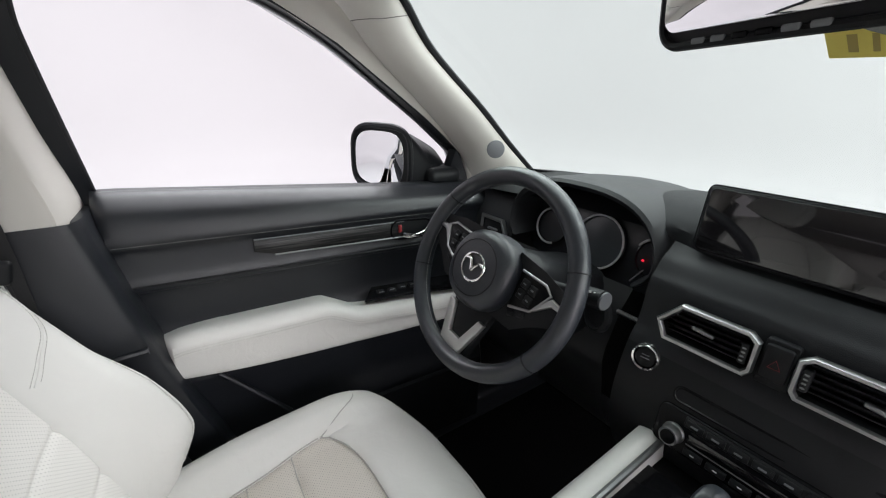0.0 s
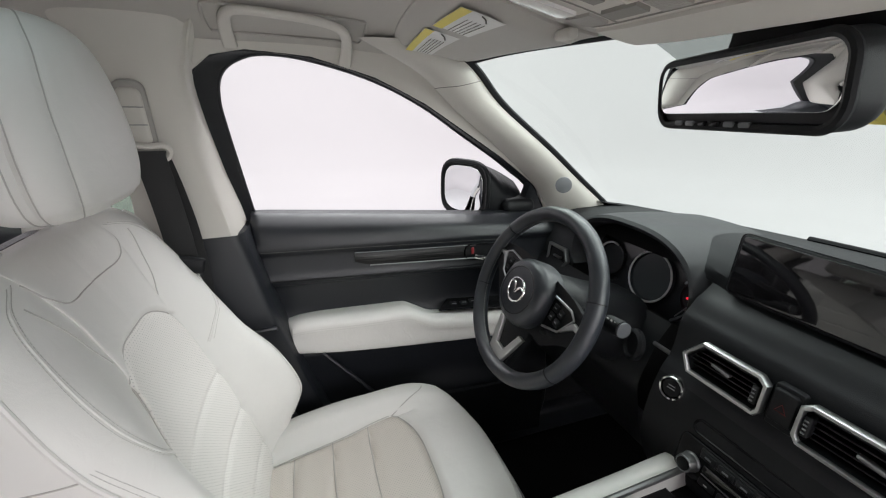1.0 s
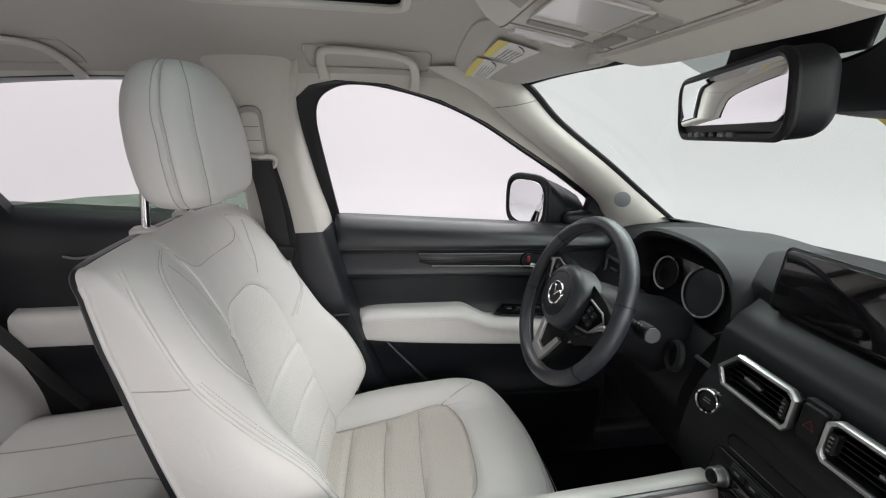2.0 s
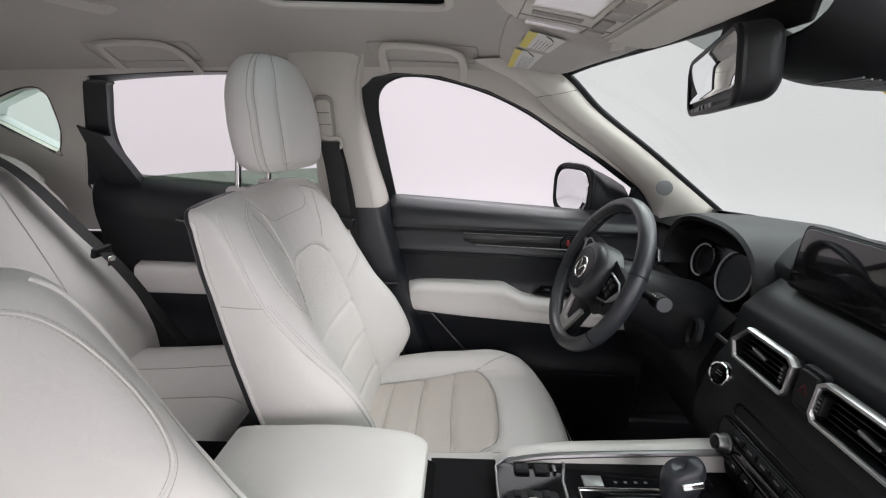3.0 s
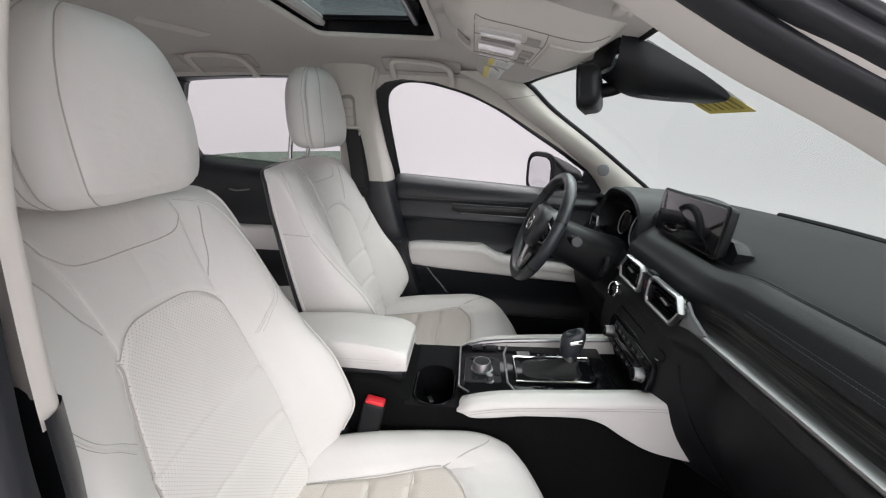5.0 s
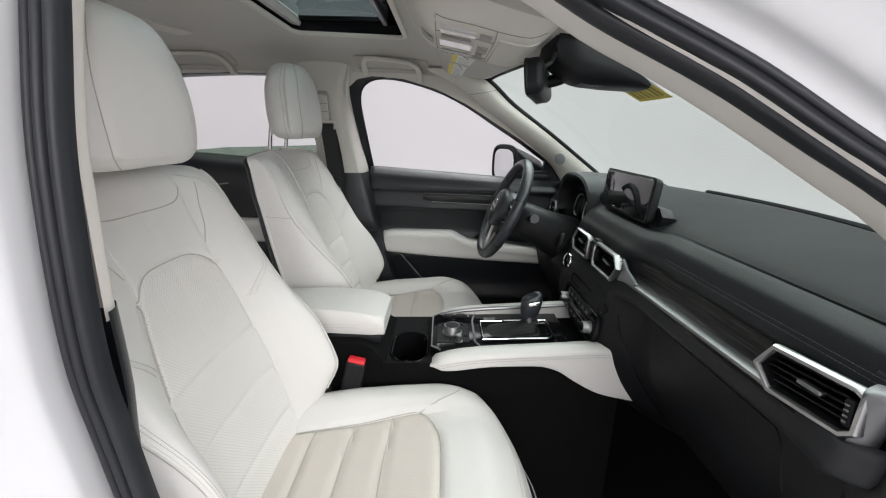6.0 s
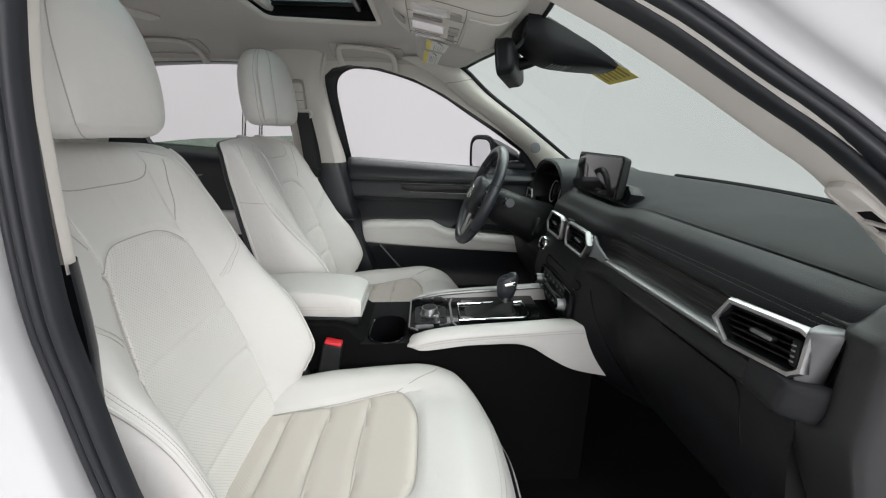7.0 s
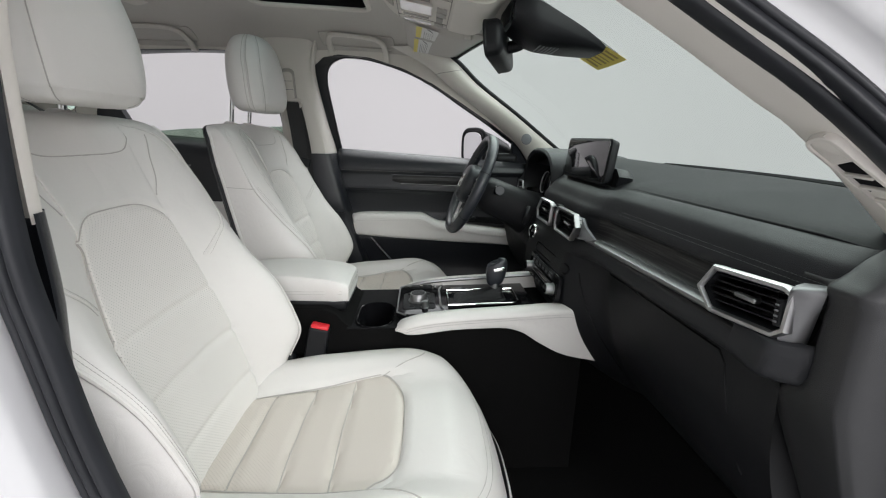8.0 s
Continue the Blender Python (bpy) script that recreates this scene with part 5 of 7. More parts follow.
part("guide_loop", moved(tube(spline([(-0.030, 0.004, 0), (-0.022, 0.012, 0.004), (0.0, 0.010, 0.006), (0.022, 0.012, 0.004), (0.030, 0.002, 0), (0.022, -0.012, 0), (0.0, -0.014, 0.002), (-0.022, -0.012, 0), (-0.030, 0.004, 0)], 40)[:-1], 0.0055, 8, closed=True), axes((-0.586, -0.258, 1.294), (0, 1, -0.05), (0.15, 0, 1))), TRIM, belt, "beige belt guide loop")
wb = []
for x, y, z in spline([(-0.575, -0.258, 1.296), (-0.590, -0.252, 1.22), (-0.598, -0.246, 1.14), (-0.608, -0.240, 1.02), (-0.625, -0.225, 0.85), (-0.64, -0.20, 0.62)], 30):
    wb.append([(x, y - 0.024, z), (x + 0.002, y, z), (x, y + 0.024, z)])
part("webbing", thick(wb, (-0.0016, 0, 0)), WEBBING, belt, "black belt webbing")
wb = []
for x, y, z in spline([(-0.590, -0.262, 1.294), (-0.612, -0.252, 1.22), (-0.628, -0.242, 1.12), (-0.645, -0.238, 0.95)], 20):
    wb.append([(x, y - 0.012, z), (x, y + 0.030, z)])
part("webbing_rear", thick(wb, (-0.0016, 0, 0)), WEBBING, belt, "black belt webbing running to the reel")
tongue = part("tongue", box(0.012, 0.062, 0.032, 0.006, Matrix.Translation((-0.580, -0.236, 1.088)) @ Matrix.Rotation(radians(-14), 4, "X")), HARD, belt, "black belt tongue")
part("tongue_plate", moved(tube([(x, y, 0) for x, y in rounded(0.020, 0.030, 0.004, 2)], 0.0025, 6, closed=True), axes((-0.582, -0.228, 1.058), (0, 1, 0.1), (0.1, -0.1, 1))), CHROME, tongue, "chrome buckle plate")

# outside mirror
om = thing("wing_mirror", "black wing mirror outside the driver window", "wing mirror", (-0.86, 0.5, 1.12))
M = axes((-0.857, 0.446, 1.145), (0.12, 0.058, 0), (0, 0, 1)) @ Matrix.Scale(1.13, 4)


def squircle(w, h, p=0.55, n=40):
    return [(w * math.copysign(abs(math.cos(t)) ** p, math.cos(t)), h * math.copysign(abs(math.sin(t)) ** p, math.sin(t))) for t in np.linspace(0, 2 * math.pi, n + 1)[:-1]]


rows = []
for v in np.linspace(0, 1, 12):
    k = 1 - 0.50 * v ** 1.8
    rows.append([(x * k + 0.066 * v, y * k - 0.022 * v - (0.042 * min(1, v / 0.4) * max(0, x / 0.082) if y > 0 else 0), 0.010 - 0.120 * v) for x, y in squircle(0.082, 0.074)])
part("housing", moved(sheet(np.array(rows), closed=True, caps=True), M), HARD, om, "black mirror housing")
part("rim", moved(tube([(x, y, 0.010) for x, y in squircle(0.078, 0.070)], 0.0065, 8, closed=True), M), HARD, om, "black rim")
part("mirror_glass", moved(slab([(x - 0.004, y) for x, y in squircle(0.066, 0.059, 0.6)], 0.004, 0.001), M @ Matrix.Translation((0, 0, 0.009))), MIRROR, om, "silvered mirror glass")
part("foot", box(0.11, 0.10, 0.045, 0.018, Matrix.Translation((-0.80, 0.565, 1.105))), HARD, om, "black mirror foot on the door")

# ---- dashboard ----
dash = thing("dashboard", "black soft-touch dashboard with a silver trim line and grained strip", "dashboard", (0, 0.7, 0.9))


def hump(x, c, w, p=2.0):
    return math.exp(-abs((x - c) / w) ** p)


def dash_profile(x):
    """The dashboard's outline at x: from the windscreen back over the top, down the face and forwards to the footwell."""
    end = max(0.0, (abs(x) - 0.60) / 0.12)
    yb = screen_y(x, 1.115) - 0.012
    rise = 0.034 * hump(x, -0.30, 0.27, 4)
    drop = 0.016 * end ** 2
    tray = 0.018 * hump(x, 0.0, 0.17, 6)
    fwd = 0.018 * max(0, x - 0.10) / 0.6
    return [(yb, 1.118), (yb - 0.05, 1.118 + 0.006), (0.83, 1.121 + 0.5 * rise - drop), (0.72, 1.113 + rise - drop), (0.66, 1.104 + 0.8 * rise - 0.5 * tray - drop), (0.622 + fwd, 1.092 + 0.4 * rise - tray - drop), (0.600 + fwd, 1.075 - tray * 0.6 - drop),
            (0.594 + fwd, 1.052), (0.590 + fwd, 1.038), (0.592 + fwd, 1.030), (0.600 + fwd, 1.022), (0.594 + fwd, 0.996), (0.572 + fwd, 0.980), (0.566 + fwd, 0.972), (0.572 + fwd, 0.95), (0.578 + fwd, 0.93), (0.586 + fwd, 0.918), (0.592, 0.905), (0.60, 0.86),
            (0.62, 0.78), (0.66, 0.68), (0.74, 0.60), (0.90, 0.56)]


def step(a, b, x):
    t = min(1, max(0, (x - a) / (b - a)))
    return t * t * (3 - 2 * t)


CENTRE_FACE = [(-1.10, 0.635), (-1.084, 0.622), (-1.070, 0.602), (-1.052, 0.588), (-1.04, 0.578), (-1.02, 0.574), (-0.99, 0.572), (-0.965, 0.566), (-0.948, 0.556), (-0.92, 0.545), (-0.89, 0.538), (-0.865, 0.534), (-0.84, 0.532), (-0.80, 0.536), (-0.74, 0.56), (-0.66, 0.62), (-0.58, 0.74)]
SIDE_FACE = [(-1.10, 0.635), (-1.090, 0.620), (-1.075, 0.602), (-1.052, 0.594), (-1.038, 0.590), (-1.031, 0.593), (-1.024, 0.601), (-0.997, 0.596), (-0.985, 0.585), (-0.976, 0.570), (-0.968, 0.567), (-0.955, 0.567), (-0.944, 0.571), (-0.938, 0.580), (-0.934, 0.594), (-0.925, 0.600), (-0.90, 0.602), (-0.86, 0.606), (-0.80, 0.618), (-0.74, 0.64), (-0.66, 0.69), (-0.60, 0.76), (-0.57, 0.88)]


def face(x, z):
    """The dashboard's face behind x, z, right of the instruments: the centre stack blends into the passenger side."""
    k = step(0.10, 0.215, x)
    end = max(0, (x - 0.655) / 0.045)
    return ease(CENTRE_FACE, -z) * (1 - k) + (ease(SIDE_FACE, -z) + 0.018 * max(0, x - 0.10) / 0.6) * k + 0.022 * end ** 2


TOPX = [v for v in np.linspace(-0.70, 0.70, 92)]
top_rows = []
for x in TOPX:
    pts = spline(dash_profile(x)[:6], 31)
    row = [(x, y, z) for y, z in pts]
    if x > -0.215:
        zt = 1.094 - 0.012 * hump(x, 0.0, 0.17, 6)
        row[-1] = (x, face(x, zt), zt)
        row[-2] = (x, (row[-1][1] + row[-3][1]) / 2, (row[-3][2] + zt) / 2 + 0.001)
    top_rows.append(row)
part("top_pad", sheet(top_rows), DASHTOP, dash, "black grained dash top")


def face_sheet(x0, x1, z0, z1, nx, nz):
    rows = []
    for x in np.linspace(x0, x1, nx):
        zt = z0 if z0 < 1.09 else 1.094 - 0.012 * hump(x, 0.0, 0.17, 6)
        rows.append([(x, face(x, z), z) for z in np.linspace(zt, z1, nz)])
    return sheet(rows)


part("centre_face", face_sheet(-0.20, 0.165, 1.10, 0.972, 26, 40), DASHPAD, dash, "black centre stack face")
part("passenger_pad", face_sheet(0.165, 0.685, 1.10, 1.031, 44, 26), DASHPAD, dash, "black leather-look stitched pad")
part("wood_strip", face_sheet(0.165, 0.60, 1.031, 0.972, 36, 24), WOOD, dash, "dark grained trim strip")
part("strip_end", face_sheet(0.60, 0.655, 1.031, 0.972, 12, 24), HARD, dash)
part("lower_pad", join(face_sheet(-0.20, 0.640, 0.972, 0.936, 66, 16)), DASHPAD, dash, "black soft lower pad")
part("glove_box", face_sheet(-0.20, 0.630, 0.936, 0.57, 66, 60), HARD, dash, "black glove box and centre stack lower panel")
line = [[(x, face(x, 0.978) - 0.002 + dy, 0.978 + 0.016 * (x - 0.16) + dz) for dy, dz in ((0.012, 0.006), (0.002, 0.005), (-0.003, 0.003), (-0.004, -0.001), (-0.001, -0.005), (0.008, -0.007))] for x in np.linspace(0.158, 0.56, 40)]
part("silver_line", thick(line, (0, 0.004, 0)), SATIN, dash, "satin silver trim line")
for dz in (0.0, 0.006):
    part("stitching", stitches([(x, face(x, 1.049 + dz) - 0.0008, 1.049 + dz) for x in np.linspace(0.24, 0.655, 120)], 0.0052, 0.0034, 0.00034), DASH_THREAD, dash, "pale stitched seam")["kind"] = "stuff"
seam_path = []
for x, row in zip(TOPX, top_rows):
    if x > 0.09:
        seam_path.append(tuple(vec(row[28]) + vec((0, 0, 0.0003))))
part("top_seam", tube(seam_path, 0.0010, 5), HARD, dash, "black seam along the dash top")
part("glove_gap", tube([(x, face(x, 0.920) - 0.0005, 0.920) for x in np.linspace(0.22, 0.536, 40)] + [(0.548, face(0.548, 0.905), 0.905), (0.557, face(0.557, 0.85), 0.85), (0.575, face(0.575, 0.76), 0.76), (0.60, face(0.60, 0.66), 0.66)], 0.0016, 5), GLOSS, dash, "thin gap round the glove box lid")
part("stack_gap", tube([(0.150 + 0.05 * t, face(0.150 + 0.05 * t, 0.90 - 0.22 * t) - 0.0004, 0.90 - 0.22 * t) for t in np.linspace(0, 1, 16)], 0.0018, 5), GLOSS, dash)

# driver side lower panel and column surround
low = []
for x in np.linspace(-0.70, -0.235, 22):
    k = hump(x, -0.37, 0.14, 4)
    low.append([(x, y, z) for y, z in spline([(0.60, 1.00), (0.575, 0.965), (0.565 - 0.01 * k, 0.93), (0.555 - 0.02 * k, 0.88), (0.56, 0.82), (0.58, 0.75), (0.64, 0.67), (0.80, 0.60)], 28)])
part("driver_lower_panel", sheet(low), HARD, dash, "black lower panel under the column")
part("driver_face", sheet([[(x, 0.620 + 0.04 * (t) ** 2 - 0.02 * hump(x, -0.62, 0.1), 1.00 + 0.085 * t) for t in np.linspace(0, 1, 6)] for x in np.linspace(-0.70, -0.545, 10)]), DASHPAD, dash, "black outer dash face")
part("driver_silver_line", tube([(x, 0.572, 0.962) for x in np.linspace(-0.24, -0.165, 8)], 0.004, 6), SATIN, dash)
# left end and right end caps
prof = [(y, z) for y, z in spline(dash_profile(-0.70), 60)]
cap = [[(-0.70, y, z) for y, z in prof], [(-0.712, y + 0.006, z - 0.004) for y, z in prof], [(-0.717, 0.80, 0.86)] * len(prof)]
part("end_cap", sheet(cap), HARD, dash, "black dash end cap")
# the panel that closes the dashboard beside the open door
panel = []
for z in np.r_[np.linspace(1.112, 1.066, 9), 1.061, 1.058, 1.054, np.linspace(1.046, 0.42, 44)]:
    back = ease([(0.42, 0.225), (0.60, 0.150), (0.80, 0.058), (0.90, 0.018), (0.955, 0.002), (1.050, 0.000), (1.0555, -0.005), (1.0600, -0.004), (1.068, 0.008), (1.085, 0.026), (1.112, 0.075)], z)
    inner = ease([(0.42, 0.640), (0.80, 0.622), (0.915, 0.612), (0.94, 0.640), (0.96, 0.655), (1.112, 0.655)], z)
    join_y = face(0.628, z) + 0.001 if z < 0.935 else 0.616 + 1.1 * back
    panel.append([(min(inner - 0.002, 0.628), join_y, z)] + [(x, y + back * k, z) for x, y, k in ((inner, 0.616, 1.1), (inner + 0.009, 0.607, 1), (0.5 * inner + 0.344, 0.601, 1), (0.695, 0.5995, 1), (0.704, 0.603, 1), (0.711, 0.616, 0.9), (0.715, 0.66, 0.6), (0.717, 0.80, 0.2))])
panel = [spline(r, 26) for r in panel]
part("end_panel", sheet(panel), SCUFFED, dash, "black scuffed panel closing the dash end", 60)

# meter hood and instruments
hood = []
for t in np.linspace(0, 1, 40):
    a = math.pi * (1.16 - 1.38 * t)
    xx = -0.374 + 0.168 * math.copysign(abs(math.cos(a)) ** 0.75, math.cos(a))
    zz = 1.046 + 0.108 * (abs(math.sin(a)) ** 0.85 if math.sin(a) > 0 else -0.6 * abs(math.sin(a)))
    hood.append([(xx * k + -0.372 * (1 - k), y, 1.03 + (zz - 1.03) * k2) for y, k, k2 in ((0.86, 1.02, 0.90), (0.74, 1.03, 1.02), (0.64, 1.025, 1.06), (0.600, 1.01, 1.05), (0.594, 0.985, 1.0), (0.600, 0.955, 0.93), (0.64, 0.93, 0.88), (0.70, 0.90, 0.82))])
part("meter_hood", sheet(hood), DASHPAD, dash, "black hood over the instruments")
cluster = thing("instrument_cluster", "dark instrument cluster with a large ringed centre dial", "instrument cluster", (-0.37, 0.66, 1.04))
cm = axes((-0.368, 0.672, 1.036), (1, 0, 0), (0, 0.22, 1))
part("face", moved(slab(rounded(0.34, 0.135, 0.05, 6), 0.006, 0.002), cm), METER, cluster, "black gauge face")
for x, r in ((0.015, 0.053), (-0.105, 0.038), (0.128, 0.036)):
    d = part("dial", moved(lathe([(r, 0.0), (r, 0.010), (r - 0.003, 0.011), (r - 0.004, 0.008), (0, 0.008)], 40), cm @ Matrix.Translation((x, 0, 0.004))), DIAL if x == 0.015 else METER, cluster, "dark round dial")
    part("dial_ring", moved(tube([(r * math.cos(a), r * math.sin(a), 0.014) for a in (np.linspace(0, 2 * math.pi, 49)[:-1] if x == 0.015 else np.linspace(radians(30 if x > 0 else 70), radians(150 if x > 0 else 290), 30))], 0.0022, 6, closed=x == 0.015), cm @ Matrix.Translation((x, 0, 0.004))), RING, cluster, "pale silver dial ring")
part("needle", moved(tube([(0.10, -0.05, 0.018), (0.118, -0.022, 0.018)], 0.0014, 5), cm), SATIN, cluster)
part("warning_lamp", moved(lathe([(0.0024, 0), (0.0024, 0.0015), (0.0, 0.002)], 12), cm @ Matrix.Translation((0.112, -0.006, 0.018))), GLOWRED, cluster, "small lit red warning lamp")


# air vents
def vent(name, outline, o, ex, ey, slats, tab, label, wheel=None, depth=0.05):
    m = axes(o, ex, ey)
    v = thing(name, label, "air vent", o, "air vents")
    rim = moved(join(sheet([[(x, y, z) for x, y in inset(outline, d)] for d, z in ((0.0, -0.004), (-0.001, 0.004), (0.001, 0.008), (0.005, 0.008), (0.007, 0.004), (0.0075, -0.012))], closed=True)), m)
    part("surround", rim, SILVER, v, "satin silver surround")
    inner = inset(outline, 0.0075)
    part("duct", moved(sheet([[(x, y, 0.004) for x, y in inner], [(x, y, -depth) for x, y in inset(outline, 0.012)], [(sum(p[0] for p in outline) / len(outline), sum(p[1] for p in outline) / len(outline), -depth)] * len(outline)], closed=True), m), HARD, v, "black duct")
    ys = [p[1] for p in inner]
    lo, hi = min(ys), max(ys)
    n = len(inner)
    for i in range(slats):
        y = lo + (hi - lo) * (i + 0.75) / (slats + 0.5)
        xs = []
        for k in range(n):
            (x0, y0), (x1, y1) = inner[k], inner[(k + 1) % n]
            if (y0 - y) * (y1 - y) < 0:
                xs.append(x0 + (x1 - x0) * (y - y0) / (y1 - y0))
        if len(xs) >= 2:
            a, b = min(xs), max(xs)
            part("slat", moved(box(b - a, 0.0022, 0.020, 0.0009, None, 2), m @ Matrix.Translation(((a + b) / 2, y, -0.012)) @ Matrix.Rotation(radians(-12), 4, "X")), HARD, v)
    x0, x1 = min(p[0] for p in inner), max(p[0] for p in inner)
    for i in range(5):
        x = x0 + (x1 - x0) * (i + 1) / 6
        part("fin", moved(box(0.0014, (hi - lo) * 0.8, 0.014, 0.0005, None, 1), m @ Matrix.Translation((x, (lo + hi) / 2, -0.030))), HARD, v)
    part("tab", moved(box(0.030, 0.0055, 0.010, 0.002), m @ Matrix.Translation((tab[0], tab[1], 0.002)) @ Matrix.Rotation(radians(tab[2]), 4, "Z")), SATIN, v, "silver steering tab")
    if wheel:
        w = part("thumb_wheel", moved(box(0.010, 0.030, 0.014, 0.003), m @ Matrix.Translation((wheel[0], wheel[1], 0.0))), HARD, v, "black thumb wheel")
        part("wheel_marks", moved(join(*[box(0.005, 0.0022, 0.002, 0.0006, Matrix.Translation((0, -0.009 + 0.006 * i, 0.008)), 1) for i in range(4)]), m @ Matrix.Translation((wheel[0], wheel[1], 0.0))), SATIN, w)
    return v


VL = [(-0.064, -0.002), (-0.050, -0.030), (0.058, -0.030), (0.066, -0.020), (0.066, 0.022), (0.054, 0.032), (-0.034, 0.032)]
vent("centre_vent", VL, (-0.098, 0.552, 0.998), (1, 0.0, 0), (0, 0.06, 1), 5, (0, 0.004, -6), "hexagonal black centre air vent in a silver surround", (0.052, 0.0))
VR = [(-0.066, -0.020), (-0.058, -0.030), (0.052, -0.030), (0.078, 0.006), (0.056, 0.032), (-0.054, 0.032), (-0.066, 0.022)]
vent("centre_vent", VR, (0.074, 0.552, 0.998), (1, 0.0, 0), (0, 0.06, 1), 5, (0.012, 0.002, -6), "hexagonal black centre air vent in a silver surround", (-0.054, 0.0))
part("vent_wing", moved(slab([(-0.012, -0.026), (0.012, -0.022), (0.050, -0.018), (0.060, -0.010), (0.014, 0.008), (-0.006, 0.024), (-0.002, 0.004)], 0.006, 0.002), axes((0.146, 0.566, 1.000), (1, 0.10, 0), (0, 0.06, 1))), GREY, dash, "dark grey wing beside the vent")
VP = [(-0.072, 0.000), (-0.046, -0.028), (0.046, -0.028), (0.060, -0.018), (0.064, 0.024), (0.052, 0.030), (-0.048, 0.032)]
vent("passenger_vent", VP, (0.592, 0.585, 1.014), (1, 0.05, 0.10), (0, 0.04, 1), 5, (0.004, 0.004, -4), "black passenger air vent in a broad silver surround", (0.048, 0.0))
TL, TR, BR, BL = vec((0.650, 0.579, 1.047)), vec((0.669, 0.599, 1.051)), vec((0.655, 0.607, 0.987)), vec((0.645, 0.583, 0.985))
cheek = []
for v in np.linspace(0, 1, 9):
    a, b = BL + (TL - BL) * v, BR + (TR - BR) * v
    cheek.append([tuple(a + (b - a) * u + vec((0.0025, -0.0015, 0)) * math.sin(math.pi * u)) for u in np.linspace(0, 1, 9)])
for d, h in ((0.003, 0.003), (0.010, 0.0045), (0.022, 0.005)):
    cheek.append([(x - 0.4 * d, y + d, z + h) for x, y, z in cheek[8]])
part("vent_cheek", thick(cheek, (-0.003, 0.003, 0)), CHEEK, dash, "broad satin silver vent cheek", 60)
end = []
for z, back, shift in ((0.9925, 0.016, 0.0), (0.990, 0.006, 0.0), (0.986, 0.001, 0.0), (0.975, 0.0, 0.0), (0.960, 0.0, -0.003), (0.950, 0.001, -0.006), (0.944, 0.005, -0.009), (0.941, 0.016, -0.012)):
    end.append([(x + shift + 0.003, y + back - 0.004, z) for x, y in spline([(0.585, 0.584), (0.618, 0.580), (0.636, 0.577), (0.645, 0.579), (0.653, 0.587), (0.663, 0.600), (0.668, 0.616)], 22)])
part("pad_end", sheet(end), DASHPAD, dash, "black moulded end of the lower pad", 60)
vent("driver_vent", [(-0.04, -0.028), (0.03, -0.028), (0.046, 0.0), (0.03, 0.028), (-0.04, 0.028)], (-0.60, 0.602, 1.005), (1, 0.0, 0), (0, 0.1, 1), 4, (0, 0, 0), "black driver-side air vent in a silver surround", None, 0.03)

# hazard switch, start button
hz = thing("hazard_switch", "black hazard switch between the centre vents", "switch", (-0.012, 0.556, 1.0))
part("panel", moved(slab(rounded(0.036, 0.064, 0.004, 3), 0.010, 0.002), axes((-0.012, 0.566, 0.997), (1, 0, 0), (0, 0.06, 1))), HARD, hz)
part("button", moved(slab(rounded(0.030, 0.048, 0.004, 3), 0.006, 0.002), axes((-0.012, 0.556, 1.000), (1, 0, 0), (0, 0.06, 1))), HARD, hz, "black push button")
part("mark", moved(tube([(0, 0.006, 0), (-0.007, -0.006, 0), (0.007, -0.006, 0)], 0.0005, 5, closed=True), axes((-0.012, 0.5495, 1.000), (1, 0, 0), (0, 0.06, 1))), DULLRED, hz, "red triangle mark")
sb = thing("start_button", "round black start button in a chrome ring", "button", (-0.163, 0.54, 0.925))
m = axes((-0.163, 0.548, 0.925), (1, 0.15, 0), (0, 0.2, 1))
part("ring", moved(lathe([(0.022, 0), (0.022, 0.010), (0.020, 0.013), (0.0175, 0.012), (0.0165, 0.006)], 40, caps=False), m), CHROME, sb, "chrome ring")
part("button", moved(lathe([(0.0165, 0.0), (0.0165, 0.009), (0.015, 0.0105), (0, 0.0095)], 40), m), GLOSS, sb, "glossy black push button")
part("print", moved(join(box(0.012, 0.0016, 0.0006, 0.0002, Matrix.Translation((0, 0.004, 0.0108)), 1), box(0.014, 0.0016, 0.0006, 0.0002, Matrix.Translation((0, -0.001, 0.0108)), 1)), m), GREY, sb)

# climate panel
cl = thing("climate_panel", "glossy black climate control panel with two silver knobs", "climate control", (0, 0.53, 0.85))
m = axes((0.004, 0.536, 0.846), (1, 0, 0), (0, 0.12, 1))
part("panel", moved(slab(rounded(0.248, 0.066, 0.012, 4), 0.010, 0.003), m), GLOSS, cl, "piano black panel")
part("upper_strip", moved(box(0.17, 0.017, 0.006, 0.002), m @ Matrix.Translation((0, 0.022, 0.010))), HARD, cl)
for i in range(6):
    part("button", moved(box(0.024, 0.012, 0.004, 0.0015), m @ Matrix.Translation((-0.07 + 0.028 * i, 0.0215, 0.0135))), HARD, cl)
    part("print", moved(box(0.010, 0.003, 0.0006, 0.0002, None, 1), m @ Matrix.Translation((-0.07 + 0.028 * i, 0.0215, 0.0157))), GREY, cl)
for i in range(5):
    part("button", moved(box(0.026, 0.011, 0.004, 0.0015), m @ Matrix.Translation((-0.062 + 0.031 * i, -0.022, 0.0115))), HARD, cl)
    part("print", moved(box(0.006, 0.0018, 0.0006, 0.0002, None, 1), m @ Matrix.Translation((-0.062 + 0.031 * i, -0.022, 0.0137))), LENS, cl)
part("display", moved(box(0.15, 0.012, 0.003, 0.001), m @ Matrix.Translation((0, 0.0, 0.0105))), SCREEN, cl, "dark display strip")
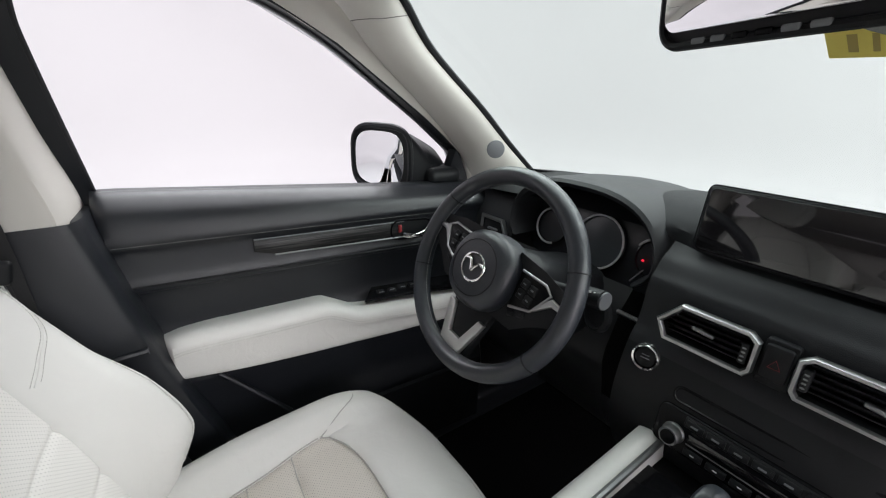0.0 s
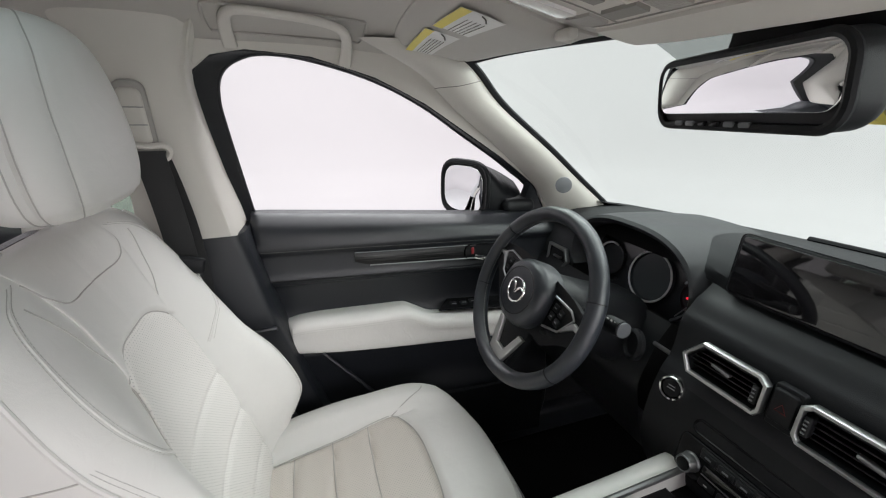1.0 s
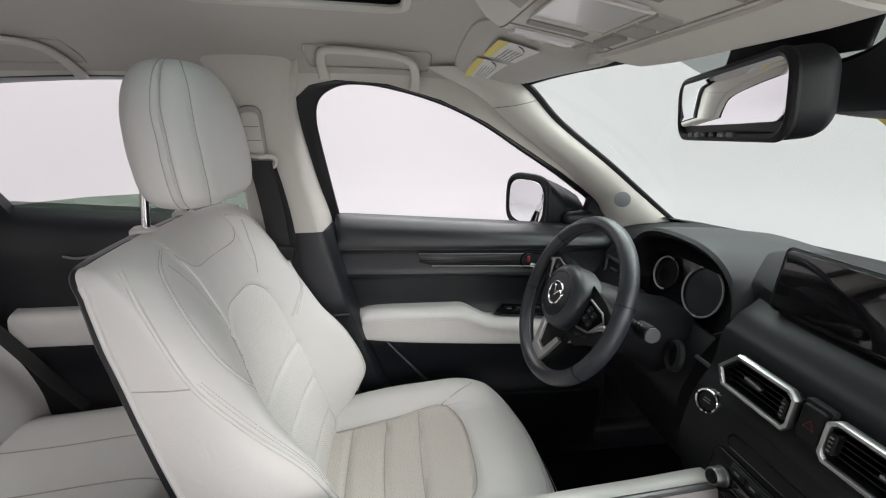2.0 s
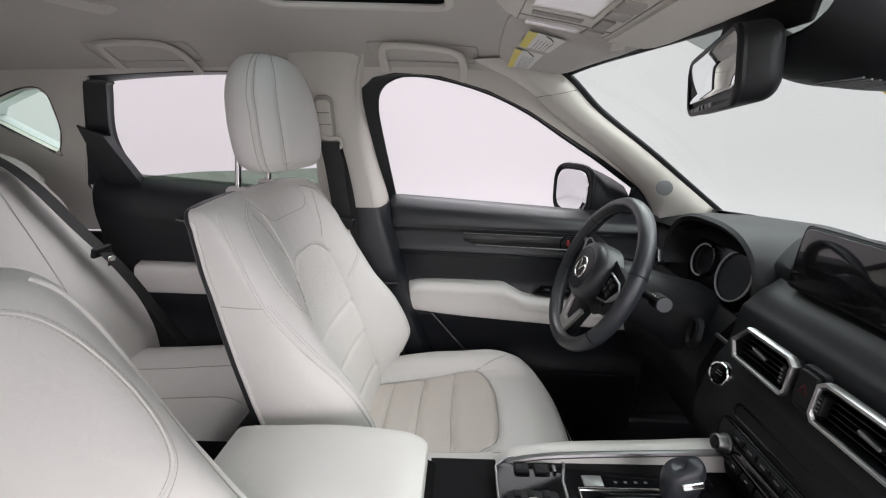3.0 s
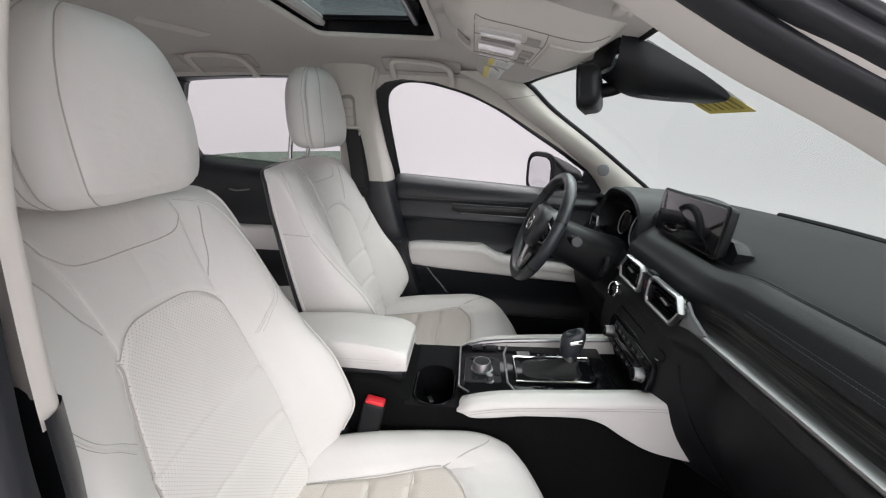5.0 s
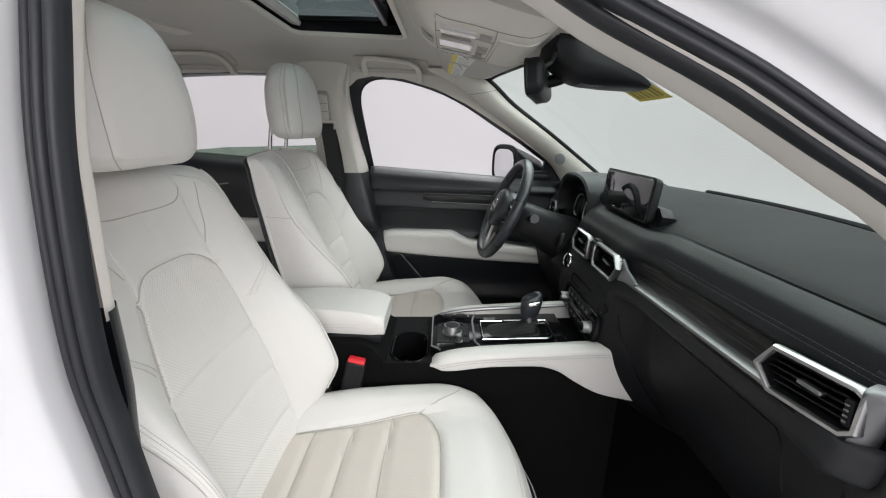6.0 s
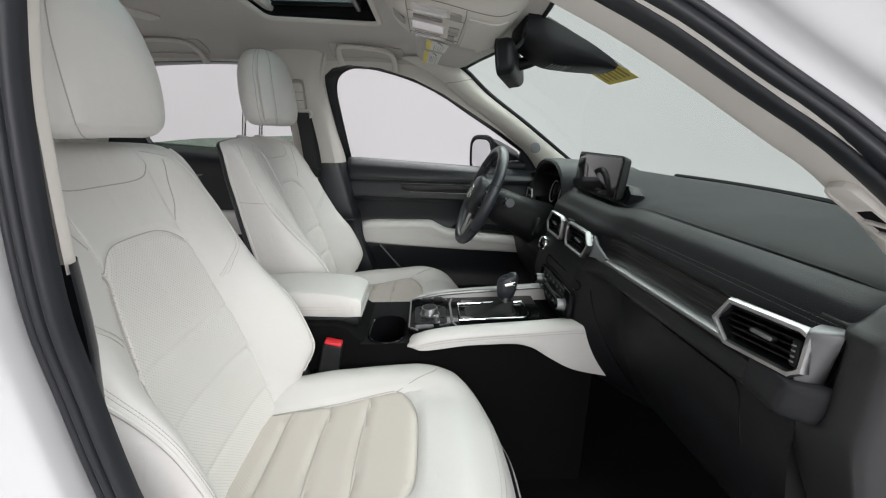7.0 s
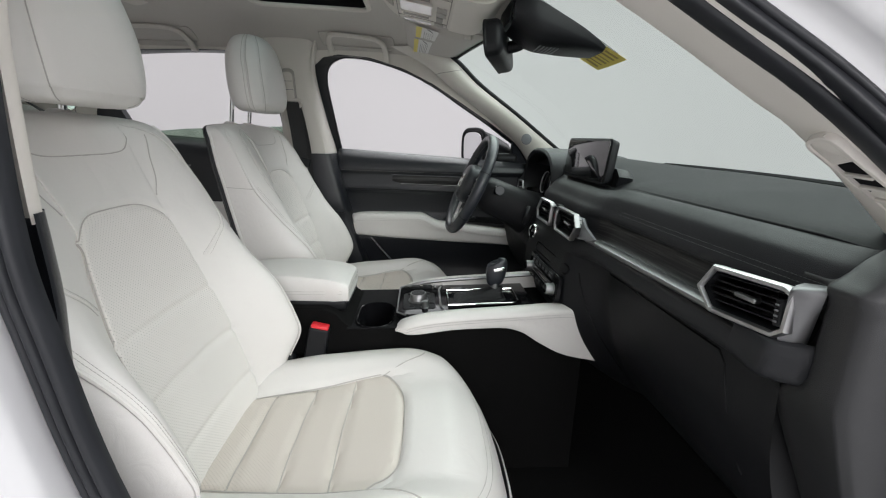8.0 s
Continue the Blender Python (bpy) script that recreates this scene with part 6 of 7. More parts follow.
part("display_line", moved(box(0.15, 0.0015, 0.002, 0.0005), m @ Matrix.Translation((0, -0.011, 0.0105))), SATIN, cl)
for s in (-1, 1):
    k = part("knob", moved(lathe([(0.0160, 0.0), (0.0160, 0.004), (0.0142, 0.006), (0.0138, 0.019), (0.0128, 0.0212), (0.0110, 0.0206), (0.0, 0.0200)], 40), m @ Matrix.Translation((s * 0.0945, -0.006, 0.008))), SATIN, cl, "knurled silver knob")
    part("knob_cap", moved(lathe([(0.0107, 0.0), (0.0103, 0.002), (0, 0.0025)], 30), m @ Matrix.Translation((s * 0.0945, -0.006, 0.0285))), GLOSS, k)
part("slot", tube([(0.010 + u, face(0.010 + u, 0.898 + v) - 0.0005, 0.898 + v) for u, v in rounded(0.236, 0.022, 0.0105, 6)], 0.0022, 6, closed=True), GLOSS, cl, "rounded recess edge above the panel")

# infotainment screen
scr = thing("infotainment_screen", "wide black infotainment screen standing on the dash", "screen", (-0.03, 0.64, 1.1))
m = axes((-0.036, 0.632, 1.142), (1, 0.012, 0), (0, 0.10, 1))
part("housing", moved(join(slab(rounded(0.264, 0.100, 0.010, 4), 0.010, 0.004), moved(slab(rounded(0.260, 0.096, 0.010, 4), 0.012, 0.006), Matrix.Rotation(math.pi, 4, "Y"))), m), HARD, scr, "black slim housing")
part("glass", moved(slab(rounded(0.256, 0.092, 0.008, 4), 0.0015, 0.0006), m @ Matrix.Translation((0, 0, 0.0098))), SCREEN, scr, "dark glossy screen glass")
part("edge", moved(tube([(x, y, 0.0075) for x, y in rounded(0.265, 0.101, 0.010, 4)], 0.0010, 6, closed=True), m), HARD, scr, "thin black edge")
part("bracket", moved(slab([(-0.06, -0.03), (0.085, -0.034), (0.095, 0.004), (0.075, 0.020), (-0.06, 0.02)], 0.040, 0.016), axes((0.02, 0.645, 1.108), (1, 0, 0), (0, 0.1, 1)) @ Matrix.Rotation(math.pi, 4, "Y") @ Matrix.Diagonal((-1, 1, 1, 1))), HARD, scr, "black rear bracket")

# pillar air vent
pv = thing("pillar_vent", "beige demister vent with dark slots at the pillar foot", "air vent", (0.66, 0.58, 1.16))
m = axes((0.661, 0.605, 1.1655), (0.025, 0.054, -0.047), (1, -0.05, 0.04)) @ Matrix.Translation((0.012, 0, 0.002))
part("frame", moved(join(sheet([[(x, y, z) for x, y in inset(rounded(0.124, 0.034, 0.012, 4), d)] for d, z in ((-0.002, -0.008), (0, 0.0005), (0.002, 0.0012), (0.004, 0.0008), (0.006, -0.006))], closed=True)), m), TRIM, pv, "beige moulded frame")
part("blank", moved(box(0.034, 0.025, 0.004, 0.001), m @ Matrix.Translation((-0.044, 0, -0.0025))), TRIM, pv, "plain beige field beside the slots")
part("back", moved(box(0.080, 0.024, 0.002, 0.001), m @ Matrix.Translation((0.014, 0, -0.003))), MATT, pv, "dark opening behind the slats")
for i in range(5):
    part("slat", moved(box(0.0035, 0.025, 0.004, 0.001), m @ Matrix.Translation((-0.010 + 0.017 * i, 0, -0.0005)) @ Matrix.Rotation(radians(-25), 4, "Z")), TRIM, pv)

# ---- steering wheel and column ----
wheel = thing("steering_wheel", "black leather three-spoke steering wheel with silver spoke trims", "steering wheel", (-0.37, 0.38, 1.03))
W = axes((-0.360, 0.372, 1.038), (1, 0.02, 0), (0, 0.40, 0.92)) @ Matrix.Rotation(radians(-9), 4, "Z")
ringpts = [(0.164 * math.cos(a), 0.159 * math.sin(a), 0.0) for a in np.linspace(0, 2 * math.pi, 97)[:-1]]
prof_n = ring(0.0145, 16, 0.0170)
part("rim", moved(sweep(ringpts, prof_n, closed=True, up=(0, 0, 1)), W), DARK_LEATHER, wheel, "black leather rim")
part("rim_stitching", moved(stitches([(0.1495 * math.cos(a), 0.1445 * math.sin(a), 0.001) for a in np.linspace(0, 2 * math.pi, 200)], 0.006, 0.004, 0.0007), W), STITCH_GREY, wheel)
for a in (28, 152, 205, 335):
    ca, sa = math.cos(radians(a)), math.sin(radians(a))
    seam_ring = [(ca * (0.164 + 0.0152 * math.cos(b)), sa * (0.159 + 0.0152 * math.cos(b)), 0.0176 * math.sin(b)) for b in np.linspace(0, 2 * math.pi, 25)[:-1]]
    part("rim_joint", moved(tube(seam_ring, 0.0009, 5, closed=True), W), HARD, wheel)
hub_outline = [(0.066 * math.copysign(abs(math.cos(t)) ** 0.9, math.cos(t)), 0.063 * math.copysign(abs(math.sin(t)) ** 0.9, math.sin(t)) * (1 if math.sin(t) > 0 else 1.02)) for t in np.linspace(0, 2 * math.pi, 61)[:-1]]
part("hub", moved(slab(hub_outline, 0.055, 0.022, Matrix.Translation((0, 0, -0.022)), 6), W), DARK_LEATHER, wheel, "round black airbag cover")
part("hub_ring", moved(tube([(0.047 * math.cos(a), 0.045 * math.sin(a), 0.0325) for a in np.linspace(0, 2 * math.pi, 61)[:-1]], 0.0012, 6, closed=True), W), HARD, wheel)
badge = part("badge", moved(join(tube([(0.0245 * math.cos(a), 0.0220 * math.sin(a), 0.0345) for a in np.linspace(0, 2 * math.pi, 49)[:-1]], 0.0022, 8, closed=True),
                                 tube(spline([(-0.021, 0.008, 0.035), (-0.011, 0.010, 0.035), (-0.004, 0.002, 0.0355), (0.0, -0.005, 0.0355), (0.004, 0.002, 0.0355), (0.011, 0.010, 0.035), (0.021, 0.008, 0.035)], 30), 0.0024, 6)), W), CHROME, wheel, "chrome emblem ring")
for s in (-1, 1):
    blade = [(s * x, y) for x, y in ((0.048, 0.050), (0.098, 0.046), (0.150, 0.034), (0.153, 0.000), (0.116, -0.022), (0.088, -0.046), (0.048, -0.048))]
    spoke = part("spoke", moved(slab(blade if s > 0 else blade[::-1], 0.020, 0.006, Matrix.Translation((0, 0, -0.022))), W), HARD, wheel, "black side spoke")
    field = [(s * x, y) for x, y in ((0.066, 0.032), (0.110, 0.033), (0.121, 0.026), (0.105, -0.006), (0.072, -0.018))]
    part("switch_field", moved(slab(field if s > 0 else field[::-1], 0.005, 0.002, Matrix.Translation((0, 0, -0.003))), W), GLOSS, spoke, "glossy black switch field")
    frame_pts = [(s * 0.064, 0.036), (s * 0.112, 0.037), (s * 0.127, 0.028), (s * 0.109, -0.008), (s * 0.071, -0.022)]
    part("spoke_trim", moved(tube([(x, y, 0.002) for x, y in frame_pts], 0.0022, 6), W), SILVER, spoke, "silver switch surround")
    wingp = [(s * x, y) for x, y in ((0.112, -0.006), (0.134, 0.015), (0.153, 0.016), (0.152, 0.023), (0.130, 0.026), (0.118, 0.012))]
    part("spoke_wing", moved(slab(wingp if s > 0 else wingp[::-1], 0.006, 0.0025, Matrix.Translation((0, 0, -0.003))), W), SILVER, spoke, "satin silver wing towards the rim")
    for i in range(2):
        for k in range(2):
            x, y = s * (0.080 + 0.017 * i), 0.021 - 0.017 * k - 0.002 * i
            part("spoke_button", moved(box(0.0145, 0.0140, 0.006, 0.002, Matrix.Translation((x, y, 0.0015))), W), HARD, spoke)
            part("print", moved(box(0.006, 0.0022, 0.0006, 0.0002, Matrix.Translation((x, y, 0.0048)), 1), W), GREY, spoke)
    for i in range(2):
        part("lower_button", moved(box(0.016, 0.010, 0.008, 0.003, Matrix.Translation((s * (0.078 + 0.017 * i), -0.030 + 0.008 * i, -0.004)) @ Matrix.Rotation(radians(s * 24), 4, "Z")), W), HARD, spoke, "lower switch")
part("lower_web", moved(slab([(-0.034, -0.150), (0.034, -0.150), (0.048, -0.050), (-0.048, -0.050)], 0.014, 0.004, Matrix.Translation((0, 0, -0.022))), W), HARD, wheel, "black lower spoke web")
part("lower_spoke", moved(slab([(-0.024, -0.150), (0.024, -0.150), (0.047, -0.076), (0.033, -0.076), (0.014, -0.124), (-0.014, -0.124), (-0.033, -0.076), (-0.047, -0.076)], 0.008, 0.002, Matrix.Translation((0, 0, -0.008))), W), SPOKE_SILVER, wheel, "satin silver forked lower spoke")

W = W @ Matrix.Rotation(radians(9), 4, "Z")
column = thing("steering_column", "black steering column shroud with two stalks", "steering column", (-0.37, 0.5, 1.0))
rows = []
for t in np.linspace(0, 1, 14):
    r = ease([(0, 0.050), (0.15, 0.066), (0.6, 0.074), (1, 0.090)], t)
    rows.append([(r * math.copysign(abs(math.cos(a)) ** 0.7, math.cos(a)), 0.86 * r * math.copysign(abs(math.sin(a)) ** 0.7, math.sin(a)) - 0.006, -0.03 - 0.20 * t) for a in np.linspace(0, 2 * math.pi, 33)[:-1]])
part("shroud", moved(sheet(np.array(rows), closed=True, caps=True), W), HARD, column, "black column shroud")
for s in (-1, 1):
    st = part("stalk", moved(tube([(s * 0.06, 0.014, -0.075), (s * 0.11, 0.020, -0.068), (s * 0.138, 0.024, -0.062)], 0.0085, 12), W), HARD, column, "black control stalk")
    e = spline([(s * 0.138, 0.024, -0.062), (s * 0.152, 0.026, -0.060), (s * 0.172, 0.028, -0.057)], 6)
    part("stalk_knob", moved(tube(e, 0.0142, 18), W), HARD, st, "black ribbed stalk knob")
    part("stalk_cap", moved(tube([e[-1], e[-1] + vec((s * 0.003, 0, 0.0004))], 0.0130, 18), W), CONSOLE_DARK, st, "dark grey stalk end")
    for i in range(3):
        part("stalk_print", moved(box(0.004, 0.003, 0.001, 0.0003, Matrix.Translation((s * (0.145 + 0.008 * i), 0.033, -0.0465)), 1), W), LENS, st)
part("lock_collar", moved(lathe([(0.030, 0), (0.030, 0.008), (0.024, 0.012), (0.022, 0.004), (0, 0.004)], 30), axes((-0.255, 0.545, 0.955), (1, -0.3, 0), (0, 0.2, 1))), HARD, column, "round black collar beside the column")

# ---- centre console ----
con = thing("centre_console", "black centre console with cup holders and gear selector", "console", (0, 0.1, 0.36))
body = []
for y in np.linspace(-0.42, 0.60, 60):
    w = ease([(-0.42, 0.105), (0.0, 0.115), (0.15, 0.128), (0.4, 0.135), (0.6, 0.135)], y)
    t = ease([(-0.42, 0.79), (-0.02, 0.796), (0.01, 0.785), (0.045, 0.752), (0.10, 0.752), (0.16, 0.757), (0.45, 0.768), (0.60, 0.775)], y)
    body.append([(a * w, y, z) for a, z in ((-1.02, 0.36), (-1.0, 0.60), (-1.0, t - 0.02), (-0.985, t - 0.004), (-0.95, t), (-0.5, t), (0, t), (0.5, t), (0.95, t), (0.985, t - 0.004), (1.0, t - 0.02), (1.0, 0.60), (1.02, 0.36))])
# the top is left open where the cup holders sink in
V, F = sheet(body)
F = [f for f in F if not (0.046 < sum(V[i][1] for i in f) / 4 < 0.150 and sum(V[i][2] for i in f) / 4 > 0.745 and abs(sum(V[i][0] for i in f) / 4) < 0.124)]
part("body", (V, F), CARPET, con, "black console body")
OVAL = [(0.052 + x * (1 - 0.10 * math.exp(-(x / 0.02) ** 2)), 0.098 + y * (1 - 0.14 * math.exp(-(x / 0.016) ** 2))) for x, y in rounded(0.148, 0.088, 0.042, 8)]
part("top_plate", holed([(-0.126, 0.038), (0.126, 0.038), (0.126, 0.158), (-0.126, 0.158)], [OVAL], lambda x, y, k: (x, y, 0.7535 + 0.02 * (y - 0.1) - 0.003 * k), 1.0), MATT, con, "black plate round the cup holders")
# armrest lid
lid = []
for y in np.linspace(-0.275, 0.036, 34):
    e = min(1.0, max(0.0, (0.036 - y) / 0.03)) ** 0.4
    e2 = min(1.0, (y + 0.275 + 0.004) / 0.03) ** 0.4
    w = ease([(-0.275, 0.076), (-0.10, 0.080), (0.036, 0.083)], y) * (0.91 + 0.09 * e)
    top = ease([(-0.275, 0.862), (-0.12, 0.868), (-0.02, 0.861), (0.036, 0.848)], y)
    bot = 0.800
    c = 0.006
    lid.append([(c + a * w, y, bot + (top - bot) * (b * (0.86 + 0.14 * min(e, e2)))) for a, b in ((-0.90, 0.0), (-0.97, 0.03), (-1.0, 0.12), (-1.0, 0.55), (-0.985, 0.80), (-0.93, 0.93), (-0.8, 0.985), (-0.4, 1.0), (0, 1.0), (0.4, 1.0), (0.8, 0.985), (0.93, 0.93), (0.985, 0.80), (1.0, 0.55), (1.0, 0.12), (0.97, 0.03), (0.90, 0.0))])
Lr = np.array(lid)
armlid = part("armrest_lid", sheet(Lr, closed=True, caps=True), LEATHER, con, "padded white leather armrest lid")
for off, z in ((0.0, 0.828), (0.0, 0.821)):
    rim_path = [(0.006 - 0.0805, y, z) for y in np.linspace(-0.26, 0.02, 20)] + [(0.006 + a, 0.0372, z) for a in np.linspace(-0.072, 0.072, 14)] + [(0.006 + 0.0815, y, z) for y in np.linspace(0.02, -0.26, 20)]
    part("stitching", stitches(rim_path), SEAM, armlid)
part("lid_base", box(0.164, 0.31, 0.030, 0.010, Matrix.Translation((0.006, -0.122, 0.792))), HARD, con, "black bin below the lid")

# cup holders
pit = [[(x, y, z) for x, y in inset(OVAL, d)] for d, z in ((-0.003, 0.7545), (-0.001, 0.757), (0.002, 0.756), (0.003, 0.75), (0.006, 0.70), (0.010, 0.684))] + [[(0.052, 0.098, 0.684)] * len(OVAL)]
ch = part("cup_holder", sheet(pit, closed=True), GLOSS, con, "deep black double cup holder")
part("coin", box(0.022, 0.010, 0.004, 0.0015, Matrix.Translation((0.018, 0.085, 0.688)) @ Matrix.Rotation(0.4, 4, "Z")), SATIN, ch)
single("cable", tube(spline([(0.062, 0.085, 0.6865), (0.080, 0.098, 0.690), (0.095, 0.088, 0.6865), (0.105, 0.100, 0.687)], 14), 0.0012, 6), YELLOW, "thin yellow cord lying in the cup holder", "cord")

# gloss panel with control knob
P = axes((0.0, 0.30, 0.7655), (1, 0, 0), (0, 1, 0.035))
pan = part("shift_panel", moved(slab([(-0.112, -0.128), (-0.092, -0.150), (0.078, -0.150), (0.098, -0.128), (0.104, 0.20), (-0.112, 0.20)], 0.012, 0.004), P), GLOSS, con, "piano black shifter panel")
part("panel_trim", moved(tube([(-0.112, 0.20, 0.012), (-0.112, -0.126, 0.012), (-0.092, -0.148, 0.012), (0.078, -0.148, 0.012), (0.098, -0.126, 0.012)], 0.0022, 6), P), SATIN, pan, "silver edge line")
part("divider", moved(tube([(-0.100, -0.030, 0.013), (-0.060, -0.040, 0.013), (0.060, -0.040, 0.013), (0.096, -0.025, 0.013)], 0.0028, 6), P), SATIN, pan)
part("control_panel", moved(slab(rounded(0.105, 0.082, 0.008, 3), 0.002, 0.001), P @ Matrix.Translation((0.012, -0.094, 0.012))), HARD, pan, "matt black control field")
kn = part("control_knob", moved(lathe([(0.026, 0.0), (0.026, 0.003), (0.0225, 0.004), (0.0215, 0.006), (0.0212, 0.019), (0.0195, 0.0215), (0.0, 0.0205)], 44), P @ Matrix.Translation((0.010, -0.096, 0.013))), SATIN, pan, "ribbed silver control knob")
part("knob_top", moved(lathe([(0.0178, 0), (0.0172, 0.0012), (0, 0.0014)], 36), P @ Matrix.Translation((0.010, -0.096, 0.0340))), HARD, kn, "black knob top")
part("volume_knob", moved(lathe([(0.010, 0.0), (0.010, 0.002), (0.0078, 0.003), (0.0074, 0.016), (0.006, 0.0175), (0, 0.0172)], 28), P @ Matrix.Translation((0.058, -0.080, 0.013))), SATIN, pan, "small silver volume knob")
for x, y in ((-0.034, -0.118), (-0.034, -0.096), (-0.034, -0.072), (0.048, -0.112), (0.030, -0.062)):
    part("control_button", moved(box(0.013, 0.012, 0.004, 0.0015), P @ Matrix.Translation((x, y, 0.0145))), HARD, pan)
for i, x in enumerate((-0.088, -0.066)):
    part("brake_switch", moved(box(0.018, 0.026, 0.010, 0.003), P @ Matrix.Translation((-0.085, -0.105 + 0.034 * i, 0.014))), HARD, pan, "parking brake switch")
part("brake_edge", moved(box(0.014, 0.006, 0.004, 0.0015), P @ Matrix.Translation((-0.085, -0.050, 0.016))), SATIN, pan)
# gear selector
gate = part("shift_gate", moved(slab([(-0.052, -0.030), (0.050, -0.030), (0.050, 0.128), (0.036, 0.148), (-0.052, 0.148)], 0.008, 0.003), P @ Matrix.Translation((0.012, 0.010, 0.010))), GLOSS, pan, "glossy selector surround")
part("gate_trim", moved(tube([(-0.052, -0.030, 0.0095), (0.050, -0.030, 0.0095), (0.050, 0.128, 0.0095), (0.036, 0.148, 0.0095), (-0.052, 0.148, 0.0095)], 0.0030, 8, closed=True), P @ Matrix.Translation((0.012, 0.010, 0.010))), CHROME, gate, "chrome selector frame")
bt = []
for t in np.linspace(0, 1, 12):
    k = 1 - 0.80 * t ** 0.7
    bt.append([(0.010 + 0.043 * k * math.copysign(abs(math.cos(a)) ** 0.5, math.cos(a)) * (1 + 0.05 * math.sin(9 * t * 3)), (0.060 + 0.050 * t) + 0.075 * k * math.copysign(abs(math.sin(a)) ** 0.5, math.sin(a)), 0.016 + 0.030 * t) for a in np.linspace(0, 2 * math.pi, 37)[:-1]])
part("gaiter", moved(sheet(np.array(bt), closed=True, caps=True), P), GAITER, gate, "black leather gaiter")
part("gear_plate", moved(box(0.022, 0.032, 0.003, 0.001), P @ Matrix.Translation((-0.062, 0.008, 0.0135))), SATIN, pan, "silver sport switch")
part("gear_marks", moved(join(*[box(0.004, 0.005, 0.0008, 0.0002, Matrix.Translation((-0.062, 0.045 + 0.016 * i, 0.0125)), 1) for i in range(4)]), P), GREY, pan)
part("lever_shaft", tube([(0.012, 0.400, 0.795), (0.010, 0.402, 0.83)], 0.010, 14), SATIN, gate, "silver lever shaft")
kb = []
for i in range(18):
    a = -math.pi / 2 + math.pi * i / 17
    z = 0.850 + 0.034 * math.sin(a)
    r = abs(math.cos(a)) ** 0.38
    t = i / 17
    kb.append([(0.005 + (0.015 + 0.009 * t) * r * math.copysign(abs(math.cos(b)) ** 0.75, math.cos(b)), 0.400 + 0.008 * t + (0.020 + 0.012 * t) * r * math.copysign(abs(math.sin(b)) ** 0.75, math.sin(b)), z + 0.008 * math.sin(b) * t) for b in np.linspace(0, 2 * math.pi, 31)[:-1]])
kob = part("lever_knob", sheet(np.array(kb), closed=True, caps=True), DARK_LEATHER, gate, "black leather gear knob")
part("lever_insert", box(0.006, 0.030, 0.010, 0.0025, Matrix.Translation((0.0265, 0.408, 0.866)) @ Matrix.Rotation(radians(-14), 4, "Y") @ Matrix.Rotation(radians(10), 4, "X")), CHROME, kob, "chrome knob insert")
part("tray", moved(slab([(-0.10, 0), (0.10, 0), (0.10, 0.12), (-0.10, 0.12)], 0.01, 0.002), axes((0.0, 0.47, 0.742), (1, 0, 0), (0, 1, 0.1))), HARD, con, "black storage tray")

# padded side rails of the console
for s in (-1, 1):
    pad = []
    for t in np.linspace(0, 1, 44):
        y = 0.15 + 0.590 * t
        top = ease([(0.15, 0.752), (0.165, 0.768), (0.20, 0.782), (0.26, 0.792), (0.42, 0.805), (0.560, 0.814), (0.625, 0.762), (0.69, 0.700), (0.74, 0.660)], y)
        bot = ease([(0.15, 0.748), (0.18, 0.742), (0.30, 0.756), (0.40, 0.760), (0.44, 0.752), (0.49, 0.722), (0.545, 0.694), (0.60, 0.680), (0.67, 0.666), (0.74, 0.655)], y)
        o = 0.146 - 0.012 * max(0, (0.18 - y) / 0.03)
        h = max(0.003, top - bot)
        pad.append([(s * (o - 0.045), y, top - 0.006), (s * (o - 0.025), y, top), (s * (o - 0.008), y, top - min(0.004, h * 0.2)), (s * o, y, top - min(0.014, h * 0.4)), (s * o, y, (top + bot) / 2), (s * o, y, bot + min(0.008, h * 0.3)), (s * (o - 0.006), y, bot), (s * (o - 0.045), y, bot)])
    Q = np.array([spline(r, 30) for r in pad])
    rail = part("side_pad", sheet(Q, closed=True, caps=True), LEATHER, con, "white leather side pad of the console")
    for d in (0.018, 0.024):
        path = []
        for i in range(2, 42):
            ring_pts = Q[i]
            z = max(p[2] for p in ring_pts) - d
            j = int(np.argmin([abs(p[2] - z) + (0 if abs(p[0]) > 0.138 else 1) for p in ring_pts]))
            path.append((ring_pts[j][0] + s * 0.0006, ring_pts[j][1], max(z, min(p[2] for p in ring_pts) + 0.004)))
        part("stitching", stitches(path), STITCH_GREY, rail)
    if s > 0:
        continue
    part("rail_trim", tube([(s * 0.104, y, ease([(0.15, 0.752), (0.165, 0.768), (0.20, 0.782), (0.26, 0.792), (0.42, 0.805), (0.545, 0.814)], y) - 0.003) for y in np.linspace(0.165, 0.54, 24)], 0.0055, 8), SATIN, con, "satin silver rail along the panel")

# belt buckle beside the passenger seat, and one beside the driver seat
for s, y in ((1, -0.030), (-1, -0.12)):
    bk = thing("belt_buckle", "black belt buckle with a red release button", "belt buckle", (s * 0.135, y, 0.5), "belt buckles")
    m = axes((s * 0.136, y, 0.720), (1, 0, 0), (0, 0.22, 1))
    part("case", moved(box(0.028, 0.085, 0.046, 0.007), m @ Matrix.Rotation(radians(0), 4, "Z")), HARD, bk, "black buckle case")
    part("release", moved(box(0.022, 0.018, 0.040, 0.004), m @ Matrix.Translation((0, 0.040, 0.0))), RED, bk, "red release button")
    part("stem", tube([(s * 0.136, y - 0.01, 0.68), (s * 0.138, y - 0.03, 0.60), (s * 0.140, y - 0.05, 0.45)], 0.010, 8, r2=0.016), HARD, bk)

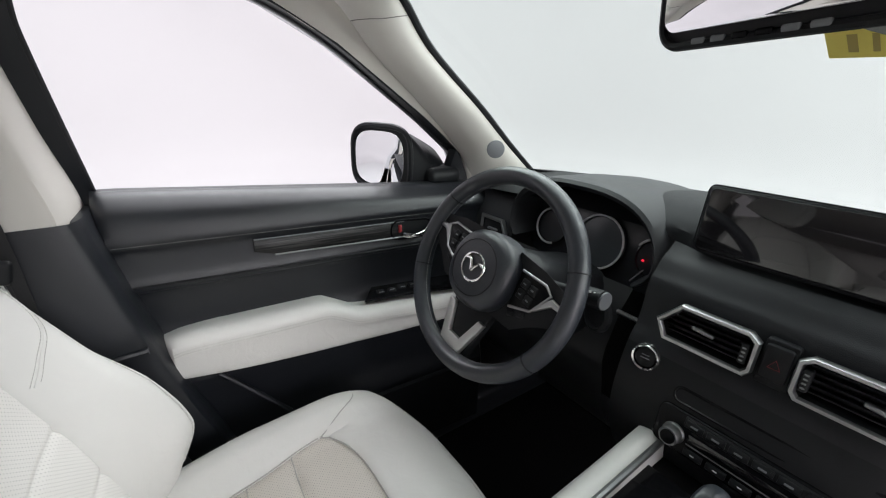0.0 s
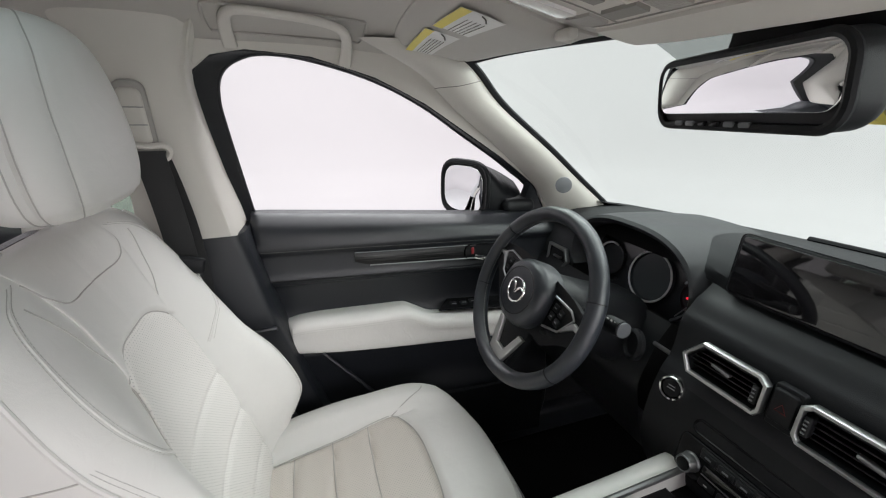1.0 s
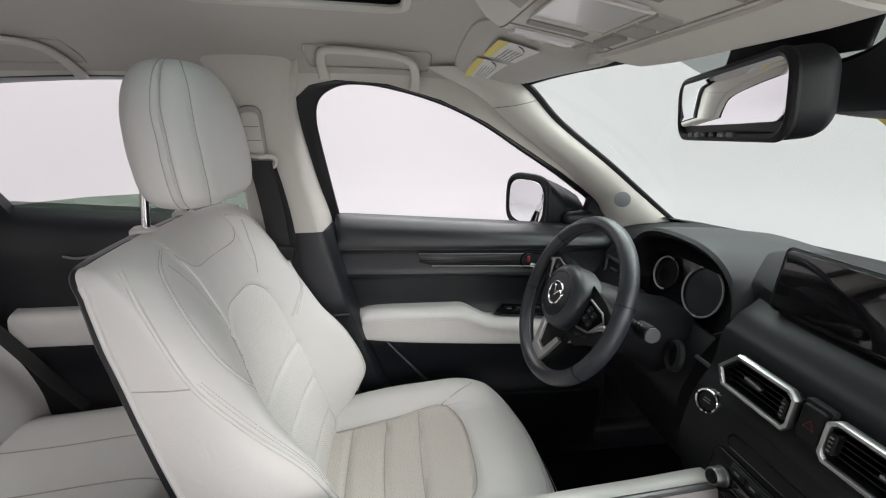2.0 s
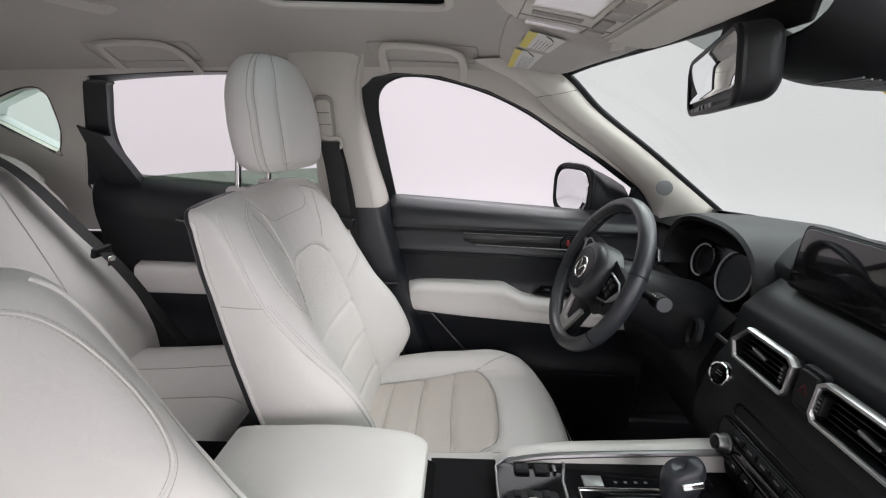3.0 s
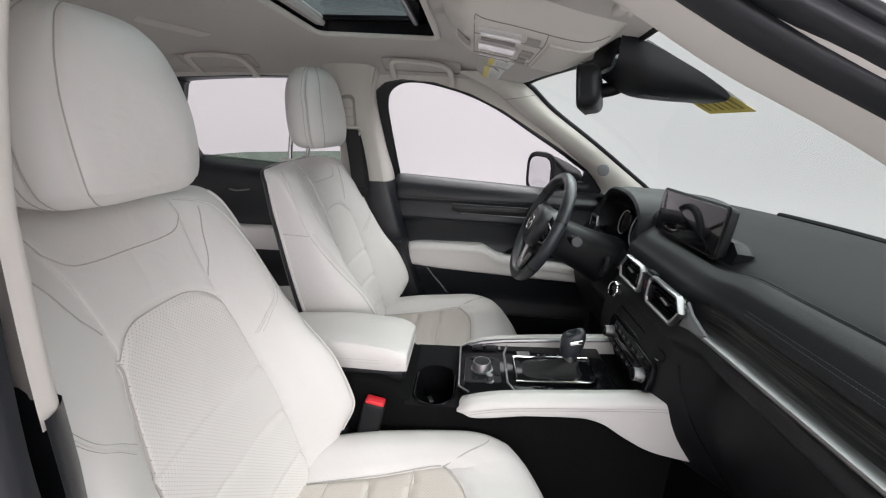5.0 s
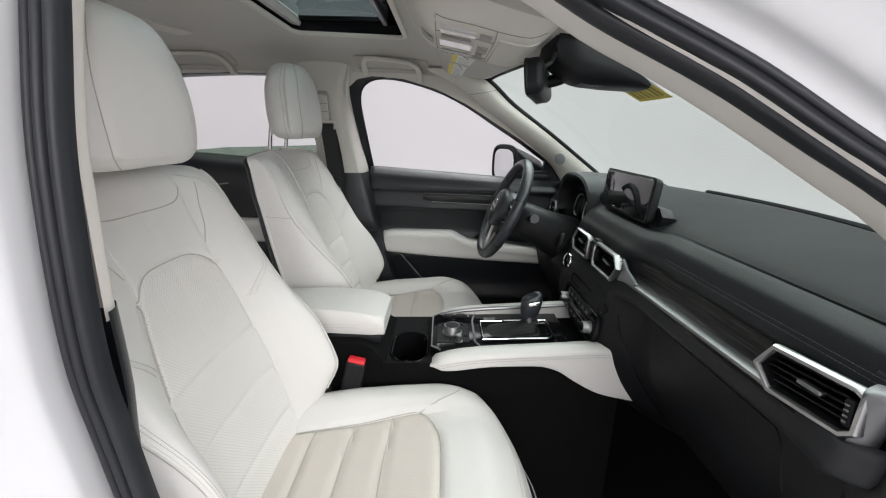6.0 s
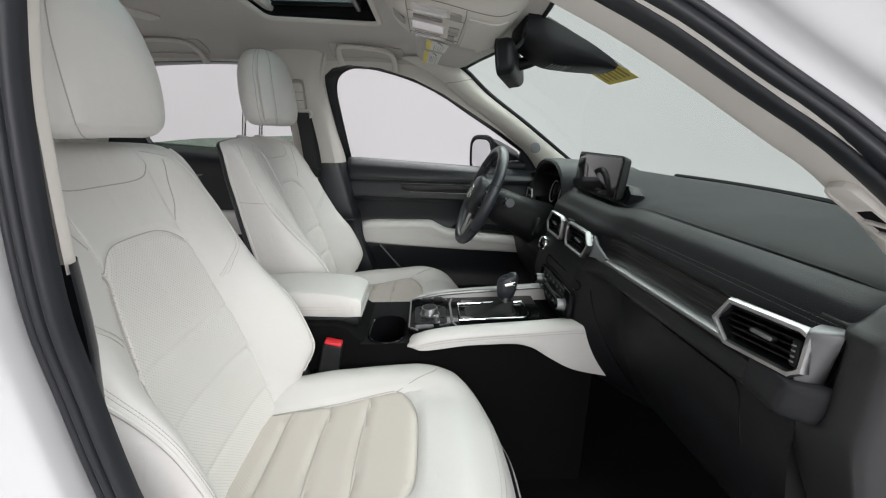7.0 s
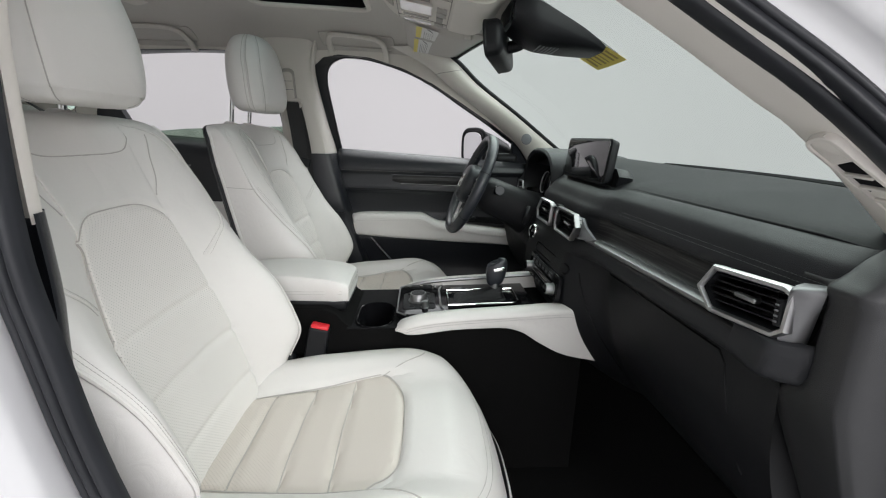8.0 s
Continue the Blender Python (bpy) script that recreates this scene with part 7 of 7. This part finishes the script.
# ---- rear bench ----
bench = thing("rear_bench", "white leather rear bench with a folded-up backrest", "rear seat", (0, -0.9, 0.36))
rb = []
for x in np.linspace(-0.64, 0.64, 65):
    k = 0.012 * math.cos(x * 2 * math.pi / 0.43)
    e = max(0, (abs(x) - 0.54) / 0.10)
    side = 0.05 * e ** 2
    rb.append([(x, y, z) for y, z in spline([(-1.24, 1.10 - side), (-1.22, 1.235 - side), (-1.17, 1.262 - 1.4 * side), (-1.11, 1.252 - 1.4 * side), (-1.055 + k - side, 1.21 - side), (-1.01 + k - side, 1.12), (-0.96 + k - side, 1.0), (-0.91 + k, 0.86), (-0.875, 0.74), (-0.865, 0.64)], 40)])
part("backrest", sheet(rb), LEATHER, bench, "white leather rear backrest")
rc = []
for x in np.linspace(-0.64, 0.64, 65):
    e = max(0, (abs(x) - 0.56) / 0.08)
    b = 0.012 * math.cos((abs(x) - 0.34) * 2 * math.pi / 0.5)
    row = []
    for y, z in spline([(-0.95, 0.675), (-0.86, 0.672), (-0.72, 0.680), (-0.60, 0.692), (-0.50, 0.698), (-0.455, 0.685), (-0.435, 0.650), (-0.44, 0.58), (-0.46, 0.48)], 40):
        row.append((x, y, z - 0.03 * e ** 2 - b * (1 if z > 0.66 else 0.3)))
    rc.append(row)
part("cushion", sheet(rc), LEATHER, bench, "white leather rear cushion")
RC = np.array(rc)
for i in (8, 14, 24, 40, 50, 56):
    part("seam", tube([tuple(p + vec((0, 0, 0.001))) for p in RC[i, 2:26]], 0.0014, 5), SEAM_PALE, bench)
RB = np.array(rb)
for i in (10, 22, 42, 54):
    part("seam", tube([tuple(p + vec((0, 0.001, 0))) for p in RB[i, 6:38]], 0.0014, 5), SEAM_PALE, bench)
part("bench_base", box(1.26, 0.44, 0.14, 0.02, Matrix.Translation((0, -0.70, 0.46))), HARD, bench, "black bench base")
rbelt = thing("rear_seat_belt", "black rear seat belt lying across the backrest", "seat belt", (-0.5, -1.0, 0.8))
wb = []
for x, y, z in spline([(-0.47, -1.20, 1.285), (-0.475, -1.10, 1.272), (-0.50, -1.02, 1.20), (-0.545, -0.955, 1.06), (-0.59, -0.90, 0.93), (-0.63, -0.84, 0.76), (-0.655, -0.80, 0.66)], 34):
    wb.append([(x - 0.024, y + 0.006, z - 0.006), (x, y + 0.012, z), (x + 0.024, y + 0.012, z + 0.006)])
part("webbing", thick(wb, (0, 0.0018, 0.001)), WEBBING, rbelt, "black belt webbing")
part("tongue", box(0.062, 0.014, 0.03, 0.006, Matrix.Translation((-0.562, -0.915, 0.995)) @ Matrix.Rotation(radians(-20), 4, "X")), HARD, rbelt, "black belt tongue")
part("tongue_plate", box(0.026, 0.004, 0.03, 0.002, Matrix.Translation((-0.57, -0.90, 0.965)) @ Matrix.Rotation(radians(-20), 4, "X")), CHROME, rbelt, "chrome buckle plate")
single("parcel_shelf", box(1.2, 0.36, 0.02, 0.006, Matrix.Translation((0, -1.46, 1.06))), BLACK, "black parcel shelf behind the rear bench", "parcel shelf")
